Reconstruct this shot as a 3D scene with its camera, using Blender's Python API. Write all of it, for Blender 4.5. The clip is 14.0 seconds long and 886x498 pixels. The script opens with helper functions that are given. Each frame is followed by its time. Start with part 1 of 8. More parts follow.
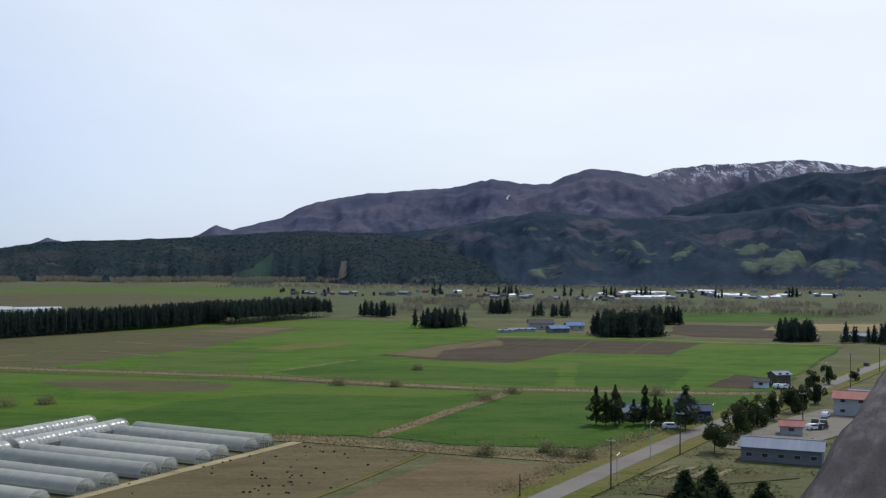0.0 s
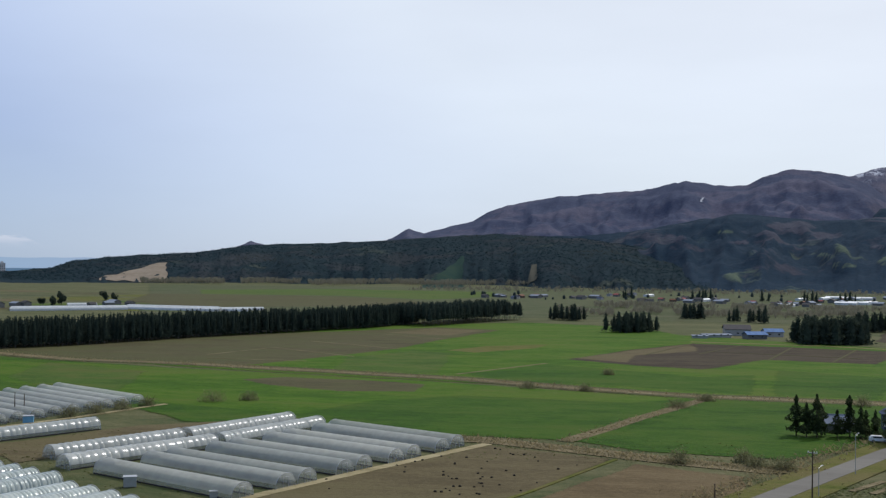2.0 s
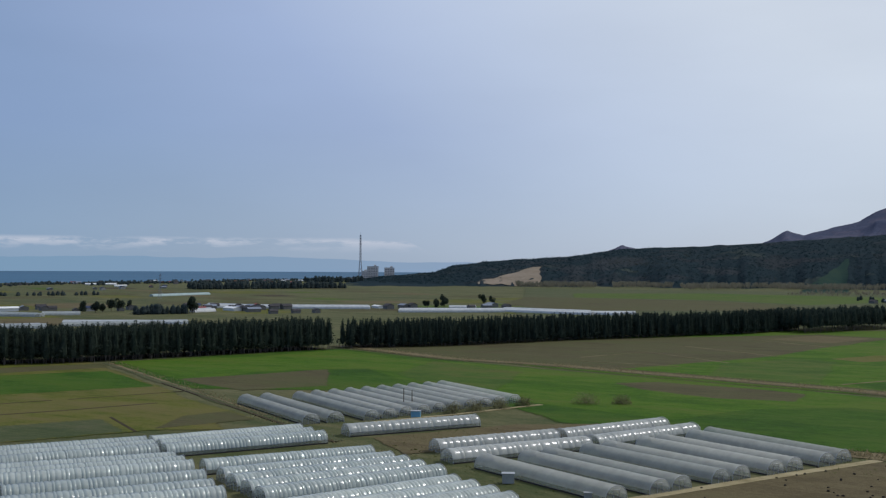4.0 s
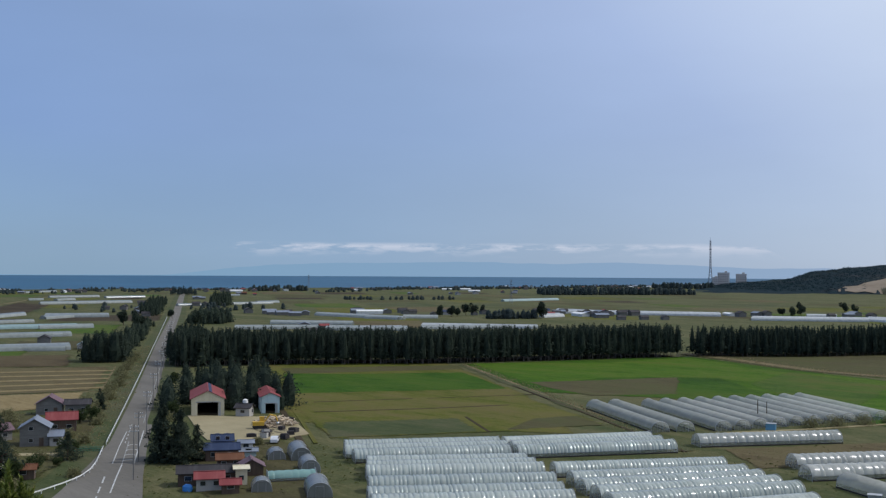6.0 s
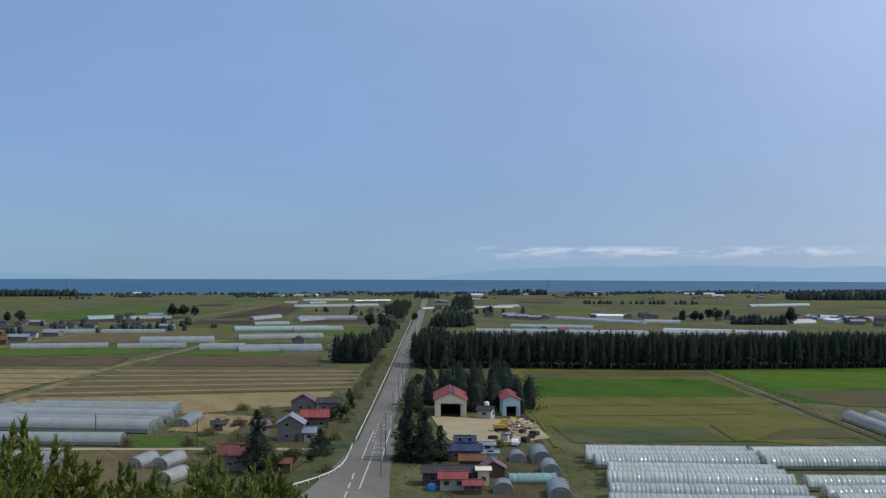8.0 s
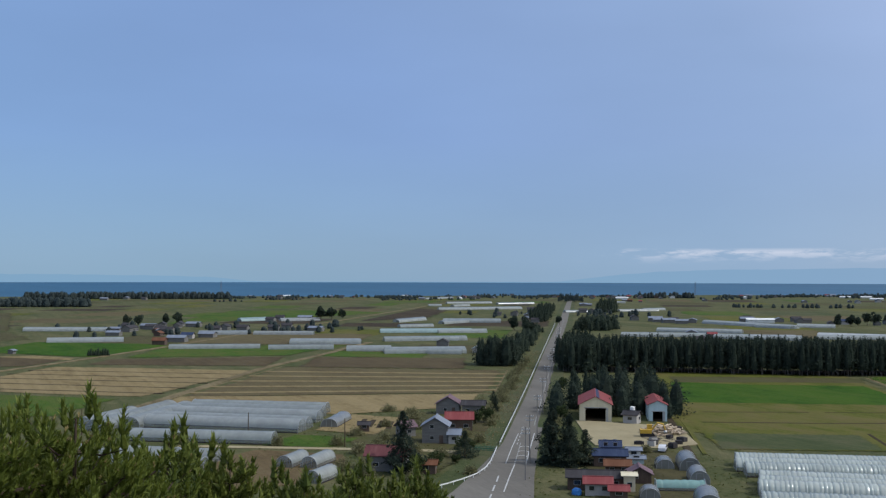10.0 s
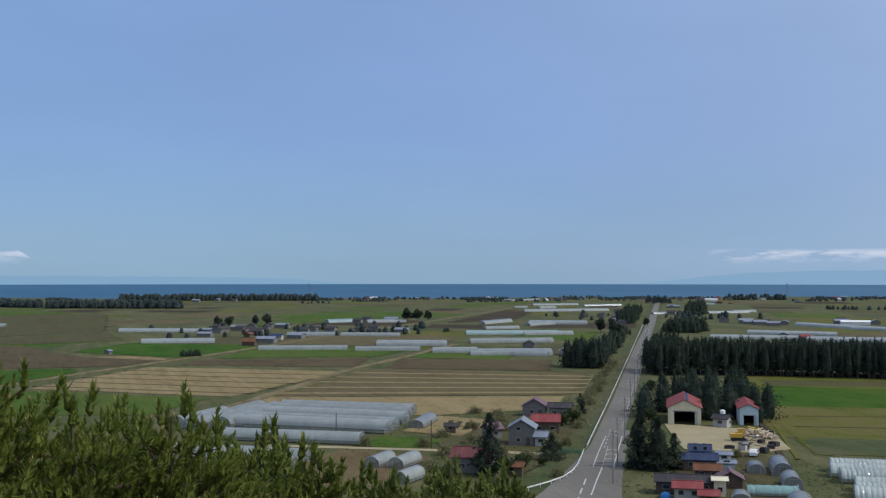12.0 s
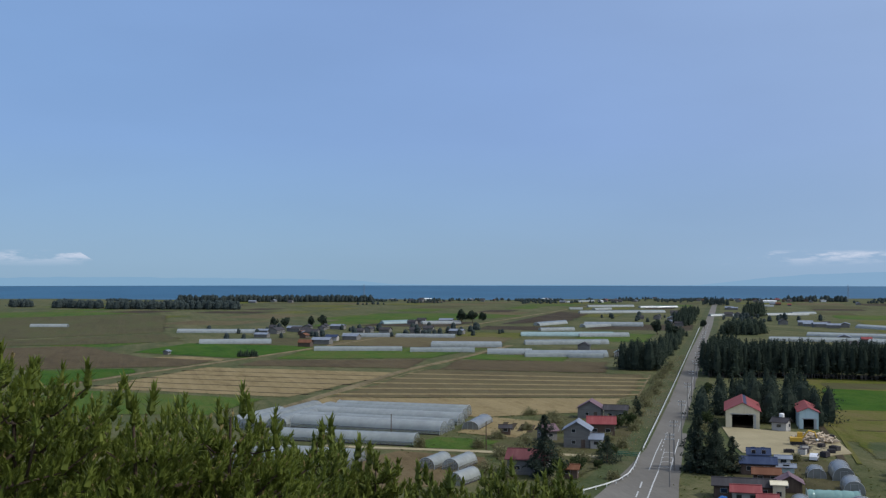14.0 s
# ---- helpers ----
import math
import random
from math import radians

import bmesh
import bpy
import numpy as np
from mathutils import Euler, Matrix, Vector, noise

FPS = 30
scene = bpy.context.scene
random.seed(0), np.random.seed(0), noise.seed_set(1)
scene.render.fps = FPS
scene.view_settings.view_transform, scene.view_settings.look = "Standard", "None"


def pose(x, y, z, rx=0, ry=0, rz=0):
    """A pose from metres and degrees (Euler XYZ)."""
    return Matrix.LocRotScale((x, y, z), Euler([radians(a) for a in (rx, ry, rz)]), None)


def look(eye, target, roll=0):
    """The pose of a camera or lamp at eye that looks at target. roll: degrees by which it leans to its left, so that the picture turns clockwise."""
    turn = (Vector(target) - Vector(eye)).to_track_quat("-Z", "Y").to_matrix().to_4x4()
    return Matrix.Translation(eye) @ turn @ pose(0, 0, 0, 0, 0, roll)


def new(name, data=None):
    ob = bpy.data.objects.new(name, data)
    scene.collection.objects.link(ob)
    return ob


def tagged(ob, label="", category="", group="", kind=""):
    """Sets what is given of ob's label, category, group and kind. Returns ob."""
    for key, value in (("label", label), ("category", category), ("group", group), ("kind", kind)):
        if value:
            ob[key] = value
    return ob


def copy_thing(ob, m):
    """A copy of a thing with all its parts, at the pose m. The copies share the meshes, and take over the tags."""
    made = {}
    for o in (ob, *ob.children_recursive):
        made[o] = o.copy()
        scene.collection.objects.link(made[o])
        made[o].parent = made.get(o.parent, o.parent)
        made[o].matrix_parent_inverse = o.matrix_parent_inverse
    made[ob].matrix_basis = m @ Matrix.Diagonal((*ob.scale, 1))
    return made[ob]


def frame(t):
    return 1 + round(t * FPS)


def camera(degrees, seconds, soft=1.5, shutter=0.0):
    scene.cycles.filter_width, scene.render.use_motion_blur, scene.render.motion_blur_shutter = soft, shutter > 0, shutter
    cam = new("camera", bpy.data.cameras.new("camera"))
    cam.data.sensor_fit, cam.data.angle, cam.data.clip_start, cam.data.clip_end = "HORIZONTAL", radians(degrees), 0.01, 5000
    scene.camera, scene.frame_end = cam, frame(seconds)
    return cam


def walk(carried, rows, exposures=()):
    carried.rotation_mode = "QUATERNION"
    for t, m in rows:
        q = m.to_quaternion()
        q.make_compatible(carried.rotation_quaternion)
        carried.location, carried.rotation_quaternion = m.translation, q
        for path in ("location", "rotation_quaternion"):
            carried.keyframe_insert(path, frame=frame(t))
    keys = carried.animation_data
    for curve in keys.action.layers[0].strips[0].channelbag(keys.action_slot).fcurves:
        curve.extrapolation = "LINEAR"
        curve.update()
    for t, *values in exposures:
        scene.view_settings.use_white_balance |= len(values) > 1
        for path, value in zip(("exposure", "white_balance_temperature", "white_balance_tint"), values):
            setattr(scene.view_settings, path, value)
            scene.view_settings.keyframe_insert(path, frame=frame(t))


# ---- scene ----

# camera: a slow turn on a lookout tower, the camera held a little in front of the turning point
EYE, ARM = 40.0, 0.35
cam = camera(43.8, 14.0, soft=1.3)
ROWS = [
    (0.0, 0.0, 0.566, 0.337), (0.5, 1.006, 0.583, 0.247), (1.0, 2.944, 0.609, 0.288), (1.5, 6.125, 0.61, 0.422),
    (2.0, 9.857, 0.662, 0.518), (2.5, 14.38, 0.665, 0.61), (3.0, 19.067, 0.628, 0.448), (3.5, 23.834, 0.626, 0.359),
    (4.0, 28.981, 0.734, 0.303), (4.2, 31.338, 0.728, 0.304), (5.25, 41.3, 0.87, 0.31), (6.3, 48.909, 0.983, 0.26), (6.5, 50.155, 1.005, 0.201),
    (7.0, 53.475, 1.051, 0.189), (7.5, 56.352, 1.118, 0.13), (8.0, 59.292, 1.115, 0.214), (8.5, 61.722, 1.138, 0.21),
    (9.75, 66.05, 1.22, 0.15), (11.0, 68.931, 1.301, 0.096), (11.5, 70.053, 1.262, 0.132), (12.0, 71.177, 1.336, 0.013),
    (12.5, 72.344, 1.266, 0.082), (13.0, 73.083, 1.354, 0.0), (13.5, 73.569, 1.415, 0.0), (14.0, 74.012, 1.408, 0.025),
]
walk(cam, [(t, pose(-ARM * math.sin(radians(yaw)), ARM * math.cos(radians(yaw)), EYE, 90 + pitch, 0, yaw) @ pose(0, 0, 0, 0, 0, roll))
           for t, yaw, pitch, roll in ROWS],
     [(0.0, 0.03, 6400, 10), (1.0, 0.03, 6400, 10), (2.5, -0.15, 6360, 10), (4.0, -0.34, 6310, 10), (5.3, -0.25, 6270, 10), (6.5, -0.14, 6250, 10), (8.5, -0.1, 6220, 10), (14.0, -0.06, 6220, 10)])

# ---- world, sun ----
SUN_AZ, SUN_EL = 32.0, 48.0      # clockwise from +y
world = bpy.data.worlds.new("sky")
scene.world = world
world.use_nodes = True
wn = world.node_tree.nodes
sky = wn.new("ShaderNodeTexSky")
sky.sky_type, sky.sun_disc = "NISHITA", False
sky.sun_elevation, sky.sun_rotation = radians(SUN_EL), radians(SUN_AZ)
sky.air_density, sky.dust_density, sky.ozone_density, sky.altitude = 1.0, 0.4, 3.0, 50
wl = world.node_tree.links
sa, se = radians(SUN_AZ), radians(SUN_EL)
SUN_WAY = (math.sin(sa) * math.cos(se), math.cos(sa) * math.cos(se), math.sin(se))


def sky_ramp(fac, stops):
    r = wn.new("ShaderNodeValToRGB")
    while len(r.color_ramp.elements) < len(stops):
        r.color_ramp.elements.new(0.5)
    for e, (p, c) in zip(r.color_ramp.elements, stops):
        e.position, e.color = p, (*c, 1)
    wl.new(fac, r.inputs[0])
    return r.outputs[0]


def sky_mix(a, b, fac):
    m = wn.new("ShaderNodeMix")
    m.data_type = "RGBA"
    for v, sock in ((fac, m.inputs["Factor"]), (a, m.inputs["A"]), (b, m.inputs["B"])):
        if isinstance(v, (int, float)):
            sock.default_value = v
        else:
            wl.new(v, sock)
    return m.outputs["Result"]


# high thin haze: blue away from the sun, milky towards it, a cooler veil along the horizon
way = wn.new("ShaderNodeTexCoord").outputs["Generated"]
dot = wn.new("ShaderNodeVectorMath")
dot.operation = "DOT_PRODUCT"
dot.inputs[1].default_value = SUN_WAY
wl.new(way, dot.inputs[0])
near_sun = wn.new("ShaderNodeMapRange")
near_sun.inputs["From Min"].default_value, near_sun.inputs["From Max"].default_value = -0.238, 0.863
wl.new(dot.outputs["Value"], near_sun.inputs["Value"])
veil = sky_ramp(near_sun.outputs[0], [(0.0, (0.24, 0.39, 0.68)), (0.2, (0.26, 0.39, 0.68)), (0.42, (0.33, 0.45, 0.7)), (0.56, (0.465, 0.572, 0.83)), (0.66, (0.66, 0.75, 0.94)), (0.78, (0.84, 0.9, 0.99)), (1.0, (0.92, 0.94, 0.99))])
up = wn.new("ShaderNodeSeparateXYZ")
wl.new(way, up.inputs[0])
low = sky_ramp(up.outputs["Z"], [(0.0, (1, 1, 1)), (0.03, (0.75, 0.75, 0.75)), (0.12, (0, 0, 0))])
horizon = sky_ramp(near_sun.outputs[0], [(0.0, (0.25, 0.415, 0.585)), (0.3, (0.28, 0.43, 0.63)), (0.5, (0.43, 0.54, 0.71)), (0.7, (0.67, 0.75, 0.88)), (1.0, (0.88, 0.92, 0.96))])
veil = sky_mix(veil, horizon, low)
stretch = wn.new("ShaderNodeVectorMath")
stretch.operation = "MULTIPLY"
stretch.inputs[1].default_value = (1.0, 1.0, 4.0)
wl.new(way, stretch.inputs[0])
wisps = wn.new("ShaderNodeTexNoise")
wisps.inputs["Scale"].default_value, wisps.inputs["Detail"].default_value = 2.6, 5.0
wl.new(stretch.outputs[0], wisps.inputs["Vector"])
thin = wn.new("ShaderNodeMapRange")
thin.inputs["From Min"].default_value, thin.inputs["From Max"].default_value = 0.35, 0.65
thin.inputs["To Min"].default_value, thin.inputs["To Max"].default_value = 0.965, 1.035
wl.new(wisps.outputs[0], thin.inputs["Value"])
uneven = wn.new("ShaderNodeVectorMath")
uneven.operation = "SCALE"
wl.new(veil, uneven.inputs[0])
wl.new(thin.outputs[0], uneven.inputs["Scale"])
veil = uneven.outputs[0]
lift = wn.new("ShaderNodeVectorMath")
lift.operation = "SCALE"
lift.inputs["Scale"].default_value = 0.1
wl.new(sky.outputs[0], lift.inputs[0])
wn["Background"].inputs["Strength"].default_value = 1.0
wl.new(sky_mix(lift.outputs[0], veil, 0.85), wn["Background"].inputs["Color"])
sun = new("sun", bpy.data.lights.new("sun", "SUN"))
sun.data.energy, sun.data.angle, sun.data.color = 2.6, radians(0.53), (1.0, 0.97, 0.93)
sun.matrix_world = look((0, 0, 300), (-math.sin(sa) * math.cos(se), -math.cos(sa) * math.cos(se), 300 - math.sin(se)))

# ---- materials ----
def nodes_of(name):
    m = bpy.data.materials.new(name)
    m.use_nodes = True
    nt = m.node_tree
    return m, nt, nt.nodes["Principled BSDF"]


def ramp_of(nt, stops, fac):
    r = nt.nodes.new("ShaderNodeValToRGB")
    while len(r.color_ramp.elements) < len(stops):
        r.color_ramp.elements.new(0.5)
    for e, (p, c) in zip(r.color_ramp.elements, stops):
        e.position, e.color = p, (*c, 1)
    nt.links.new(fac, r.inputs[0])
    return r.outputs[0]


def noise_of(nt, vec, scale, detail=4.0, rough=0.6):
    n = nt.nodes.new("ShaderNodeTexNoise")
    n.inputs["Scale"].default_value, n.inputs["Detail"].default_value, n.inputs["Roughness"].default_value = scale, detail, rough
    nt.links.new(vec, n.inputs["Vector"])
    return n.outputs["Fac"]


def mixed(nt, kind, a, b, fac):
    m = nt.nodes.new("ShaderNodeMix")
    m.data_type, m.blend_type = "RGBA", kind
    for v, s in ((fac, m.inputs["Factor"]), (a, m.inputs["A"]), (b, m.inputs["B"])):
        if isinstance(v, (int, float)):
            s.default_value = v
        elif isinstance(v, tuple):
            s.default_value = (*v, 1)
        else:
            nt.links.new(v, s)
    return m.outputs["Result"]


def place_of(nt, space, turn=0.0, stretch=(1, 1, 1)):
    if space == "world":
        src = nt.nodes.new("ShaderNodeNewGeometry").outputs["Position"]
    else:
        src = nt.nodes.new("ShaderNodeTexCoord").outputs["Object"]
    mp = nt.nodes.new("ShaderNodeMapping")
    mp.inputs["Rotation"].default_value[2], mp.inputs["Scale"].default_value = turn, stretch
    nt.links.new(src, mp.inputs["Vector"])
    return mp.outputs[0]


def bumped(nt, bsdf, height, strength, distance):
    b = nt.nodes.new("ShaderNodeBump")
    b.inputs["Strength"].default_value, b.inputs["Distance"].default_value = strength, distance
    nt.links.new(height, b.inputs["Height"])
    nt.links.new(b.outputs[0], bsdf.inputs["Normal"])


def surface(name, dark, mid, light, coarse, fine, rough=0.85, bump=0.0, space="object", turn=0.0, stretch=(1, 1, 1), metal=0.0, spec=0.3, vary=0.0):
    """A weathered surface: coarse stains and fine grain between three colours."""
    m, nt, b = nodes_of(name)
    v = place_of(nt, space, turn, stretch)
    c = noise_of(nt, v, coarse, 3.0)
    f = noise_of(nt, v, fine, 5.0, 0.7)
    col = ramp_of(nt, [(0.3, dark), (0.5, mid), (0.7, light)], mixed(nt, "MIX", c, f, 0.45))
    if vary:
        info = nt.nodes.new("ShaderNodeObjectInfo")
        hs = nt.nodes.new("ShaderNodeHueSaturation")
        mr = nt.nodes.new("ShaderNodeMapRange")
        mr.inputs["To Min"].default_value, mr.inputs["To Max"].default_value = 1 - vary, 1 + vary
        nt.links.new(info.outputs["Random"], mr.inputs["Value"])
        nt.links.new(mr.outputs[0], hs.inputs["Value"])
        nt.links.new(col, hs.inputs["Color"])
        col = hs.outputs[0]
    nt.links.new(col, b.inputs["Base Color"])
    b.inputs["Roughness"].default_value, b.inputs["Metallic"].default_value = rough, metal
    b.inputs["Specular IOR Level"].default_value = spec
    if bump:
        bumped(nt, b, f, 0.6, bump)
    return m


GRID = math.atan2(0.507, -0.862)       # the way of the long road and of the field rows

def field_mat(name, dark, mid, light, across=False, row=1.2, patch=0.02, rowmix=0.35, bald=None, bald_at=0.55):
    """Farmland: wide patches, drilled rows and fine soil; thin spots where the crop fails."""
    m, nt, b = nodes_of(name)
    turn = -GRID + (math.pi / 2 if across else 0)
    v = place_of(nt, "world", turn)
    rows = noise_of(nt, place_of(nt, "world", turn, (0.012, 1.0, 1.0)), 1.0 / row, 3.0, 0.7)
    lanes = noise_of(nt, place_of(nt, "world", turn, (0.03, 1.0, 1.0)), 0.09, 3.0, 0.6)
    wide = noise_of(nt, place_of(nt, "world", turn, (0.5, 1.6, 1)), patch, 6.0, 0.65)
    fine = noise_of(nt, v, 0.9, 5.0, 0.75)
    mottle = noise_of(nt, place_of(nt, "world", turn, (0.6, 1.3, 1)), 0.11, 6.0, 0.8)
    k = mixed(nt, "MIX", mixed(nt, "MIX", wide, rows, rowmix), mixed(nt, "MIX", mottle, fine, 0.4), 0.58)
    col = ramp_of(nt, [(0.43, dark), (0.5, mid), (0.58, light)], k)
    if bald:
        thin = mixed(nt, "MIX", mixed(nt, "MIX", wide, lanes, 0.3), mottle, 0.4)
        col = mixed(nt, "MIX", col, bald, ramp_of(nt, [(bald_at - 0.06, (0, 0, 0)), (bald_at + 0.05, (0.65, 0.65, 0.65))], thin))
    nt.links.new(col, b.inputs["Base Color"])
    # the plot thins out raggedly along its worn edges
    worn = nt.nodes.new("ShaderNodeAttribute")
    worn.attribute_name = "worn"
    ragged = nt.nodes.new("ShaderNodeMath")
    ragged.operation = "MULTIPLY_ADD"
    ragged.inputs[1].default_value, ragged.inputs[2].default_value = 2.4, -1.2
    nt.links.new(mixed(nt, "MIX", mixed(nt, "MIX", mottle, wide, 0.3), fine, 0.45), ragged.inputs[0])
    gone = nt.nodes.new("ShaderNodeMath")
    gone.operation = "ADD"
    nt.links.new(worn.outputs["Fac"], gone.inputs[0])
    nt.links.new(ragged.outputs[0], gone.inputs[1])
    keep = nt.nodes.new("ShaderNodeMapRange")
    keep.inputs["From Min"].default_value, keep.inputs["From Max"].default_value = 0.55, 0.575
    keep.inputs["To Min"].default_value, keep.inputs["To Max"].default_value = 1.0, 0.0
    nt.links.new(gone.outputs[0], keep.inputs["Value"])
    nt.links.new(keep.outputs[0], b.inputs["Alpha"])
    b.inputs["Roughness"].default_value, b.inputs["Specular IOR Level"].default_value = 0.95, 0.1
    bumped(nt, b, mixed(nt, "MIX", fine, mottle, 0.4), 0.7, 0.5)
    return m


def leaf_mat(name, dark, light, trans=0.25, rough=0.6, spec=0.2):
    """Foliage that differs clump by clump and lets some light through."""
    m, nt, b = nodes_of(name)
    geo = nt.nodes.new("ShaderNodeNewGeometry")
    info = nt.nodes.new("ShaderNodeObjectInfo")
    k = mixed(nt, "MIX", geo.outputs["Random Per Island"], info.outputs["Random"], 0.3)
    col = ramp_of(nt, [(0.0, dark), (1.0, light)], k)
    nt.links.new(col, b.inputs["Base Color"])
    b.inputs["Roughness"].default_value, b.inputs["Specular IOR Level"].default_value = rough, spec
    tr = nt.nodes.new("ShaderNodeBsdfTranslucent")
    nt.links.new(col, tr.inputs["Color"])
    mx = nt.nodes.new("ShaderNodeMixShader")
    mx.inputs[0].default_value = trans
    nt.links.new(b.outputs[0], mx.inputs[1])
    nt.links.new(tr.outputs[0], mx.inputs[2])
    nt.links.new(mx.outputs[0], nt.nodes["Material Output"].inputs["Surface"])
    return m


def film_mat(name, tint, clear, rough, through_=0.35, crease=0.35, deep=0.08, shine=0.0):
    """Greenhouse film: thin, milky, glossy; light from behind shows through."""
    m, nt, b = nodes_of(name)
    v = place_of(nt, "object")
    n = noise_of(nt, v, 0.35, 4.0)
    col = ramp_of(nt, [(0.35, tuple(0.78 * c for c in tint)), (0.65, tint)], n)
    info = nt.nodes.new("ShaderNodeObjectInfo")
    aged = ramp_of(nt, [(0.0, (0.78, 0.8, 0.8)), (1.0, (1.1, 1.08, 1.06))], info.outputs["Random"])
    col = mixed(nt, "MULTIPLY", col, aged, 1.0)
    nt.links.new(col, b.inputs["Base Color"])
    b.inputs["Roughness"].default_value, b.inputs["Specular IOR Level"].default_value = rough, 1.0
    b.inputs["Coat Weight"].default_value, b.inputs["Coat Roughness"].default_value, b.inputs["Coat IOR"].default_value = shine, 0.08, 1.7
    folds = noise_of(nt, place_of(nt, "object", 0, (2.6, 0.35, 0.35)), 1.0, 4.0, 0.65)
    bumped(nt, b, mixed(nt, "MIX", folds, noise_of(nt, v, 1.3, 3.0, 0.6), 0.35), crease, deep)
    tl = nt.nodes.new("ShaderNodeBsdfTranslucent")
    nt.links.new(col, tl.inputs["Color"])
    m1 = nt.nodes.new("ShaderNodeMixShader")
    m1.inputs[0].default_value = through_
    nt.links.new(b.outputs[0], m1.inputs[1])
    nt.links.new(tl.outputs[0], m1.inputs[2])
    t = nt.nodes.new("ShaderNodeBsdfTransparent")
    t.inputs[0].default_value = (0.95, 0.97, 0.98, 1)
    mx = nt.nodes.new("ShaderNodeMixShader")
    mx.inputs[0].default_value = clear
    nt.links.new(m1.outputs[0], mx.inputs[1])
    nt.links.new(t.outputs[0], mx.inputs[2])
    nt.links.new(mx.outputs[0], nt.nodes["Material Output"].inputs["Surface"])
    return m


def plain(name, c, rough=0.6, metal=0.0, spec=0.4, grain=6.0, depth=0.25):
    d, l = tuple(x * (1 - depth) for x in c), tuple(min(1, x * (1 + depth * 0.6)) for x in c)
    return surface(name, d, c, l, 0.35, grain, rough, 0.0, metal=metal, spec=spec)


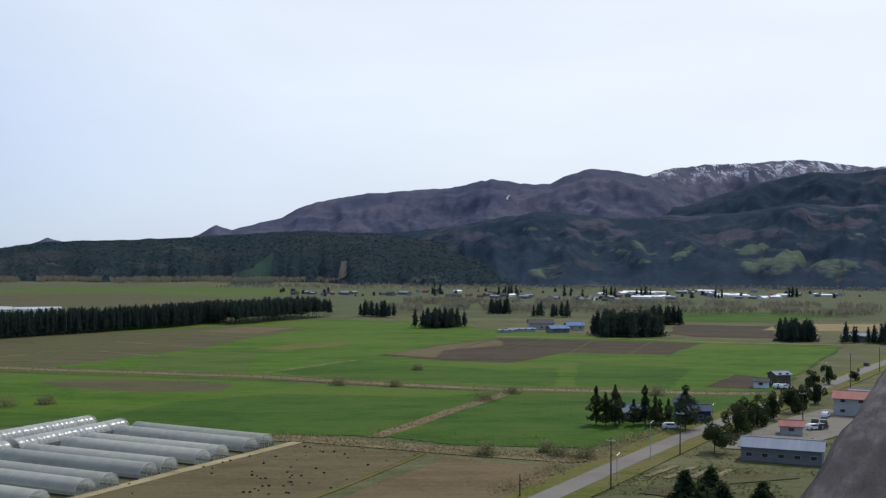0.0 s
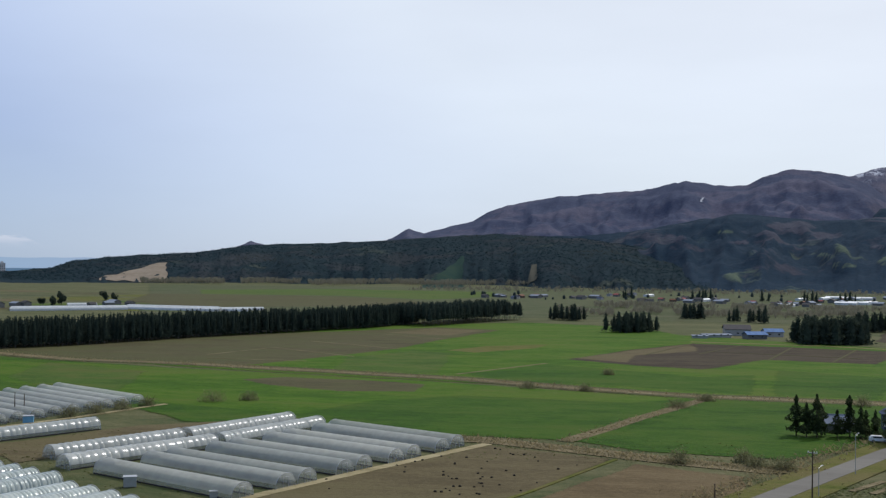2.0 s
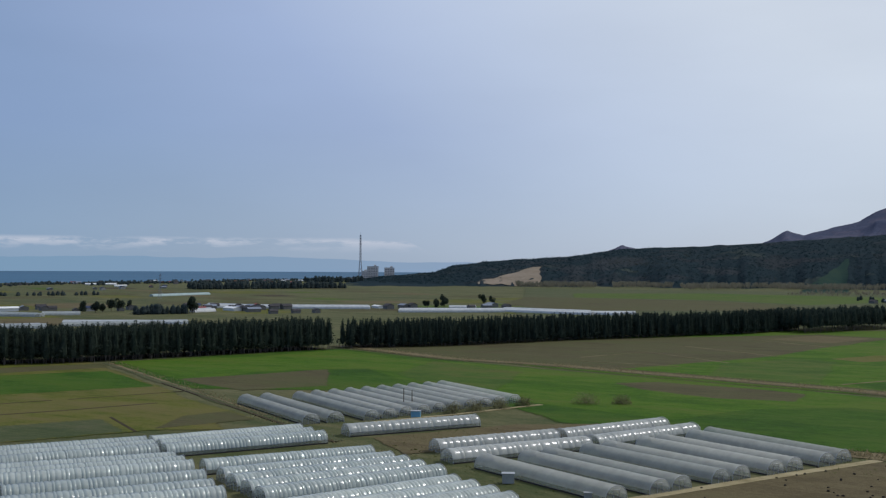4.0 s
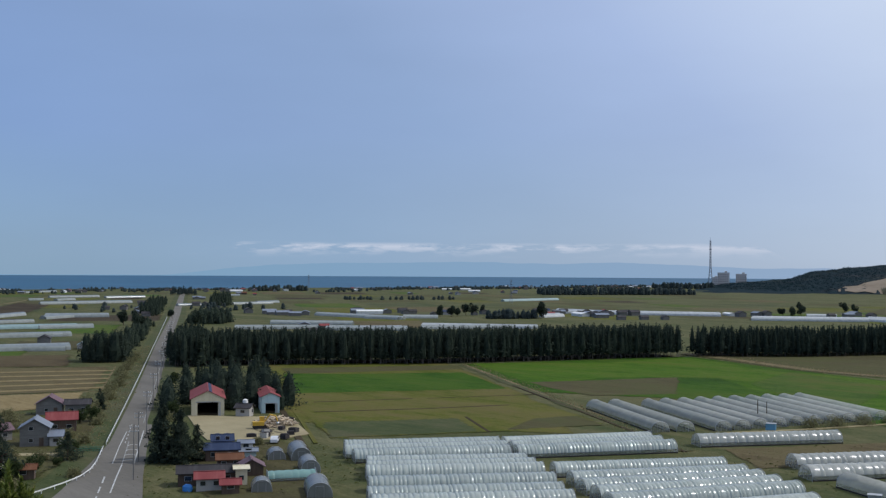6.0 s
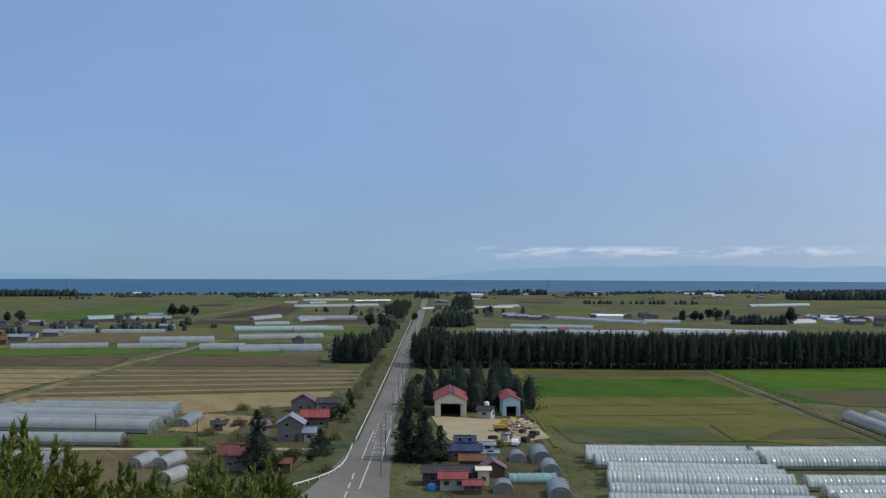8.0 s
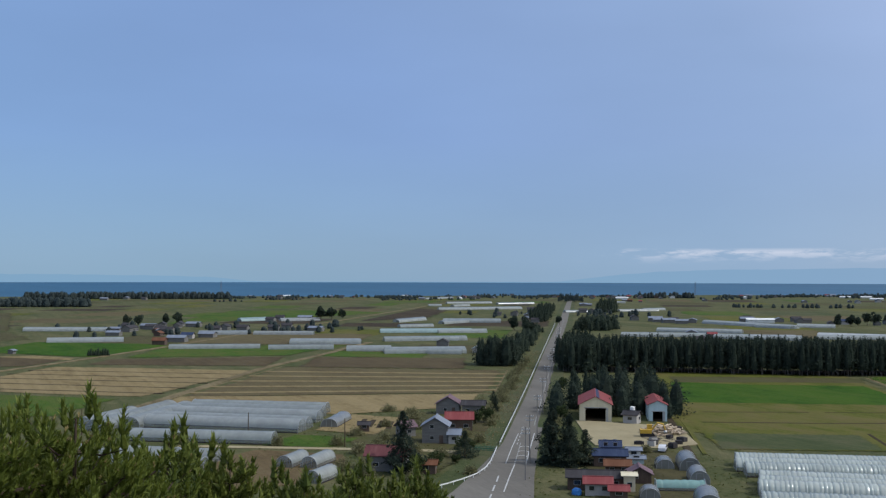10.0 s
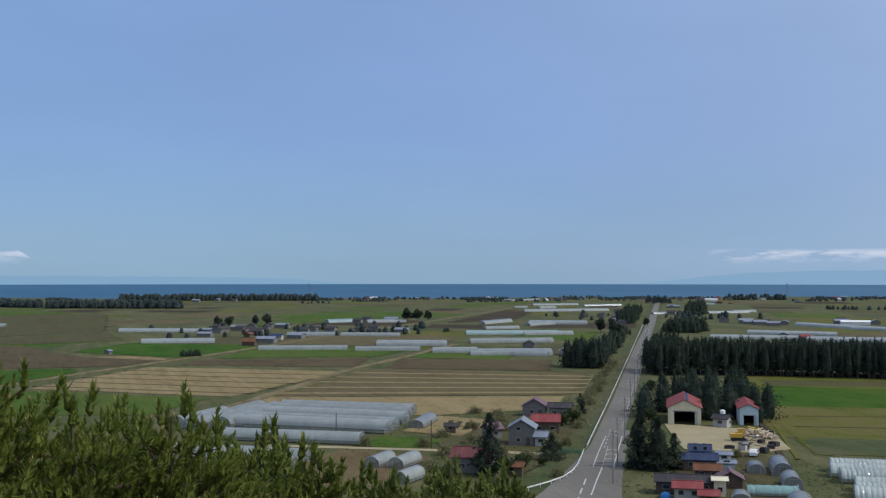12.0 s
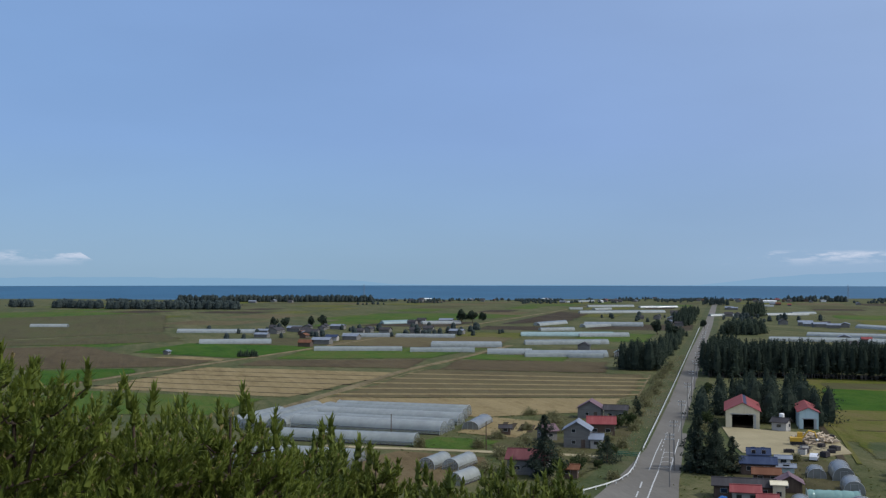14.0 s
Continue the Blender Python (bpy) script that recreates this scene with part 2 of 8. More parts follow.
MAT = {
    "plain": field_mat("plain_ground", (0.045, 0.06, 0.02), (0.078, 0.081, 0.033), (0.12, 0.109, 0.053), row=6.0, patch=0.02),
    "green": field_mat("green_crop", (0.016, 0.046, 0.002), (0.03, 0.079, 0.003), (0.049, 0.101, 0.005), across=True, rowmix=0.22, bald=(0.05, 0.073, 0.01), bald_at=0.53),
    "lime": field_mat("young_grass", (0.026, 0.068, 0.002), (0.046, 0.103, 0.003), (0.069, 0.125, 0.006), across=True, rowmix=0.22, bald=(0.07, 0.086, 0.015), bald_at=0.525),
    "pasture": field_mat("grazed_pasture", (0.032, 0.064, 0.008), (0.05, 0.093, 0.010), (0.074, 0.112, 0.016), across=True, bald=(0.078, 0.072, 0.022), bald_at=0.525),
    "olive": field_mat("short_pasture", (0.053, 0.066, 0.008), (0.087, 0.093, 0.014), (0.122, 0.115, 0.026), bald=(0.108, 0.085, 0.036), bald_at=0.525),
    "meadow": field_mat("dull_meadow", (0.041, 0.055, 0.02), (0.06, 0.073, 0.029), (0.084, 0.09, 0.041), bald=(0.083, 0.075, 0.042), bald_at=0.53),
    "fallow": field_mat("fallow_field", (0.05, 0.045, 0.02), (0.076, 0.066, 0.031), (0.105, 0.088, 0.045), across=True, bald=(0.05, 0.062, 0.017), bald_at=0.52),
    "soil": field_mat("tilled_soil", (0.031, 0.0235, 0.0145), (0.044, 0.033, 0.02), (0.064, 0.049, 0.03), across=True, bald=(0.058, 0.046, 0.026), bald_at=0.54),
    # needle litter with the shade inside the wood darkened into its colour
    "shaded_litter": field_mat("shaded_needle_litter", (0.012, 0.010, 0.007), (0.02, 0.0165, 0.011), (0.034, 0.027, 0.018)),
    "loam": field_mat("brown_tilled_loam", (0.055, 0.041, 0.021), (0.08, 0.06, 0.031), (0.108, 0.083, 0.045), across=True, bald=(0.075, 0.062, 0.03), bald_at=0.54),
    "brown": field_mat("harrowed_field", (0.072, 0.056, 0.027), (0.103, 0.0825, 0.041), (0.132, 0.108, 0.057), across=True, bald=(0.088, 0.076, 0.032), bald_at=0.53),
    "tan": field_mat("stubble_field", (0.145, 0.108, 0.05), (0.215, 0.166, 0.08), (0.27, 0.212, 0.108), across=True, row=2.5, bald=(0.09, 0.064, 0.032), bald_at=0.56),
    "reed": field_mat("dead_reed_verge", (0.0858, 0.0693, 0.033), (0.1452, 0.1155, 0.0627), (0.2046, 0.165, 0.0924), row=2.0, patch=0.08, rowmix=0.2),
    "track": field_mat("pale_earth_track", (0.2, 0.165, 0.085), (0.27, 0.225, 0.125), (0.33, 0.28, 0.165), row=0.8, patch=0.08),
    "old_paint": surface("worn_road_paint", (0.16, 0.16, 0.15), (0.26, 0.26, 0.25), (0.42, 0.42, 0.4), 0.7, 5.0, 0.8, space="world"),
    "grey_gravel": surface("grey_yard_gravel", (0.1, 0.092, 0.07), (0.135, 0.122, 0.094), (0.18, 0.162, 0.126), 0.15, 1.6, 0.95, 0.03, "world"),
    "gravel": surface("yard_gravel", (0.21, 0.172, 0.094), (0.28, 0.236, 0.135), (0.336, 0.286, 0.172), 0.12, 2.5, 0.95, 0.03, "world"),
    "asphalt": surface("worn_asphalt", (0.094, 0.085, 0.071), (0.13, 0.119, 0.1), (0.17, 0.157, 0.132), 0.05, 1.4, 0.92, 0.01, "world", -GRID, (0.3, 1.5, 1)),
    "paint": surface("road_paint", (0.26, 0.26, 0.25), (0.42, 0.42, 0.4), (0.55, 0.55, 0.53), 0.5, 6.0, 0.7, space="world"),
    "white": plain("white_paint", (0.72, 0.72, 0.7), 0.5),
    "oldsnow": plain("old_grey_snow", (0.34, 0.35, 0.38), 0.9, 0.0, 0.05),
    "clay": field_mat("reddish_harrowed_field", (0.082, 0.059, 0.028), (0.115, 0.083, 0.041), (0.145, 0.108, 0.057), across=True, bald=(0.085, 0.07, 0.033), bald_at=0.57),
    "cream": surface("cream_cladding", (0.52, 0.46, 0.31), (0.62, 0.56, 0.4), (0.68, 0.62, 0.46), 0.25, 3.0, 0.7, 0.01, stretch=(6, 6, 0.4)),
    "aqua": surface("pale_blue_cladding", (0.38, 0.5, 0.52), (0.48, 0.6, 0.62), (0.55, 0.66, 0.67), 0.25, 3.0, 0.7, 0.01, stretch=(6, 6, 0.4)),
    "greywall": surface("grey_cladding", (0.105, 0.103, 0.095), (0.165, 0.16, 0.15), (0.22, 0.215, 0.2), 0.3, 4.0, 0.8, 0.01, stretch=(1, 1, 5)),
    "brownwall": surface("brown_timber_wall", (0.0612, 0.0408, 0.0306), (0.102, 0.0714, 0.0544), (0.136, 0.102, 0.0782), 0.5, 5.0, 0.8, 0.01, stretch=(4, 4, 0.5)),
    "palewall": surface("pale_render", (0.3128, 0.2924, 0.272), (0.3944, 0.374, 0.3468), (0.4488, 0.4284, 0.4012), 0.3, 4.0, 0.85, 0.01),
    "redroof": surface("faded_red_sheet_roof", (0.1428, 0.0306, 0.034), (0.204, 0.051, 0.051), (0.2448, 0.0816, 0.0782), 0.3, 5.0, 0.75, 0.02, stretch=(4, 0.5, 0.5), spec=0.15),
    "pinkroof": surface("salmon_sheet_roof", (0.2584, 0.0884, 0.068), (0.3196, 0.1224, 0.0986), (0.3536, 0.1632, 0.136), 0.3, 5.0, 0.75, 0.02, stretch=(4, 0.5, 0.5), spec=0.15),
    "orangeroof": surface("rusty_sheet_roof", (0.085, 0.036, 0.02), (0.13, 0.056, 0.03), (0.17, 0.085, 0.05), 0.3, 5.0, 0.75, 0.02, stretch=(4, 0.5, 0.5), spec=0.15),
    "blueroof": surface("blue_sheet_roof", (0.018, 0.028, 0.062), (0.028, 0.042, 0.085), (0.05, 0.066, 0.115), 0.3, 5.0, 0.75, 0.02, stretch=(4, 0.5, 0.5), spec=0.15),
    "brightblue": surface("bright_blue_sheet_roof", (0.05, 0.1, 0.2), (0.075, 0.15, 0.3), (0.11, 0.2, 0.36), 0.3, 5.0, 0.75, 0.02, stretch=(4, 0.5, 0.5), spec=0.15),
    "flatwall": plain("pale_apartment_render", (0.6, 0.56, 0.52), 0.85, 0.0, 0.1),
    "tankblue": plain("light_blue_tank_paint", (0.14, 0.32, 0.46), 0.6, 0.0, 0.2),
    "greyroof": surface("grey_blue_sheet_roof", (0.13, 0.155, 0.19), (0.18, 0.205, 0.25), (0.23, 0.255, 0.3), 0.2, 5.0, 0.75, 0.02, stretch=(5, 0.4, 0.5), spec=0.15),
    "mauveroof": surface("mauve_sheet_roof", (0.1, 0.06, 0.072), (0.14, 0.09, 0.105), (0.18, 0.125, 0.14), 0.3, 5.0, 0.75, 0.02, stretch=(4, 0.5, 0.5), spec=0.15),
    "oldred": surface("dull_red_sheet_roof", (0.09, 0.032, 0.036), (0.13, 0.048, 0.05), (0.165, 0.075, 0.072), 0.3, 5.0, 0.8, 0.02, stretch=(4, 0.5, 0.5), spec=0.12),
    "darkroof": surface("dark_sheet_roof", (0.0272, 0.02584, 0.0272), (0.0442, 0.0408, 0.04352), (0.068, 0.0646, 0.068), 0.3, 5.0, 0.75, 0.02, stretch=(4, 0.5, 0.5), spec=0.15),
    "glass": plain("window_glass", (0.02, 0.025, 0.03), 0.08, 0.0, 0.8, depth=0.1),
    "steel": plain("galvanised_steel", (0.42, 0.43, 0.44), 0.45, 0.7),
    "rail": plain("white_guard_rail_paint", (0.66, 0.67, 0.66), 0.45),
    "green_rail": plain("green_rail_paint", (0.05, 0.17, 0.1), 0.5),
    "pole": surface("weathered_concrete_pole", (0.14, 0.13, 0.12), (0.2, 0.19, 0.175), (0.26, 0.25, 0.23), 1.0, 8.0, 0.9),
    "log": surface("cut_logs", (0.26, 0.2, 0.135), (0.43, 0.35, 0.255), (0.56, 0.47, 0.36), 0.6, 5.0, 0.85, vary=0.25),
    "yellow": plain("digger_yellow_paint", (0.55, 0.34, 0.04), 0.5),
    "tarp": plain("blue_tarpaulin", (0.05, 0.22, 0.55), 0.5),
    "rubber": plain("black_rubber", (0.02, 0.02, 0.02), 0.8),
    "bark": surface("rough_bark", (0.04, 0.028, 0.02), (0.075, 0.052, 0.036), (0.12, 0.085, 0.06), 1.2, 12.0, 0.95, 0.02, stretch=(3, 3, 0.6)),
    "stem_bark": surface("grey_plantation_bark", (0.1, 0.085, 0.07), (0.17, 0.145, 0.12), (0.25, 0.215, 0.18), 0.6, 4.0, 0.95, 0.0, "world", 0, (1, 1, 0.3)),
    "cedar": leaf_mat("cedar_foliage", (0.026, 0.04, 0.018), (0.072, 0.094, 0.036), 0.3, 0.8, 0.08),
    "wood_far": leaf_mat("wood_foliage", (0.036, 0.05, 0.04), (0.064, 0.082, 0.056), 0.35, 0.9, 0.03),
    # far copy of the wood foliage, haze put in as a paler, bluer colour
    "haze_wood": leaf_mat("hazy_wood_foliage", (0.044, 0.06, 0.06), (0.07, 0.086, 0.08), 0.3, 0.9, 0.0),
    "wood_dark": leaf_mat("plantation_foliage", (0.028, 0.042, 0.034), (0.056, 0.071, 0.052), 0.35, 0.9, 0.03),
    "pine": leaf_mat("pine_needles", (0.07, 0.105, 0.016), (0.2, 0.23, 0.04), 0.36),
    "pine_dark": leaf_mat("shaded_pine_needles", (0.062, 0.095, 0.018), (0.19, 0.215, 0.042), 0.36),
    "bud": leaf_mat("pine_buds", (0.2, 0.15, 0.05), (0.3, 0.24, 0.1), 0.1),
    "farbare": leaf_mat("bare_riverside_woods", (0.15, 0.145, 0.11), (0.2, 0.19, 0.14), 0.55, 1.0),
    "bare": leaf_mat("bare_twigs", (0.13, 0.13, 0.06), (0.23, 0.22, 0.11), 0.4, 0.9),
    "grasstuft": leaf_mat("rough_grass_blades", (0.05, 0.075, 0.012), (0.13, 0.125, 0.045), 0.4, 0.9),
    "reedtuft": leaf_mat("dry_reed_blades", (0.18, 0.15, 0.075), (0.33, 0.27, 0.15), 0.5, 0.9),
    "film": film_mat("greenhouse_film", (0.6, 0.61, 0.56), 0.36, 0.3, 0.5),
    "film_new": film_mat("new_greenhouse_film", (0.73, 0.8, 0.75), 0.17, 0.14, 0.42, 0.55, 0.14, 1.0),
    "film_clear": film_mat("clear_film", (0.45, 0.48, 0.47), 0.6, 0.15),
    "film_gloss": film_mat("glossy_white_film", (0.66, 0.68, 0.64), 0.2, 0.26, 0.4, 0.5, 0.12, 0.2),
    "film_teal": film_mat("turquoise_film", (0.32, 0.56, 0.53), 0.2, 0.15, 0.35, 0.5, 0.1),
    "film_grey": film_mat("grey_greenhouse_film", (0.52, 0.555, 0.55), 0.33, 0.3, 0.42),
    "film_pale": film_mat("white_sunlit_film", (0.44, 0.475, 0.455), 0.16, 0.2, 0.35, 0.4, 0.06),
    # brighter copy of the pale film, sun glint put into the tint
    "film_glint": film_mat("sun_glint_film", (0.66, 0.68, 0.68), 0.05, 0.2, 0.3, 0.4, 0.06),
    "film_aqua": film_mat("pale_turquoise_film", (0.36, 0.5, 0.5), 0.08, 0.3, 0.3),
    "film_old": film_mat("old_greenhouse_film", (0.31, 0.325, 0.32), 0.16, 0.22, 0.25),
    "plank": surface("weathered_plank", (0.012, 0.011, 0.012), (0.042, 0.038, 0.04), (0.13, 0.12, 0.125), 12.0, 60.0, 0.97, 0.01, stretch=(1, 0.14, 1), spec=0.1),
    "concrete": surface("old_concrete", (0.3, 0.29, 0.27), (0.4, 0.39, 0.37), (0.48, 0.47, 0.45), 0.4, 4.0, 0.9, 0.01),
}

# the sea
m, nt, b = nodes_of("sea_water")
v = place_of(nt, "world", 0.4, (0.3, 1, 1))
nt.links.new(ramp_of(nt, [(0.3, (0.018, 0.075, 0.135)), (0.7, (0.028, 0.1, 0.172))], noise_of(nt, v, 0.004, 4.0)), b.inputs["Base Color"])
b.inputs["Roughness"].default_value, b.inputs["Specular IOR Level"].default_value = 0.55, 0.15
bumped(nt, b, noise_of(nt, v, 0.15, 5.0, 0.7), 0.8, 0.6)
MAT["sea"] = m
MAT["cleared"] = surface("cleared_hillside", (0.017, 0.036, 0.034), (0.022, 0.044, 0.036), (0.032, 0.052, 0.034), 0.01, 0.1, 1.0, space="world", spec=0.02)
MAT["scar"] = surface("bare_earth_scar", (0.13, 0.105, 0.075), (0.2, 0.165, 0.125), (0.27, 0.225, 0.175), 0.012, 0.12, 1.0, space="world", spec=0.02)
MAT["scrub"] = surface("dry_scrub", (0.05, 0.052, 0.042), (0.075, 0.072, 0.055), (0.1, 0.092, 0.068), 0.02, 0.15, 1.0, space="world", spec=0.02)
MAT["heap"] = surface("dark_manure", (0.01, 0.008, 0.006), (0.018, 0.014, 0.01), (0.03, 0.024, 0.018), 2.0, 12.0, 0.95)

# woods on the hills: dark plantation, bare brown woods, fresh clearings, snow on the high crags
def hill_mat(name, plantation, bare, fresh, bare_level, fresh_level, snow):
    m, nt, b = nodes_of(name)
    v = place_of(nt, "world", 0.3, (1, 1, 2.2))
    patches = noise_of(nt, v, 0.0042, 7.0, 0.66)
    spots = noise_of(nt, place_of(nt, "world", 1.1, (1, 1, 1.5)), 0.0085, 3.0, 0.5)
    crowns = noise_of(nt, v, 0.09, 4.0, 0.75)
    col = mixed(nt, "MIX", plantation, bare, ramp_of(nt, [(bare_level, (0, 0, 0)), (bare_level + 0.07, (1, 1, 1))], patches))
    ragged = noise_of(nt, v, 0.016, 5.0, 0.7)
    for kind, tone in (("bare_stand", tuple(1.15 * c for c in bare)), ("fresh_stand", fresh)):
        at = nt.nodes.new("ShaderNodeAttribute")
        at.attribute_name = kind
        edge = mixed(nt, "MULTIPLY", ramp_of(nt, [(0.38, (0.15, 0.15, 0.15)), (0.62, (1, 1, 1))], ragged), at.outputs["Fac"], 1.0)
        col = mixed(nt, "MIX", col, tone, ramp_of(nt, [(0.15, (0, 0, 0)), (0.55, (1, 1, 1))], edge))
    low = nt.nodes.new("ShaderNodeSeparateXYZ")
    nt.links.new(nt.nodes.new("ShaderNodeNewGeometry").outputs["Position"], low.inputs[0])
    foot = nt.nodes.new("ShaderNodeMapRange")
    foot.inputs["From Min"].default_value, foot.inputs["From Max"].default_value = 110.0, 35.0
    nt.links.new(low.outputs["Z"], foot.inputs["Value"])
    spots = mixed(nt, "MULTIPLY", ramp_of(nt, [(fresh_level, (0, 0, 0)), (fresh_level + 0.06, (1, 1, 1))], spots), foot.outputs[0], 1.0)
    col = mixed(nt, "MIX", col, fresh, mixed(nt, "MULTIPLY", spots, ramp_of(nt, [(0.35, (0.3, 0.3, 0.3)), (0.6, (1, 1, 1))], crowns), 1.0))
    col = mixed(nt, "MULTIPLY", col, ramp_of(nt, [(0.3, (0.74, 0.74, 0.74)), (0.7, (1.24, 1.24, 1.24))], crowns), 0.8)
    if snow:
        sep = nt.nodes.new("ShaderNodeSeparateXYZ")
        nt.links.new(nt.nodes.new("ShaderNodeNewGeometry").outputs["Position"], sep.inputs[0])
        mr = nt.nodes.new("ShaderNodeMapRange")
        mr.inputs["From Min"].default_value, mr.inputs["From Max"].default_value = snow - 55, snow + 40
        nt.links.new(sep.outputs["Z"], mr.inputs["Value"])
        streak = noise_of(nt, place_of(nt, "world", 0.3, (1, 0.3, 0.4)), 0.034, 7.0, 0.78)
        k = mixed(nt, "MULTIPLY", mr.outputs[0], ramp_of(nt, [(0.52, (0, 0, 0)), (0.58, (1, 1, 1))], streak), 1.0)
        col = mixed(nt, "MIX", col, (0.62, 0.63, 0.68), k)
    nt.links.new(col, b.inputs["Base Color"])
    b.inputs["Roughness"].default_value, b.inputs["Specular IOR Level"].default_value = 1.0, 0.05
    bumped(nt, b, mixed(nt, "MIX", crowns, patches, 0.35), 0.8, 5.0)
    return m


# the blue cast of distance haze is mixed into these woodland base colours
MAT["hill"] = hill_mat("hazy_wooded_hill", (0.0105, 0.0225, 0.0285), (0.022, 0.028, 0.032), (0.05, 0.06, 0.048), 0.55, 0.64, 0)
MAT["midhill"] = hill_mat("hazy_foothill_woods", (0.0115, 0.0265, 0.044), (0.043, 0.045, 0.06), (0.07, 0.093, 0.066), 0.545, 0.61, 0)
MAT["snowy"] = hill_mat("hazy_snowy_woods", (0.08, 0.083, 0.118), (0.118, 0.11, 0.14), (0.06, 0.07, 0.1), 0.5, 0.6, 395)
MAT["mountain"] = hill_mat("hazy_mountain_woods", (0.052, 0.061, 0.098), (0.077, 0.077, 0.111), (0.048, 0.06, 0.09), 0.48, 0.62, 0)

# ---- mesh helpers ----
class Shape:
    """Collects points and faces for one mesh."""
    def __init__(self):
        self.v, self.f, self.n = [], [], 0

    def add(self, v, f):
        v = np.asarray(v, float)
        self.v.append(v)
        self.f.extend([tuple(int(i) + self.n for i in q) for q in f])
        self.n += len(v)
        return self

    def box(self, cx, cy, cz, sx, sy, sz, rz=0.0):
        c, s = math.cos(rz), math.sin(rz)
        p = []
        for dz in (-0.5, 0.5):
            for dx, dy in ((-0.5, -0.5), (0.5, -0.5), (0.5, 0.5), (-0.5, 0.5)):
                x, y = dx * sx, dy * sy
                p.append((cx + c * x - s * y, cy + s * x + c * y, cz + dz * sz))
        return self.add(p, [(3, 2, 1, 0), (4, 5, 6, 7), (0, 1, 5, 4), (1, 2, 6, 5), (2, 3, 7, 6), (3, 0, 4, 7)])

    def tube(self, a, b, r0, r1, n=6, caps=True):
        a, b = Vector(a), Vector(b)
        d = (b - a).normalized()
        u = d.orthogonal().normalized()
        w = d.cross(u)
        p = [a + (u * math.cos(6.2832 * i / n) + w * math.sin(6.2832 * i / n)) * r0 for i in range(n)]
        p += [b + (u * math.cos(6.2832 * i / n) + w * math.sin(6.2832 * i / n)) * r1 for i in range(n)]
        f = [(i, (i + 1) % n, n + (i + 1) % n, n + i) for i in range(n)]
        if caps:
            f += [tuple(range(n - 1, -1, -1)), tuple(range(n, 2 * n))]
        return self.add(p, f)

    def sweep(self, path, r, n=5):
        """One bent tube along a path."""
        path = [Vector(p) for p in path]
        pts = []
        for i, p in enumerate(path):
            d = (path[min(i + 1, len(path) - 1)] - path[max(i - 1, 0)]).normalized()
            u = d.cross(Vector((0.3, 0.2, 0.93))).normalized()
            w = d.cross(u)
            pts += [p + (u * math.cos(6.2832 * k / n) + w * math.sin(6.2832 * k / n)) * r for k in range(n)]
        m = len(path)
        f = [(i * n + k, i * n + (k + 1) % n, (i + 1) * n + (k + 1) % n, (i + 1) * n + k) for i in range(m - 1) for k in range(n)]
        return self.add(pts, f + [tuple(range(n - 1, -1, -1)), tuple((m - 1) * n + k for k in range(n))])

    def slab(self, ring, z0, z1):
        n = len(ring)
        p = [(x, y, z0) for x, y in ring] + [(x, y, z1) for x, y in ring]
        area = sum(ring[i][0] * ring[(i + 1) % n][1] - ring[(i + 1) % n][0] * ring[i][1] for i in range(n))
        f = [tuple(range(n, 2 * n))] + [(i, (i + 1) % n, n + (i + 1) % n, n + i) for i in range(n)]
        if area < 0:
            f = [tuple(reversed(q)) for q in f]
        return self.add(p, f)

    def ball(self, c, rx, ry, rz, n=8, rings=5, rough=0.0, rnd=random):
        p, f = [], []
        for j in range(1, rings):
            t = math.pi * j / rings
            for i in range(n):
                k = 1 + rough * (rnd.random() - 0.5)
                a = 6.2832 * i / n
                p.append((c[0] + rx * k * math.sin(t) * math.cos(a), c[1] + ry * k * math.sin(t) * math.sin(a), c[2] + rz * k * math.cos(t)))
        top, bot = len(p), len(p) + 1
        p += [(c[0], c[1], c[2] + rz), (c[0], c[1], c[2] - rz)]
        for j in range(rings - 2):
            for i in range(n):
                a, b2 = j * n + i, j * n + (i + 1) % n
                f.append((a, a + n, b2 + n, b2))
        for i in range(n):
            f.append((top, i, (i + 1) % n))
            f.append((bot, (rings - 2) * n + (i + 1) % n, (rings - 2) * n + i))
        return self.add(p, f)

    def mesh(self, name, mat, smooth=False):
        me = bpy.data.meshes.new(name)
        me.from_pydata(np.concatenate(self.v).tolist(), [], self.f)
        me.materials.append(MAT[mat] if isinstance(mat, str) else mat)
        if smooth:
            me.shade_smooth()
        return me


def thing(name, x, y, z, rz, label, category, group="", kind=""):
    ob = new(name)
    ob.matrix_basis = pose(x, y, z, 0, 0, rz)
    return tagged(ob, label, category, group, kind)


def part(name, shape, mat, parent, label="", smooth=False):
    ob = new(name, shape.mesh(name, mat, smooth) if isinstance(shape, Shape) else shape)
    ob.parent = parent
    return tagged(ob, label)


def lone(name, shape, mat, label, category, kind="", group="", smooth=False, at=None):
    ob = new(name, shape.mesh(name, mat, smooth))
    if at is not None:
        ob.matrix_basis = at
    return tagged(ob, label, category, group, kind)


def smoothstep(t):
    t = np.clip(t, 0, 1)
    return t * t * (3 - 2 * t)


E1, E2 = Vector((-0.862, 0.507)), Vector((0.507, 0.862))

# ---- ground, sea, hills ----
def knoll(x, y):
    """Height of the ground: flat plain with the lookout's knoll under the camera."""
    return 27.0 * float(smoothstep(1 - math.hypot(x, y) / 125.0))


def coast(az):
    """Distance of the shore by bearing, degrees to the left of +y."""
    return float(np.interp(az, [-180, 20, 28, 33, 37, 42, 50, 72, 90, 110, 180], [4800, 4800, 3300, 2850, 2600, 2300, 2120, 1880, 1960, 2300, 4800]))


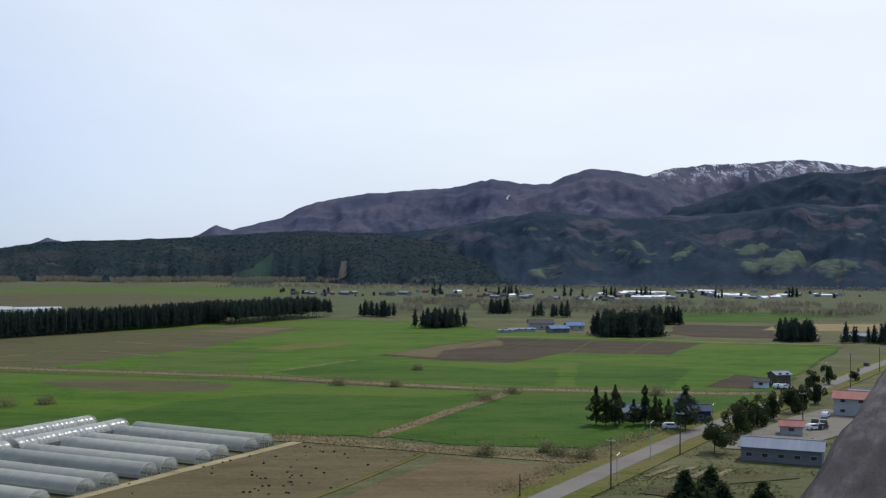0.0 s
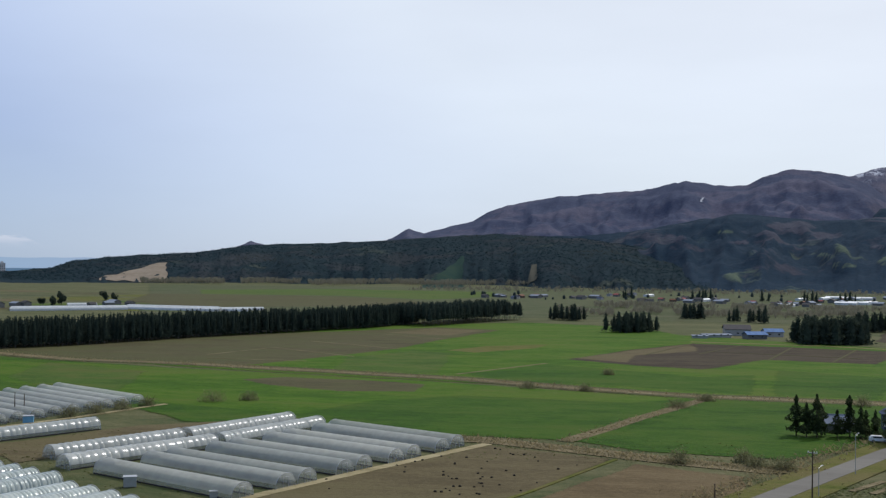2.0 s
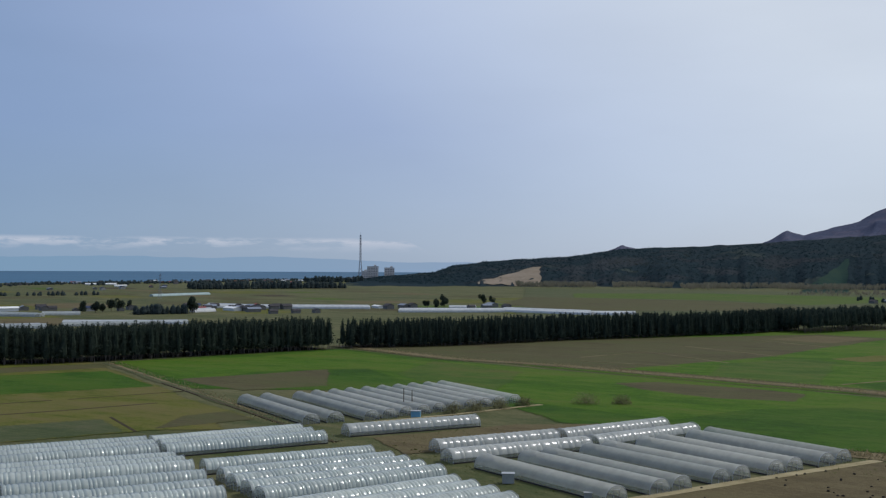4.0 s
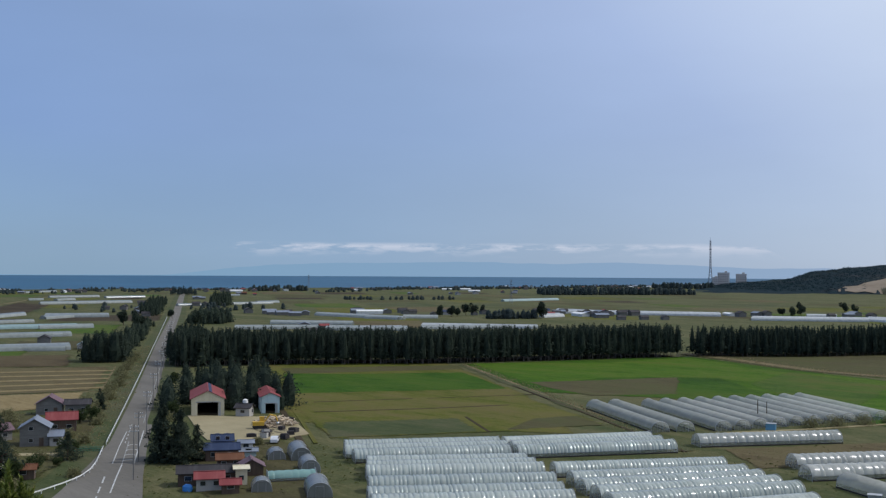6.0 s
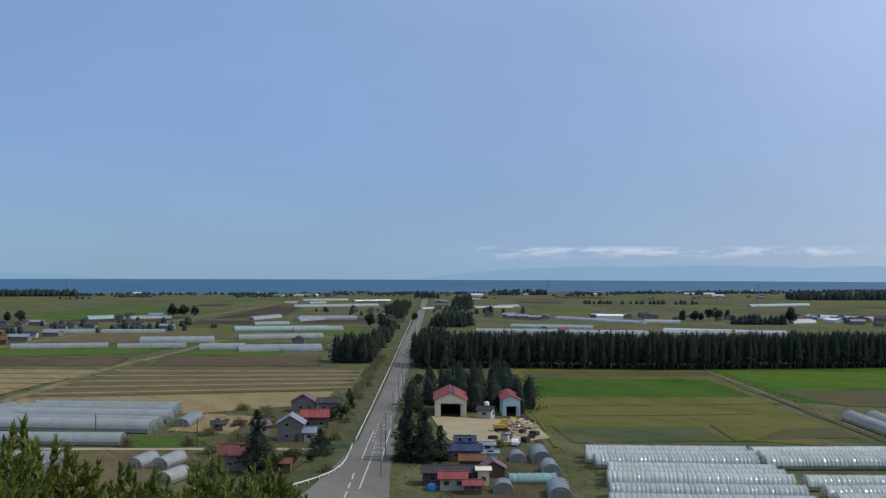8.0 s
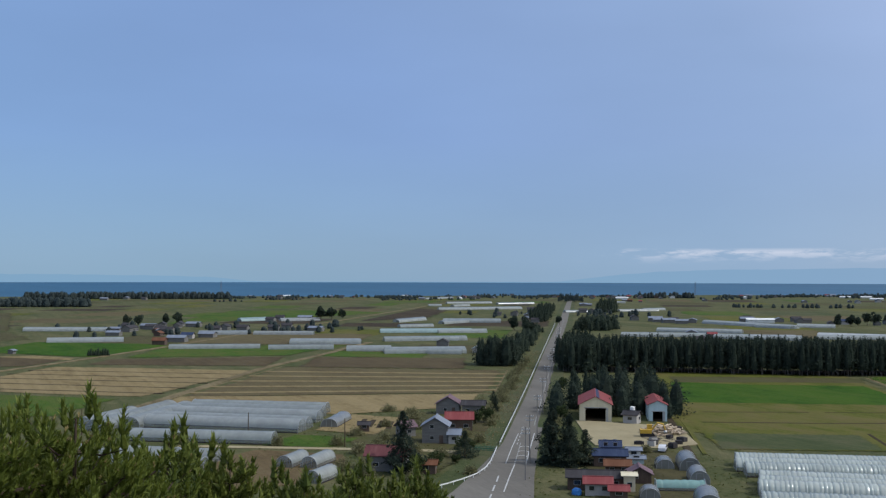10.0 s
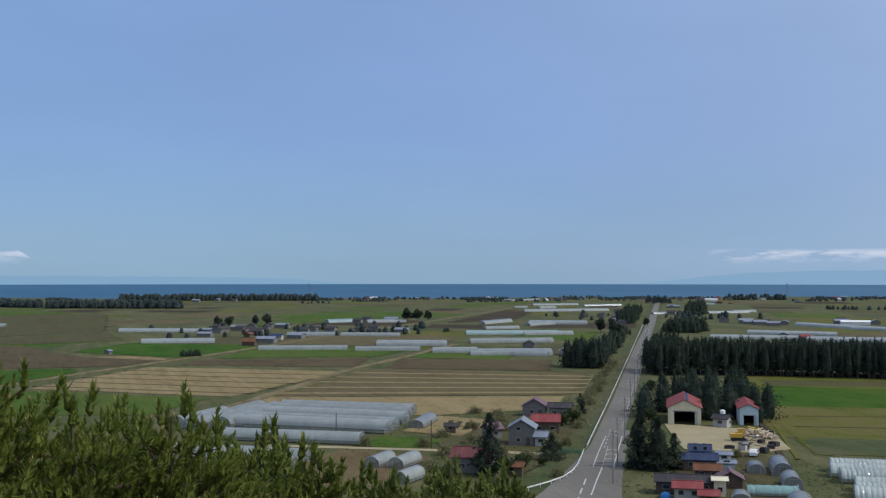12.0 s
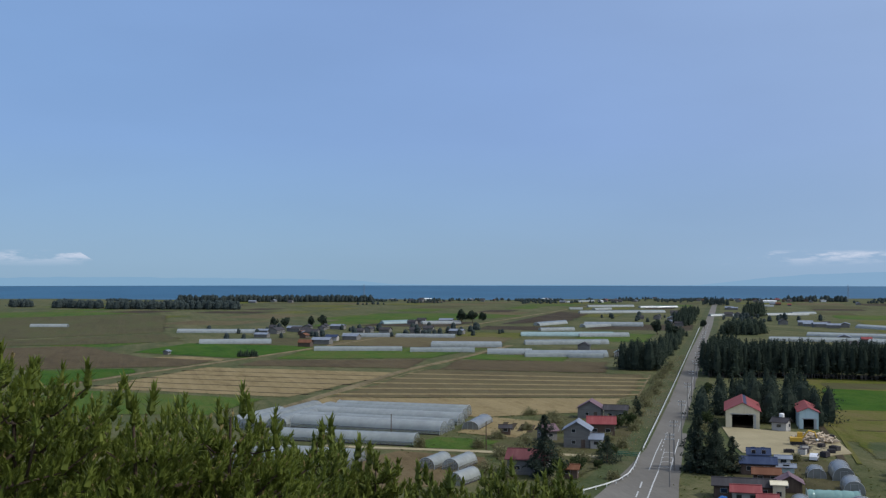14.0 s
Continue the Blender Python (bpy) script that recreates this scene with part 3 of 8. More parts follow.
g = Shape()
radii = [0, 6, 12, 20, 30, 42, 56, 72, 90, 110, 130, 160, 220, 320, 480, 700, 1000, 1400, 0.985, 1.0, 1.03, 1.1]
step, pts = 240, []
for r in radii:
    for i in range(step):
        az = -180 + 360 * i / step
        c = coast(az) + 60 * noise.noise((math.cos(radians(az)) * 9, math.sin(radians(az)) * 9, 1))
        rr = r if (r > 2 or r == 0) else min(c * r, 4850)
        z = knoll(rr, 0) if rr < 200 else 0.0
        if r in (1.03, 1.1):
            z = -8.0
        pts.append((-math.sin(radians(az)) * rr, math.cos(radians(az)) * rr, z))
fs = [(j * step + i, j * step + (i + 1) % step, (j + 1) * step + (i + 1) % step, (j + 1) * step + i) for j in range(len(radii) - 1) for i in range(step)]
g.add(pts, [tuple(reversed(q)) for q in fs])
lone("ground", g, "plain", "flat farmland of dry grass and brown soil", "ground", "structure", smooth=True)

s = Shape()
ring = [(4930 * math.cos(6.2832 * i / 128), 4930 * math.sin(6.2832 * i / 128)) for i in range(128)]
s.slab(ring, -3.0, -2.0)
lone("water", s, "sea", "calm dark blue sea reaching the horizon", "sea", "structure")


def ridged(u, v):
    """Sharp spurs and round valleys, between 0 and 1."""
    n, w, t = 0.0, 0.6, 0.0
    for k in range(4):
        n += w * (1 - min(1.0, abs(noise.noise((u, v, 1.7 * k))) * 2.2))
        t += w
        u, v, w = u * 2.03 + 3.1, v * 2.03, w * 0.5
    return n / t


def hill_sheet(name, az0, az1, n_az, r0, r1, n_r, crest_r, crest, mat, label, rough, foot_pow, spur, tail, knolls=(), foot=None):
    """A range as one relief: spurs rise from its foot to a crest whose height follows the bearing, then it falls away."""
    sh, pts = Shape(), []
    tops = []
    for i in range(n_az + 1):
        az = az0 + (az1 - az0) * i / n_az
        rc = crest_r + 150 * noise.noise((az * 0.13, 3.1, crest_r * 0.01))
        tops.append((az, rc, EYE + rc * math.tan(radians(crest(az))), foot(az) if foot else r0))
    for j in range(n_r + 1):
        r = r0 + (r1 - r0) * j / n_r
        for az, rc, top, rf in tops:
            x, y = -math.sin(radians(az)) * r, math.cos(radians(az)) * r
            if r <= rc:
                k = max(0.0, (r - rf) / (rc - rf))
                bend = 1.2 * noise.noise((x * 0.0012, y * 0.0012, 2.0))
                n = 0.45 * ridged(az * spur + bend, r * 0.0013) + 0.55 * ridged(x * 0.0021 + bend, y * 0.0021)
                z = top * (k ** foot_pow + rough * (n - 0.5) * (k * (1 - k)) ** 0.8 * 2.2)
                for ka, kr, kw, kh in knolls:
                    d = ((az - ka) / kw) ** 2 + ((r - kr) / (kw * 75)) ** 2
                    z += kh * math.exp(-d * 1.4)
                z = min(z, EYE + r * math.tan(radians(crest(az) - 0.25 * (1 - k))))
            else:
                k = (r - rc) / (r1 - rc)
                z = top * (1 - k * tail)
            z += 3.0 * min(1, k * 3) * noise.noise((x * 0.03, y * 0.03, 5.0))
            pts.append((x, y, max(z, 0.0) - 0.4))
    w = n_az + 1
    sh.add(pts, [(j * w + i, (j + 1) * w + i, (j + 1) * w + i + 1, j * w + i + 1) for j in range(n_r) for i in range(n_az)])
    return lone(name, sh, mat, label, "hills", "structure", smooth=True)


def front_crest(az):
    return float(np.interp(-az, [-34, -31.5, -29.4, -28.4, -25.6, -22.6, -21.2, -19.7, -15.9, -12.8, -10, -7.1, -4.8, -2.4, 0, 3, 6, 12],
                           [-0.9, -0.66, -0.45, -0.1, 0.19, 0.37, 0.56, 0.8, 0.95, 1.11, 1.31, 1.5, 1.38, 1.25, 0.9, 0.2, -0.5, -0.9]))


def mid_crest(az):
    return float(np.interp(-az, [-12, -7, -4, -2.4, 0.5, 3.4, 5.2, 7, 9, 12, 15, 18, 20, 22, 30, 45],
                           [0.9, 1.3, 1.4, 1.45, 1.75, 2.3, 2.55, 2.4, 2.2, 2.3, 2.5, 2.9, 2.7, 2.8, 3.2, 3.0])) + 0.06 * noise.noise((az * 0.9, 0, 2))


def shoulder_crest(az):
    return float(np.interp(-az, [7, 9, 11, 12.5, 14, 16, 18.5, 20, 22, 30, 45], [1.9, 2.3, 2.6, 2.85, 3.35, 3.95, 4.5, 4.35, 4.6, 4.6, 4.0])) + 0.04 * noise.noise((az * 1.4, 0, 5))


def brown_crest(az):
    return float(np.interp(-az, [-22, -20.9, -20.3, -19.75, -19.1, -18.3, -15, -13, -12.5, -11.66, -10.86, -9.5, -8.3, -7.6, -6.6, -4.2, -1, 0.45, 2.5, 4.85, 5.6, 6.3, 7.75, 9.5, 10.6, 11.3, 12.4, 13.6, 16],
                           [0.3, 0.5, 0.76, 0.98, 0.8, 0.6, 0.6, 1.02, 1.24, 1.72, 1.47, 1.85, 2.14, 2.58, 2.95, 3.41, 3.67, 3.77, 4.22, 3.93, 4.01, 4.42, 4.79, 4.55, 4.3, 3.9, 3.0, 2.3, 1.6])) + 0.03 * noise.noise((az * 2.5, 0, 7))


def snow_crest(az):
    return float(np.interp(-az, [7, 9.5, 10.6, 11.75, 13.4, 15.9, 17.9, 19.6, 21.2, 24, 45], [3.6, 4.2, 4.4, 4.73, 4.91, 4.95, 5.11, 4.87, 4.62, 4.8, 4.2])) + 0.03 * noise.noise((az * 2.5, 0, 7))


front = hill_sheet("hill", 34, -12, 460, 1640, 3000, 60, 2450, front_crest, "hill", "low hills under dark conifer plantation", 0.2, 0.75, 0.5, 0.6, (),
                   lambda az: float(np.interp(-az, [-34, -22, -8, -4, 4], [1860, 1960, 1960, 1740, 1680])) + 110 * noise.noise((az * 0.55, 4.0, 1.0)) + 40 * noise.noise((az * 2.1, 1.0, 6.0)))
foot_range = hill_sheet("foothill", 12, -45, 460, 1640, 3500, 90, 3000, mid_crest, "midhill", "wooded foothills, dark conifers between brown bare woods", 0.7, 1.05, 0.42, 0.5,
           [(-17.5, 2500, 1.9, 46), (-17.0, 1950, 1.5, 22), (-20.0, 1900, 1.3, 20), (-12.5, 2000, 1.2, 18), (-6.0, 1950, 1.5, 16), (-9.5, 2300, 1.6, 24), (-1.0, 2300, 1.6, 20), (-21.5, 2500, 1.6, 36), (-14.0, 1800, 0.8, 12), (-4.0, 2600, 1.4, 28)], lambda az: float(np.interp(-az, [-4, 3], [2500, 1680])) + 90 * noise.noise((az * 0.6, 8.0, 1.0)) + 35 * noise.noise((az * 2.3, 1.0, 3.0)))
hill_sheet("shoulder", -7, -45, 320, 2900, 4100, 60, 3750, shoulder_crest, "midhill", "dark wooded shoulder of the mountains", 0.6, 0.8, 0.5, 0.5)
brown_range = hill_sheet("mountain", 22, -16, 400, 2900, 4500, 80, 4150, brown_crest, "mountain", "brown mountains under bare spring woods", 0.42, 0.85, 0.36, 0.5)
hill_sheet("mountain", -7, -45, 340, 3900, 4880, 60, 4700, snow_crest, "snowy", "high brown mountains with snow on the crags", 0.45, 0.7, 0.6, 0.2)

def snow_patch(ob, n_r, n_az, az, el):
    """A last field of snow lying on the mountain's own surface."""
    c = np.empty(len(ob.data.vertices) * 3, np.float32)
    ob.data.vertices.foreach_get("co", c)
    c = c.reshape(n_r + 1, n_az + 1, 3)
    best = None
    for j in range(4, n_r - 4):
        for i in range(3, n_az - 3):
            p = c[j, i]
            d = abs(math.degrees(math.atan2(-p[0], p[1])) - az) + abs(math.degrees(math.atan2(p[2] - EYE, math.hypot(p[0], p[1]))) - el)
            if best is None or d < best[0]:
                best = (d, j, i)
    _, j, i = best
    pts = [tuple(c[j + a, i + b + (a > 1)] * 0.998 + np.array([0, 0, 1.0 + EYE * 0.002])) for a in range(4) for b in range(2 if a else 3)]
    sh = Shape().add(pts, [(0, 1, 4, 3), (3, 4, 6, 5), (5, 6, 8, 7)])
    lone("snow_patch", sh, "oldsnow", "small patch of old snow on the mountain", "snow", "structure")


snow_patch(brown_range, 80, 400, -3.24, 3.13)

# ---- fields ----
def strip(name, mat, line, width, z, label, category, kind="structure"):
    """A band of even width along a line."""
    pts, sh = [Vector(p) for p in line], Shape()
    left, right = [], []
    for i, p in enumerate(pts):
        d = (pts[min(i + 1, len(pts) - 1)] - pts[max(i - 1, 0)]).normalized()
        n = Vector((-d.y, d.x)) * width / 2
        left.append(p + n)
        right.append(p - n)
    v = [(p.x, p.y, z) for p in left] + [(p.x, p.y, z) for p in right]
    v += [(p.x, p.y, z - 0.4) for p in left] + [(p.x, p.y, z - 0.4) for p in right]
    n = len(pts)
    f = []
    for i in range(n - 1):
        f += [(n + i, n + i + 1, i + 1, i), (2 * n + i, i, i + 1, 2 * n + i + 1), (n + i, 3 * n + i, 3 * n + i + 1, n + i + 1)]
    sh.add(v, f)
    return lone(name, sh, mat, label, category, kind)


FIELDS = 0


def field(mat, ring, label, baulk=True, category="field"):
    """One plot, lying a hand's width above the plain."""
    global FIELDS
    FIELDS += 1
    pts = [Vector(p) for p in ring]
    if sum(a.x * b.y - b.x * a.y for a, b in zip(pts, pts[1:] + pts[:1])) < 0:
        pts.reverse()
    n = len(pts)
    far = sum(p.length for p in pts) / n
    margin = min(9.0, 0.014 * far + 1.0, 0.22 * min((pts[i] - pts[i - 1]).length for i in range(n)))
    inner = []
    for i in range(n):
        u, v = (pts[i] - pts[i - 1]).normalized(), (pts[(i + 1) % n] - pts[i]).normalized()
        bend = Vector((-u.y - v.y, u.x + v.x))
        inner.append(pts[i] + bend * margin / max(0.5, 1 + u.dot(v)))
    out, inn = [], []
    for i in range(n):
        k = max(1, int((pts[(i + 1) % n] - pts[i]).length / 5))
        for j in range(k):
            out.append(pts[i].lerp(pts[(i + 1) % n], j / k))
            inn.append(inner[i].lerp(inner[(i + 1) % n], j / k))
    ring3 = []
    for p in out + inn:
        k = min(2.5, 0.0035 * p.length)
        ring3.append((p.x + k * noise.noise((p.x * 0.04, p.y * 0.04, 1)), p.y + k * noise.noise((p.x * 0.04, p.y * 0.04, 6)), 0.02 + 0.0007 * FIELDS))
    c = len(out)
    sh = Shape()
    sh.add(ring3, [tuple(range(c, 2 * c))] + [(i, (i + 1) % c, c + (i + 1) % c, c + i) for i in range(c)])
    me = sh.mesh("field", mat)
    worn = me.attributes.new("worn", "FLOAT", "POINT")
    worn.data.foreach_set("value", [1.0] * c + [0.0] * c)
    if baulk and FIELDS % 3 == 0:
        strip("baulk_%d" % FIELDS, "reed", ring + ring[:1], 0.8, 0.12, "grassy baulk between plots", "baulk")
    ob = new("field_%d" % FIELDS, me)
    tagged(ob, label, category, "", "structure")


def band(mat, line, width, label, category):
    """A ragged band of growth along a line."""
    pts = [Vector(p) for p in line]
    left, right = [], []
    for i, p in enumerate(pts):
        d = (pts[min(i + 1, len(pts) - 1)] - pts[max(i - 1, 0)]).normalized()
        side = Vector((-d.y, d.x)) * width / 2
        left.append(tuple(p + side))
        right.append(tuple(p - side))
    field(mat, left + right[::-1], label, False, category)


# far patchwork along the long road, on both sides of it
rnd = random.Random(11)
for a in range(9):
    for c in range(-9, 8):
        if rnd.random() < 0.12:
            continue
        p0, q0 = 560 + a * 130 + rnd.uniform(-20, 20), c * 95 + rnd.uniform(-15, 15)
        if p0 < 690 and q0 > 60:
            continue
        w, d = rnd.uniform(70, 125), rnd.uniform(40, 85)
        if abs(q0 + d / 2) < 12 + d / 2:
            continue
        ring = []
        for u, v in ((0, 0), (w, 0), (w, d), (0, d)):
            ring.append(tuple(E1 * (p0 + u) + E2 * (q0 + v)))
        kind = rnd.choice(["olive", "brown", "meadow", "pasture", "fallow", "fallow", "soil", "olive"])
        field(kind, ring, {"olive": "dull olive pasture", "brown": "bare harrowed field", "soil": "dark tilled soil", "pasture": "green crop field", "fallow": "grey-brown fallow field", "meadow": "dull green meadow"}[kind], False)

field("meadow", [(-760, 1640), (-420, 900), (-320, 830), (-60, 790), (300, 740), (700, 860), (1200, 1500), (500, 1700), (-200, 1700)], "wide dull green meadows before the hills", False)
field("pasture", [(-569, 1382), (-412, 1505), (-183, 1468), (-146, 1279), (-211, 1134), (-334, 1222), (-499, 1211)], "far green meadow strip under the hills", False)
field("fallow", [(-560, 1210), (-329, 1203), (-219, 1115), (-194, 1029), (-201, 975), (-359, 873), (-470, 960)], "far brown fallow strip under the hills", False)
field("meadow", [(-420, 880), (-300, 640), (-160, 740), (-200, 960), (-330, 860)], "dull olive meadow behind the windbreak", False)
field("green", [(100, 740), (220, 720), (330, 860), (180, 900)], "green meadow beyond a copse", False)
field("lime", [(-300, 440), (-140, 690), (-66, 735), (31, 632), (130, 558), (194, 524), (104, 336), (20, 342), (-118, 372), (-222, 402)], "wide grassland before the wood", False)
field("green", [(-222, 402), (-118, 374), (20, 338), (104, 334), (78, 292), (32, 232), (-16, 247), (-110, 255), (-160, 300), (-240, 262), (-330, 318), (-292, 428)], "wide green crop land below the reed ditch", False)
field("olive", [(-400, 262), (-333, 318), (-240, 262), (-168, 205), (-232, 164), (-320, 205)], "dull pasture land before the plantation", False)
# between the wood and the reed ditch
field("lime", [(-112, 377), (-123, 442), (-123, 541), (-95, 572), (-74, 662), (-66, 735), (2, 702), (31, 630), (130, 556), (194, 524), (104, 338), (38, 341), (-0.5, 358), (-34, 359), (-70, 373)], "wide field of bright young grass", False)
field("fallow", [(-300, 446), (-224, 548), (-146, 628), (-117, 663), (-75, 645), (-95, 559), (-105, 491), (-127, 436), (-141, 403), (-157, 392), (-220, 404)], "bare brown field before the wood", False)
field("brown", [(-141, 598), (-119, 655), (-81, 640), (-96, 585)], "paler bare strip before the wood", False)
field("pasture", [(-109, 380), (-119, 442), (-98, 488), (-76, 478), (-67, 386)], "dull olive pasture", False)
field("olive", [(-86, 489), (-70, 523), (-40, 540), (-43, 512), (-69, 478)], "dry olive strip in the young grass", False)
field("green", [(-62, 386), (-34, 437), (-5, 420), (24, 403), (46, 415), (38, 344), (0, 360), (-34, 363)], "green crop field beside the reed ditch", False)
field("green", [(51, 438), (95, 413), (74, 344), (39, 345)], "bright crop plot", False)
field("soil", [(-30, 458), (0, 525), (28, 569), (76, 557), (130, 539), (98, 467), (55, 475), (27, 425), (0, 435)], "dark tilled soil in long plots", False)
field("brown", [(-28, 464), (0, 522), (28, 565), (32, 517), (4, 486), (0, 445)], "paler harrowed plot", False)
field("soil", [(82, 350), (103, 391), (111, 384), (98, 345)], "small dark tilled plot", False)
field("soil", [(123, 610), (146, 701), (207, 684), (177, 574), (132, 582)], "dark tilled soil by a copse", False)
field("tan", [(180, 640), (215, 712), (300, 720), (260, 630)], "pale stubble field", False)
# below the reed ditch
field("lime", [(-170, 300), (-222, 396), (-151, 383), (-119, 376), (-68, 365), (-33, 353), (21, 335), (0, 318), (-50, 323), (-71, 307), (-84, 274), (-118, 283)], "bright grass below the reed ditch", False)
field("fallow", [(-131, 352), (-118, 364), (-90, 362), (-65, 354), (-64, 331), (-89, 326), (-116, 337)], "brown tilled plot", False)
field("green", [(-84, 273), (-71, 307), (-50, 325), (0, 318), (19, 324), (0, 274), (-16, 249), (-36, 252), (-73, 265)], "dark green crop field", False)
field("green", [(-13, 247), (1, 278), (23, 326), (44, 324), (97, 326), (78, 294), (53, 255), (32, 234), (2, 237)], "dark green crop field beside the road", False)
# before the long plantation
field("lime", [(-332, 322), (-296, 372), (-292, 425), (-222, 392), (-169, 369), (-150, 305), (-199, 322), (-226, 346), (-251, 318), (-250, 276)], "green crop field before the wood", False)
field("pasture", [(-224, 394), (-168, 371), (-150, 310), (-186, 318), (-210, 338)], "green crop field before the wood", False)
field("fallow", [(-263, 285), (-237, 344), (-203, 295), (-220, 268), (-244, 275)], "bare brown plot", False)
field("fallow", [(-362, 249), (-325, 315), (-309, 304), (-338, 237)], "dry brown strip along the wood", False)
field("green", [(-341, 238), (-321, 263), (-302, 294), (-260, 271), (-251, 265), (-286, 201), (-313, 219)], "green crop strip", False)
field("olive", [(-286, 200), (-251, 265), (-176, 225), (-187, 190), (-205, 155), (-244, 174)], "olive pasture in long strips", False)
field("meadow", [(-231, 171), (-211, 206), (-188, 191), (-206, 155)], "grey-green thin plot", False)
field("fallow", [(-199, 218), (-195, 234), (-176, 223), (-188, 195)], "dry brownish patch in the pasture", False)
field("brown", [(-33, 241), (-3, 229), (-17, 190), (-45, 140), (-75, 150), (-64, 182)], "harrowed brown field dotted with manure heaps", False)
field("clay", [(0, 225), (22, 215), (21, 201), (13, 186), (-6, 140), (-40, 140), (-16, 190)], "smooth reddish brown harrowed field", False)
field("brown", [(-138, 213), (-118, 250), (-84, 271), (-74, 260), (-100, 226), (-118, 196)], "bare brown strip between greenhouses")
field("tan", [(-412, -17), (-497, 33), (-445, 113), (-361, 52)], "stubble field in pale stripes")
field("brown", [(-358, 60), (-459, 123), (-407, 204), (-331, 161)], "brown stubble field in stripes")
field("pasture", [(-415, -21), (-362, 47), (-322, 24), (-345, -50)], "green crop field", False)
field("loam", [(-499, 43), (-529, 58), (-515, 142), (-459, 119)], "dark tilled strip", False)
field("loam", [(-454, 125), (-507, 150), (-476, 220), (-416, 192)], "dark tilled strip", False)
field("pasture", [(-530, 62), (-604, 94), (-562, 178), (-516, 144)], "green crop strip", False)
field("pasture", [(-508, 152), (-549, 171), (-508, 214), (-474, 198)], "green crop strip", False)
field("green", [(-426, -32), (-497, -38), (-495, 3), (-474, 5), (-428, -22)], "green crop field", False)
field("loam", [(-500, -66), (-653, -84), (-666, -23), (-565, 10), (-532, 45), (-497, 25)], "dark tilled field", False)
field("green", [(-600, 2), (-672, 34), (-634, 92), (-611, 102), (-544, 57), (-547, 46)], "green crop strip", False)
field("tan", [(-562, 8), (-564, 29), (-539, 47), (-526, 44)], "pale stubble strip", False)
field("fallow", [(-668, -84), (-720, -93), (-795, 29), (-690, 38), (-672, -20)], "grey-brown harrowed field", False)
field("fallow", [(-726, -93), (-1182, -153), (-1209, -70), (-1162, 42), (-800, 29)], "dry brownish meadow", False)
field("pasture", [(-1105, -143), (-1290, -167), (-1296, -45), (-1220, 21), (-1142, -66)], "far green strip", False)
field("pasture", [(-860, 133), (-1150, 250), (-1130, 360), (-1032, 393), (-900, 190)], "far green strip", False)
field("soil", [(-861, 293), (-1157, 468), (-1078, 474), (-897, 373)], "dark tilled soil", False)
field("brown", [(-631, 105), (-744, 155), (-676, 246), (-575, 196)], "bare harrowed field", False)
field("tan", [(-345, 52), (-362, 62), (-332, 158), (-300, 140), (-296, 95)], "rough dry grass beside the greenhouses", False)

# forest floor sheet, its dark colour stands for shade under the crowns
field("shaded_litter", [(-394, 221), (-379, 252), (-339, 308), (-292, 421), (-316, 430), (-361, 318), (-402, 262), (-416, 236)], "needle litter under the plantation, darkened as if in deep shade", False, "forest floor")

# darker furrows and grass baulks between the striped plots
for i in range(5):
    a = Vector((-412, -17)).lerp(Vector((-361, 52)), 0.0) + (Vector((-497, 33)) - Vector((-412, -17))) * (0.12 + 0.17 * i)
    b = Vector((-361, 52)) + (Vector((-445, 113)) - Vector((-361, 52))) * (0.12 + 0.17 * i)
    strip("furrow", "soil", [tuple(a), tuple(b)], 1.6, 0.16, "dark open furrow across the stubble", "furrow")
    a = Vector((-358, 60)) + (Vector((-459, 123)) - Vector((-358, 60))) * (0.12 + 0.17 * i)
    b = Vector((-331, 161)) + (Vector((-407, 204)) - Vector((-331, 161))) * (0.12 + 0.17 * i)
    strip("furrow", "tan", [tuple(a), tuple(b)], 3.6, 0.165, "pale stubble stripe", "furrow")
CANAL = [(-300, 440), (-220, 406), (-167, 401), (-118, 388), (-58, 373), (-15, 353), (20, 341), (55, 338), (96, 334)]
band("fallow", CANAL, 16, "rough grass along the reed-grown ditch", "verge")
band("reed", CANAL, 7, "reed-grown ditch with tan dead grass", "verge")
band("reed", [(-15.5, 247.7), (14.3, 319.8), (24.0, 341.2)], 5, "reed-grown field path", "verge")
band("reed", [(-60, 246), (-33, 246), (0, 232), (26, 222), (34, 226)], 9, "band of tan dead grass", "verge")
band("meadow", [(-325, 316), (-283, 290.4), (-256.4, 274.5), (-210.7, 247.5), (-180, 229.2), (-140, 205)], 4.6, "grassy bank of a ditch between the pastures", "verge")
strip("ditch", "soil", [(-257, 273.4), (-210.7, 246), (-180, 227.7), (-140, 203.5)], 0.8, 0.17, "dark ditch between the pastures", "ditch")
strip("path_7", "reed", [(-325, 316.5), (-283, 291.4), (-256, 275.5)], 1.3, 0.172, "pale path along the ditch", "path")
strip("path_8", "reed", [(-256, 275.5), (-211, 248.6), (-180, 230.4)], 0.7, 0.172, "thin pale path along the ditch", "path")
for line, wide in (([(-263.6, 194.8), (-251.1, 222.7)], 0.9), ([(-245.6, 181.5), (-230.9, 210.2), (-221.4, 233.8)], 1.1), ([(-248.7, 226.4), (-234.6, 258.9)], 0.7), ([(-211.5, 206.5), (-188.5, 192)], 0.8)):
    strip("furrow", "soil", line, wide, 0.168, "dark open furrow across the pasture", "furrow")
strip("verge_5", "olive", [(-24.6, 178), (-18, 192), (-3.5, 228)], 0.9, 0.15, "grass baulk between two fields", "verge")
strip("path_1", "track", [(-80, 139), (-62.2, 180.4), (-49.4, 206.2), (-31.4, 240.6)], 2.6, 0.21, "pale earth path along the greenhouses", "path")
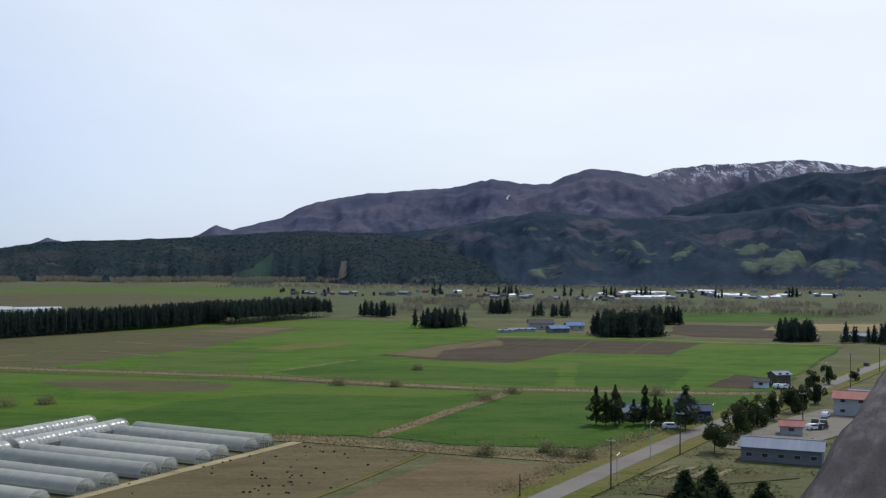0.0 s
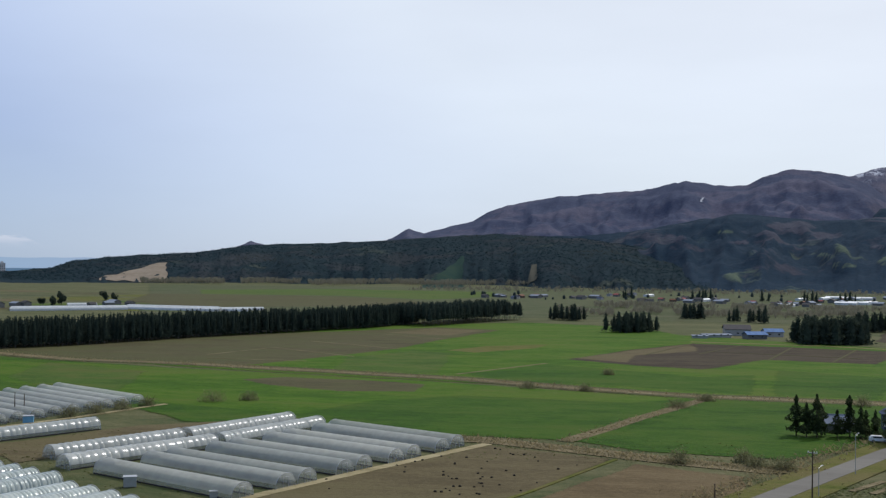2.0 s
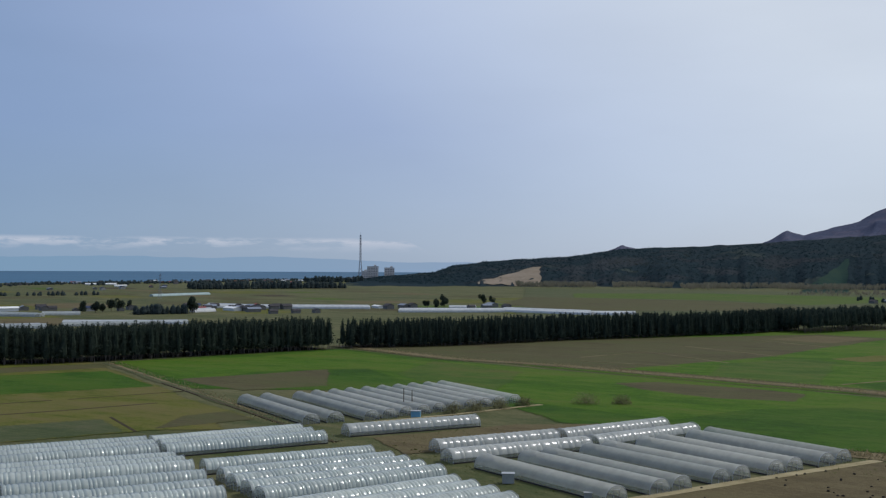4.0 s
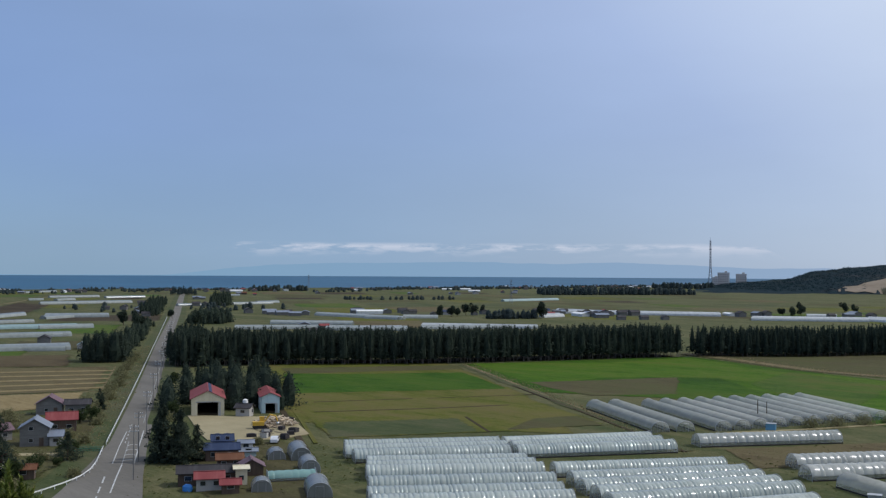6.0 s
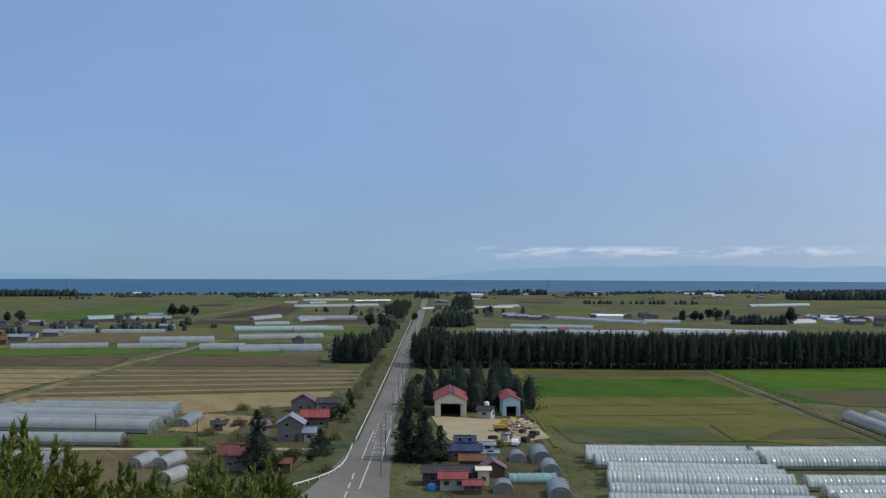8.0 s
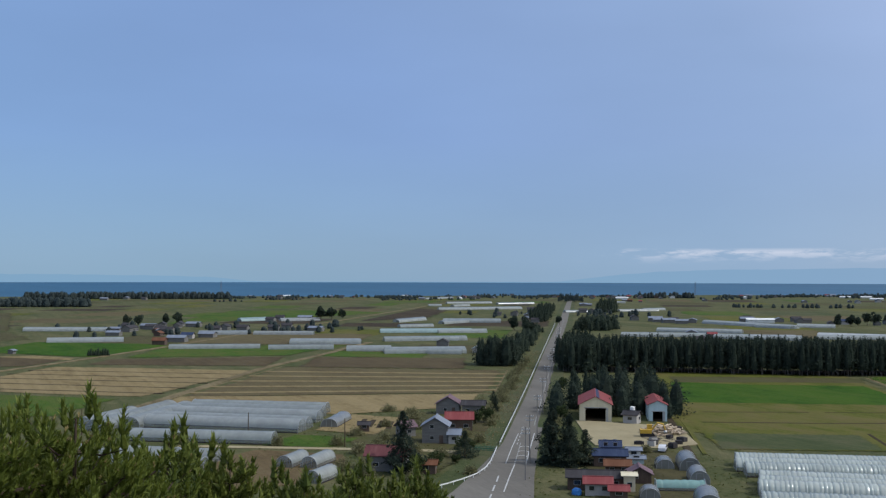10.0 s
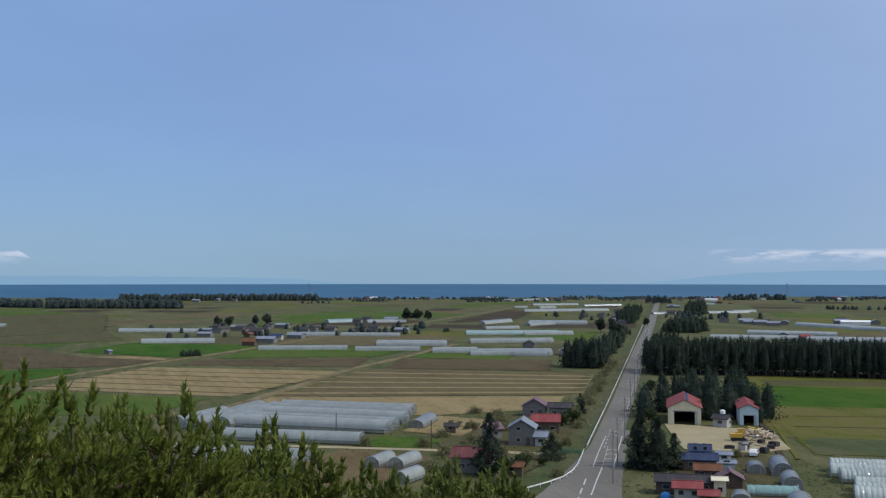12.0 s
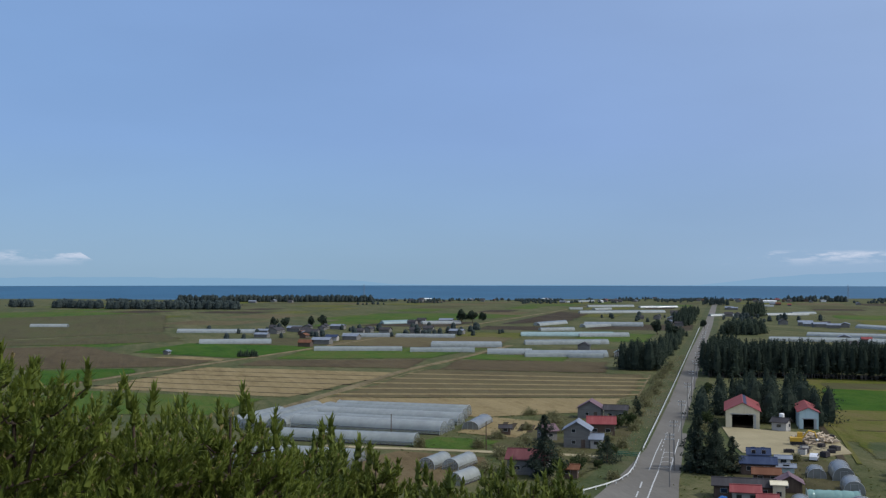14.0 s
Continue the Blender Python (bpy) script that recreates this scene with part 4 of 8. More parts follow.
strip("path_2", "track", [(-149, 234), (-139, 255), (-127, 287)], 1.8, 0.2, "pale earth path", "path")
for line in ([(32, 517), (96, 495)], [(30, 569), (4, 488)], [(53, 562), (28, 500)], [(76, 556), (55, 476)], [(104, 548), (80, 472)]):
    strip("field_track", "fallow", line, 1.1, 0.19, "dry grass baulk between dark plots", "track")
for line in ([(-157.4, 527.3), (-105, 490.8)], [(-176.6, 440.7), (-161.7, 483.6), (-115.1, 447.3)], [(-138.4, 589.9), (-95.4, 559.2)], [(-169.9, 424), (-128, 422)]):
    strip("field_track", "reed", line, 1.4, 0.19, "thin pale earth track across a bare field", "track")
strip("field_track", "reed", [(-62, 387), (-34, 438)], 1.4, 0.19, "thin pale earth track across a crop field", "track")
strip("field_track", "tan", [(28.7, 577.9), (92, 566.6), (142.9, 541), (192, 529)], 3.0, 0.19, "pale grassy farm lane along the tilled plots", "track")
strip("ditch", "soil", [(-268, 185), (-235, 166), (-204, 147.5), (-196, 143)], 1.6, 0.19, "dark drainage ditch beside the farmyard", "ditch")
strip("path_6", "olive", [(-266, 187.5), (-233, 168.5), (-202, 150)], 1.0, 0.19, "dry grass bank of the ditch", "path")
strip("path_3", "reed", [(-413, -31), (-471, 6), (-525, 45), (-611, 102), (-724, 174), (-866, 275), (-1008, 366), (-1400, 615)], 3.6, 0.175, "grassy farm lane", "path")
strip("path_4", "reed", [(-330, 43), (-350, 54.5), (-457, 115), (-526, 164), (-600, 212)], 4.0, 0.18, "grassy farm lane", "path")
bare = Shape()
bare.slab([(-246, 60), (-232, 44), (-214, 38), (-200, 44), (-204, 58), (-216, 72), (-232, 76)], -0.2, 0.14)
lone("dirt_patch", bare, "clay", "bare trodden earth round the storage tunnels", "dirt patch", "structure")
field("fallow", [(-300, 118), (-262, 84), (-218, 74), (-200, 86), (-232, 113), (-272, 138)], "trodden dry ground round the houses", False)
field("tan", [(-300, 100), (-270, 78), (-256, 92), (-282, 116)], "dry grass beside a vegetable plot", False)
field("pasture", [(-268, 74), (-252, 60), (-240, 76), (-254, 90)], "small green garden plot", False)
field("fallow", [(-222, 132), (-206, 120), (-162, 96), (-150, 112), (-186, 140), (-210, 148)], "trodden ground of the farmyard", False)
strip("path_5", "gravel", [(-258, 45), (-230, 95), (-226, 100)], 3.0, 0.185, "pale gravel lane to the greenhouses", "path")

# ---- roads ----
ROAD_Z = 0.24
ROAD1 = [(-40, 75), (-15, 128), (17.5, 186), (33.2, 213.6), (53, 247.8), (82.8, 295.3), (125, 358), (167.5, 426), (260, 570), (420, 820)]
ROAD2 = [(-122, 28), (-160, 66), (-186, 86), (-208, 102), (-231.5, 118), (-311.5, 165.4), (-507.5, 279.4), (-800, 452), (-1312.5, 751), (-1500, 861)]
strip("road_1", "asphalt", ROAD1, 4.8, ROAD_Z, "worn grey asphalt farm road", "road")
strip("road_2", "asphalt", [(x + 0.25, y + 0.43) for x, y in ROAD2], 6.7, ROAD_Z, "long straight worn grey asphalt road", "road")
apron = Shape()
apron.slab([(-122, 24), (-160, 62), (-186, 83), (-208, 100.5), (-232, 116), (-256, 133.5), (-252, 136.4), (-223.1, 119.6), (-192.2, 102.2), (-172, 91.4), (-118, 60)], -0.2, ROAD_Z - 0.006)
lone("road_3", apron, "asphalt", "wide worn asphalt mouth of the junction", "road", "structure")
strip("verge_6", "olive", ROAD1, 13.0, 0.19, "grass verge of the road", "verge")
strip("verge_7", "meadow", ROAD2, 17.0, 0.195, "grass verge of the road", "verge")


def rp(along, aside):
    """A place by the long road: metres along it from the junction, metres to its right."""
    p = Vector((-231.5, 118.0)) + Vector((-0.8642, 0.5032)) * along + Vector((0.5032, 0.8642)) * aside
    return p.x, p.y


# ---- trees ----
def tri_mesh(name, tris, mat):
    """A mesh of loose triangles, from an array (n, 3, 3)."""
    tris = np.asarray(tris, np.float32).reshape(-1, 3, 3)
    n = len(tris)
    me = bpy.data.meshes.new(name)
    me.vertices.add(3 * n)
    me.vertices.foreach_set("co", tris.ravel())
    me.loops.add(3 * n)
    me.loops.foreach_set("vertex_index", np.arange(3 * n, dtype=np.int32))
    me.polygons.add(n)
    me.polygons.foreach_set("loop_start", np.arange(0, 3 * n, 3, dtype=np.int32))
    me.update()
    me.validate()
    me.materials.append(MAT[mat])
    return me


def sprays(rng, centres, size, droop=0.2, flat=0.6):
    """Three-cornered sprays of foliage round the given centres."""
    n = len(centres)
    a = rng.normal(size=(n, 3))
    b = rng.normal(size=(n, 3))
    a[:, 2] *= flat
    b[:, 2] *= flat
    a /= np.linalg.norm(a, axis=1, keepdims=True)
    b /= np.linalg.norm(b, axis=1, keepdims=True)
    s = size * rng.uniform(0.6, 1.3, (n, 1))
    p0, p1, p2 = centres + a * s, centres - a * s * 0.5 + b * s * 0.6, centres - a * s * 0.5 - b * s * 0.6
    p0[:, 2] -= droop * s[:, 0]
    return np.stack([p0, p1, p2], 1)


def cedar_crown(rng, h, r, n, base=0.25, pointed=0.85, size=0.075, uneven=0.25):
    """A narrow, uneven conifer crown of whorled sprays."""
    t = rng.uniform(0, 1, n) ** 0.85
    lobes = 1 + uneven * np.sin(rng.uniform(0, 6.28) + t * 23) + uneven * np.sin(rng.uniform(0, 6.28) + t * 9) + 0.12 * rng.normal(size=n)
    a = rng.uniform(0, 6.2832, n)
    side = 1 + 0.18 * np.sin(a * 2 + rng.uniform(0, 6)) + uneven * np.sin(a * 3 + t * 14)
    rad = r * (1 - t) ** pointed * lobes * side * np.sqrt(rng.uniform(0.35, 1.0, n)) + 0.02 * h * (1 - t)
    z = h * (base + (1 - base) * t) - rad * 0.18
    c = np.stack([rad * np.cos(a), rad * np.sin(a), z], 1)
    return sprays(rng, c, h * size * (1.15 - 0.7 * t)[:, None], 0.35)


def round_crown(rng, h, r, n, base=0.3, size=0.06, lumps=9, far=0.75, lump=0.42):
    """A broad crown: several uneven lumps with gaps between them."""
    k = rng.normal(size=(lumps, 3))
    k /= np.linalg.norm(k, axis=1, keepdims=True)
    k *= rng.uniform(0.2, far, (lumps, 1))
    mid = h * (base + (1 - base) * 0.5)
    half = h * (1 - base) / 2
    which = rng.integers(0, lumps, n)
    d = rng.normal(size=(n, 3))
    d /= np.linalg.norm(d, axis=1, keepdims=True)
    d *= rng.uniform(0.35, 1.0, (n, 1)) ** 0.5 * lump
    c = (k[which] + d) * np.array([r, r, half]) + np.array([0, 0, mid])
    return sprays(rng, c, h * size, 0.1, 1.0)


def trunk_tris(h, r, n=6, lean=0.0):
    out = []
    for i in range(n):
        a0, a1 = 6.2832 * i / n, 6.2832 * (i + 1) / n
        out.append([(r * math.cos(a0), r * math.sin(a0), 0), (r * math.cos(a1), r * math.sin(a1), 0), (lean, 0, h)])
    return np.array(out)


def limb_shape(rng, h, r, base, n, reach):
    """Trunk with tapering limbs."""
    sh = Shape()
    sh.tube((0, 0, 0), (0, 0, h * 0.55), r, r * 0.6, 7).tube((0, 0, h * 0.55), (0.02 * h, 0, h * 0.97), r * 0.6, r * 0.08, 6)
    for i in range(n):
        z = h * (base + (0.9 - base) * i / n)
        a = 2.4 * i
        q = reach * (1 - 0.7 * i / n)
        sh.tube((0, 0, z), (q * math.cos(a), q * math.sin(a), z + 0.25 * q), r * 0.3, r * 0.06, 4)
    return sh


def tree(name, kind, x, y, h, r, seed, label, category="tree", group="", n=900, base=0.2, z=0.0, leaf="cedar", size=0.05):
    rng = np.random.default_rng(seed)
    ob = thing(name, x, y, z, 0, label, category, group)
    part("trunk", limb_shape(rng, h, 0.018 * h, base, 12, r * 0.8), "bark", ob)
    if kind == "cedar":
        crown = cedar_crown(rng, h, r, n, base, rng.uniform(0.4, 0.75), size, 0.4)
    else:
        crown = round_crown(rng, h, r, n, base, size, 22, 1.0, 0.3) if kind == "pine" else round_crown(rng, h, r, n, base, size)
    part("crown", tri_mesh("crown", crown, leaf), leaf, ob)
    return ob


def bush(x, y, h, r, seed, label):
    """Many thin stems fanning out of the ground under a loose dome of fine twigs."""
    rng = np.random.default_rng(seed)
    ob = thing("bush", x, y, 0, 0, label, "bush", "bushes on the field edges")
    stems = Shape()
    for k in range(14):
        a, q = 2.4 * k, r * rng.uniform(0.2, 0.8)
        stems.tube((0.1 * math.cos(a), 0.1 * math.sin(a), 0), (q * math.cos(a), q * math.sin(a), h * rng.uniform(0.6, 0.9)), 0.035, 0.01, 4)
    part("stem", stems, "bark", ob)
    n = 1100
    d = rng.normal(size=(n, 3))
    d[:, 2] = np.abs(d[:, 2])
    d /= np.linalg.norm(d, axis=1, keepdims=True)
    lump = 0.75 + 0.25 * np.sin(d[:, 0] * 5 + seed) * np.cos(d[:, 1] * 6 + seed)
    c = d * (rng.uniform(0.15, 1.0, n) ** 0.45 * lump)[:, None] * np.array([r, r, h])
    part("twig_dome", tri_mesh("twig_dome", sprays(rng, c, 0.22, -0.3, 0.5), "bare"), "bare", ob)
    return ob


def crown_core(rng, width, base, pointed):
    """The dense uneven heart of a crown, one metre tall."""
    rings, n, tris = 6, 7, []
    prof = []
    for j in range(rings + 1):
        t = j / rings
        r = width * 0.62 * (1 - t) ** pointed * (0.55 + 0.45 * min(1.0, 4 * t + 0.2))
        prof.append([(r * rng.uniform(0.75, 1.2) * math.cos(6.2832 * i / n), r * rng.uniform(0.75, 1.2) * math.sin(6.2832 * i / n), base + (0.96 - base) * t) for i in range(n)])
    for j in range(rings):
        for i in range(n):
            k = (i + 1) % n
            tris += [(prof[j][i], prof[j][k], prof[j + 1][k]), (prof[j][i], prof[j + 1][k], prof[j + 1][i])]
    return np.array(tris)


def wood(name, spots, h, seed, label, leaf="wood_far", n=170, width=0.17, base=0.22, kinds=8, size=0.09, trunk=0.011, pointed=0.6, low=0.82, stem="bark"):
    """A plantation as one object: many trees, each trunk and crown, joined."""
    rng = np.random.default_rng(seed)
    if name == "copse" and pointed == 0.6:
        pointed, low, width = 0.55, 0.74, max(width, 0.21)
    crowns = []
    for _ in range(kinds):
        w, b_ = width * rng.uniform(0.85, 1.2), base * rng.uniform(0.7, 1.2)
        c = cedar_crown(rng, 1.0, w, n, b_, pointed, size)
        crowns.append(np.concatenate([c, crown_core(rng, w, b_, pointed)]))
    leaves, stems = [], []
    for i, (x, y) in enumerate(spots):
        k = h * rng.uniform(low, 1.12)
        if name == "copse":
            x, y = x + rng.normal() * 1.3, y + rng.normal() * 1.3
        a = rng.uniform(0, 6.28)
        m = np.array([[math.cos(a), -math.sin(a), 0], [math.sin(a), math.cos(a), 0], [0, 0, 1]]) * k
        leaves.append(crowns[i % kinds] @ m.T + np.array([x, y, knoll(x, y)]))
        stems.append(trunk_tris(0.8, trunk, 4) @ m.T + np.array([x, y, knoll(x, y)]))
    ob = thing(name, 0, 0, 0, 0, label, "wood", "", "stuff")
    part("crown", tri_mesh("crown", np.concatenate(leaves), leaf), leaf, ob)
    part("trunk", tri_mesh("trunk", np.concatenate(stems), stem), stem, ob)
    return ob


def belt(line, depth, gap, seed, jitter=0.9, side=0, way=None):
    """Planting spots in a belt behind a line (away from the knoll)."""
    r = random.Random(seed)
    jitter = max(jitter, 0.6 * gap) if gap > 4.5 else jitter
    spots = []
    for a, b in zip(line, line[1:]):
        a, b = Vector(a), Vector(b)
        d = (b - a).normalized()
        n = Vector((-d.y, d.x))
        if (n.dot(E2) * side if side else n.dot(a)) < 0:
            n = -n
        if way:
            n = Vector(way)
        t = 0.0
        while t < (b - a).length:
            k = 0.0
            while k < depth:
                p = a + d * t + n * k
                if gap < 4 or r.random() > 0.16:
                    spots.append((p.x + r.uniform(-jitter, jitter), p.y + r.uniform(-jitter, jitter)))
                k += gap
            t += gap
    return spots


wood("plantation", belt([(-391, 222), (-378, 252), (-338, 307), (-291.5, 420)], 24, 2.3, 1, 1.6), 13.6, 21, "dense dark conifer plantation with bare trunks along its edge", n=150, base=0.22, size=0.05, width=0.165, trunk=0.008, pointed=0.55, low=0.86, stem="stem_bark", leaf="wood_dark", kinds=14)
wood("plantation", belt([(-288, 428), (-255, 466), (-222, 532), (-180, 600), (-155, 640), (-138, 694)], 24, 2.8, 2, 1.8, way=(-0.5, 0.866)), 12.6, 22, "long dark conifer windbreak behind brown fields", n=120, base=0.16, size=0.058, width=0.18, trunk=0.009, pointed=0.55, low=0.86, stem="stem_bark", leaf="wood_dark", kinds=14)
wood("plantation", belt([(-124, 668), (-77, 772)], 34, 4.0, 3), 13.5, 23, "dark conifer windbreak at the far end of the fields", n=150, width=0.22, size=0.05, base=0.28, pointed=0.4, low=0.88, stem="stem_bark", leaf="wood_dark")
wood("copse", belt([(-59, 776), (-35, 763)], 12, 4, 4), 11, 24, "low dark conifer copse in the fields", base=0.1)
wood("copse", belt([(-6, 642), (14, 664)], 11, 3.0, 5), 11, 25, "small stand of tall dark conifers", base=0.1)
wood("copse", belt([(36, 820), (49, 821)], 8, 3.2, 6), 11, 26, "small stand of dark conifers", base=0.1)
wood("copse", belt([(66, 790), (87, 778)], 8, 4, 7), 11, 27, "low row of dark conifers", base=0.1)
wood("copse", belt([(88, 578), (117, 585)], 20, 2.8, 8), 13, 28, "round tall stand of dark conifers beside a farm", n=200, width=0.26, base=0.05)
wood("copse", belt([(135, 690), (152, 697)], 12, 3.4, 9), 12, 29, "stand of tall dark conifers", width=0.2, base=0.1)
wood("copse", belt([(173, 553), (187, 555)], 10, 2.7, 10), 11, 30, "stand of tall dark conifers beside the road", width=0.26, base=0.05)
wood("copse", belt([(200, 545), (222, 540), (260, 560)], 6, 5, 11), 10, 31, "row of dark conifers along a farm", base=0.1)
wood("copse", belt([(-430, 205), (-425.5, 220)], 14, 3.2, 12), 13, 32, "dark conifer copse beside the road", n=420, width=0.3, base=0.05, size=0.05, pointed=0.42, low=0.6, leaf="wood_dark")
wood("copse", belt([rp(250, -16), rp(330, -13), rp(500, -12)], 5, 4.4, 13, side=-1), 7.5, 33, "line of dark trees along the road", n=240, width=0.36, base=0.02, size=0.07, pointed=0.4, low=0.5)
wood("copse", belt([rp(190, 10.5), rp(300, 10.5)], 9, 4.4, 14, side=1), 12.5, 34, "line of dark conifers along the road", base=0.1)
for k, (spots, h) in enumerate([([rp(66, 9), rp(66, 17)], 9.5), ([rp(68, 24), rp(69, 40)], 10.5), ([rp(57, 26), rp(57, 32)], 9), ([rp(50, 10.5), rp(60, 10.5)], 7.5), ([rp(54, 39.5), rp(66, 40)], 10.5)]):
    wood("copse", belt(spots, 9 if k in (0, 1) else 5 if k == 2 else 2.6, 4.6, 15 + k, 1.9, side=1 if k > 2 else 0, way=(-0.86, 0.5) if k < 3 else None), h, 35 + k, "broad dark conifers round the barns", n=620, width=0.42, base=0.02, size=0.055, pointed=0.36, low=0.6, leaf="wood_dark")
wood("copse", belt([rp(520, 18), rp(570, 20)], 22, 5.0, 54, side=1), 10, 94, "dark copse beside a farm on the long road", n=200, width=0.4, base=0.02, pointed=0.38, low=0.6)
wood("copse", belt([rp(640, -15), rp(760, -14), rp(920, -14)], 9, 6, 51, side=-1), 10, 91, "dark trees along the road near the shore", n=120, width=0.28, base=0.05)
wood("copse", belt([rp(860, 36), rp(960, 42)], 14, 6, 52, side=1), 13, 92, "dark trees along the road near the shore", n=120, width=0.28, base=0.05)
wood("copse", belt([rp(92, 14), rp(112, 15)], 26, 5.0, 53, side=1), 10, 93, "dark conifers between the barns and the plantation", n=260, width=0.24, base=0.05, size=0.07)
wood("hedge", [(-551.5 + 0.2 * i, 53 + 1.1 * i) for i in range(9)], 3.6, 90, "short dark hedge alone in the fields", n=120, width=0.4, base=0.0)
wood("far_wood", belt([(-1508, -140), (-1495, -116)], 40, 6, 27, way=(-1, -0.06)) + belt([(-1453, -84), (-1410, -31)], 40, 6, 17, way=(-1, -0.04)), 10.5, 37, "far dark pine wood on the coast plain", n=56, width=0.6, base=0.0, size=0.1, pointed=0.35, low=0.68, leaf="haze_wood")
wood("far_wood", belt([(-1387, -20), (-1326, 130)], 40, 6, 18, way=(-1, 0.04)), 11, 38, "far dark pine wood on the coast plain", n=56, width=0.6, base=0.0, size=0.1, pointed=0.35, low=0.68, leaf="haze_wood")
wood("far_wood", belt([(-1755, 77), (-1712, 216), (-1668, 361)], 34, 6.0, 19), 11, 39, "far shelter belt of pines by the shore", n=49, width=0.5, base=0.0, size=0.1, pointed=0.4, low=0.68, leaf="haze_wood")
wood("far_wood", belt([(-1081.3, 1225.2), (-1027.0, 1322.4), (-967.4, 1429.0)], 50, 7.5, 44), 12, 44, "dark coastal wood before the blocks of flats", n=42, width=0.6, base=0.0, size=0.12, pointed=0.4, leaf="haze_wood", low=0.6)
wood("far_wood", belt([(-602, 614), (-584, 648)], 8, 4, 20), 8.0, 40, "low dark shelter wood beside greenhouses", n=200, width=0.55, base=0.0, size=0.07, pointed=0.35, leaf="haze_wood", low=0.6)
wood("far_wood", belt([(-1320, 1820), (-1230, 1890)], 30, 8, 21), 13, 41, "far dark pine belt along the coast", n=42, width=0.6, base=0.0, size=0.12, pointed=0.4, leaf="haze_wood", low=0.6)
wood("far_wood", belt([(-1060, 830), (-985, 945)], 14, 7, 61), 5.5, 45, "low dark shelter belt before the coast houses", n=42, width=0.7, base=0.0, size=0.12, pointed=0.4, leaf="haze_wood", low=0.6)
wood("far_wood", belt([(-1505, 1000), (-1480, 1080)], 30, 8, 62), 10, 46, "far dark pine belt along the coast", n=42, width=0.6, base=0.0, size=0.12, pointed=0.4, leaf="haze_wood", low=0.6)
wood("far_wood", belt([(-1310, 740), (-1420, 800)], 30, 8, 22), 12, 42, "far trees at the road's end", n=45, leaf="haze_wood", low=0.6)
for i, (x, y, h) in enumerate([(-889, 271, 13), (-887, 280, 12), (-929, 303, 10), (-872, 141, 10), (-850, 146, 10), (-653, 608, 10), (-650, 618, 11), (-651, 626, 9), (-658, 642, 11), (-657, 650, 10.5), (-668, 672, 8), (-582, 652, 15), (-860, 110, 9), (-858, 118.5, 9),
                                (-490, 856, 9), (-487, 868, 10), (-486, 880, 12), (-500, 986, 11), (-480, 965, 9), (-688, 350, 11), (-684, 357, 10), (-748, 420, 8), (*rp(500, 18), 12), (*rp(430, -16), 11)]):
    tree("tree", "round", x, y, h, h * 0.42, 100 + i, "dark rounded tree standing alone in the fields", n=1100, base=0.03, leaf="wood_far", size=0.07)

# woods on the low hills, tree by tree along the ridge and slope
m, nt, b = nodes_of("hazy_hill_conifers")
v = place_of(nt, "world", 0.3, (1, 1, 1.5))
# foliage tones hold a bluish cast that stands for distance haze
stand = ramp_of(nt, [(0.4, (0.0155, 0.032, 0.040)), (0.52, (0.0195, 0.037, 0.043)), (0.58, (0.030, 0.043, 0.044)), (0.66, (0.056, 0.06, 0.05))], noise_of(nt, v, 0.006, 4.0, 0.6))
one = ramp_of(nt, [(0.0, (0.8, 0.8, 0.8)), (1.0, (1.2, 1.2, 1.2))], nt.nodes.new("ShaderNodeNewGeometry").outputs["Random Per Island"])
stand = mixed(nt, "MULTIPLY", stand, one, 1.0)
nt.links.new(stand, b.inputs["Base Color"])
b.inputs["Roughness"].default_value, b.inputs["Specular IOR Level"].default_value = 1.0, 0.0
tr = nt.nodes.new("ShaderNodeBsdfTranslucent")
nt.links.new(stand, tr.inputs["Color"])
mx = nt.nodes.new("ShaderNodeMixShader")
mx.inputs[0].default_value = 0.6
nt.links.new(b.outputs[0], mx.inputs[1])
nt.links.new(tr.outputs[0], mx.inputs[2])
nt.links.new(mx.outputs[0], nt.nodes["Material Output"].inputs["Surface"])
MAT["hilltree"] = m


def sheet_points(ob, n_r, n_az):
    c = np.empty(len(ob.data.vertices) * 3, np.float32)
    ob.data.vertices.foreach_get("co", c)
    return c.reshape(n_r + 1, n_az + 1, 3)


co = sheet_points(front, 60, 460)
CLEAR = [(23.9, 27.1, -0.97, -0.18, 0.95), (8.75, 10.9, -1.15, 0.25, 0.97), (4.95, 5.5, -1.0, -0.12, 0.5)]


def in_clearing(p, which=CLEAR):
    az = math.degrees(math.atan2(-p[0], p[1]))
    el = math.degrees(math.atan2(p[2] - EYE, math.hypot(p[0], p[1])))
    for az0, az1, low, high, lean in which:
        k = (el - low) / (high - low)
        az_ = az + 0.12 * (az1 - az0) * noise.noise((az * 1.7, el * 4, 8))
        if -0.15 <= k <= 1 and az0 + 0.06 * k <= az_ <= az1 - lean * (az1 - az0) * k:
            return True
    return False


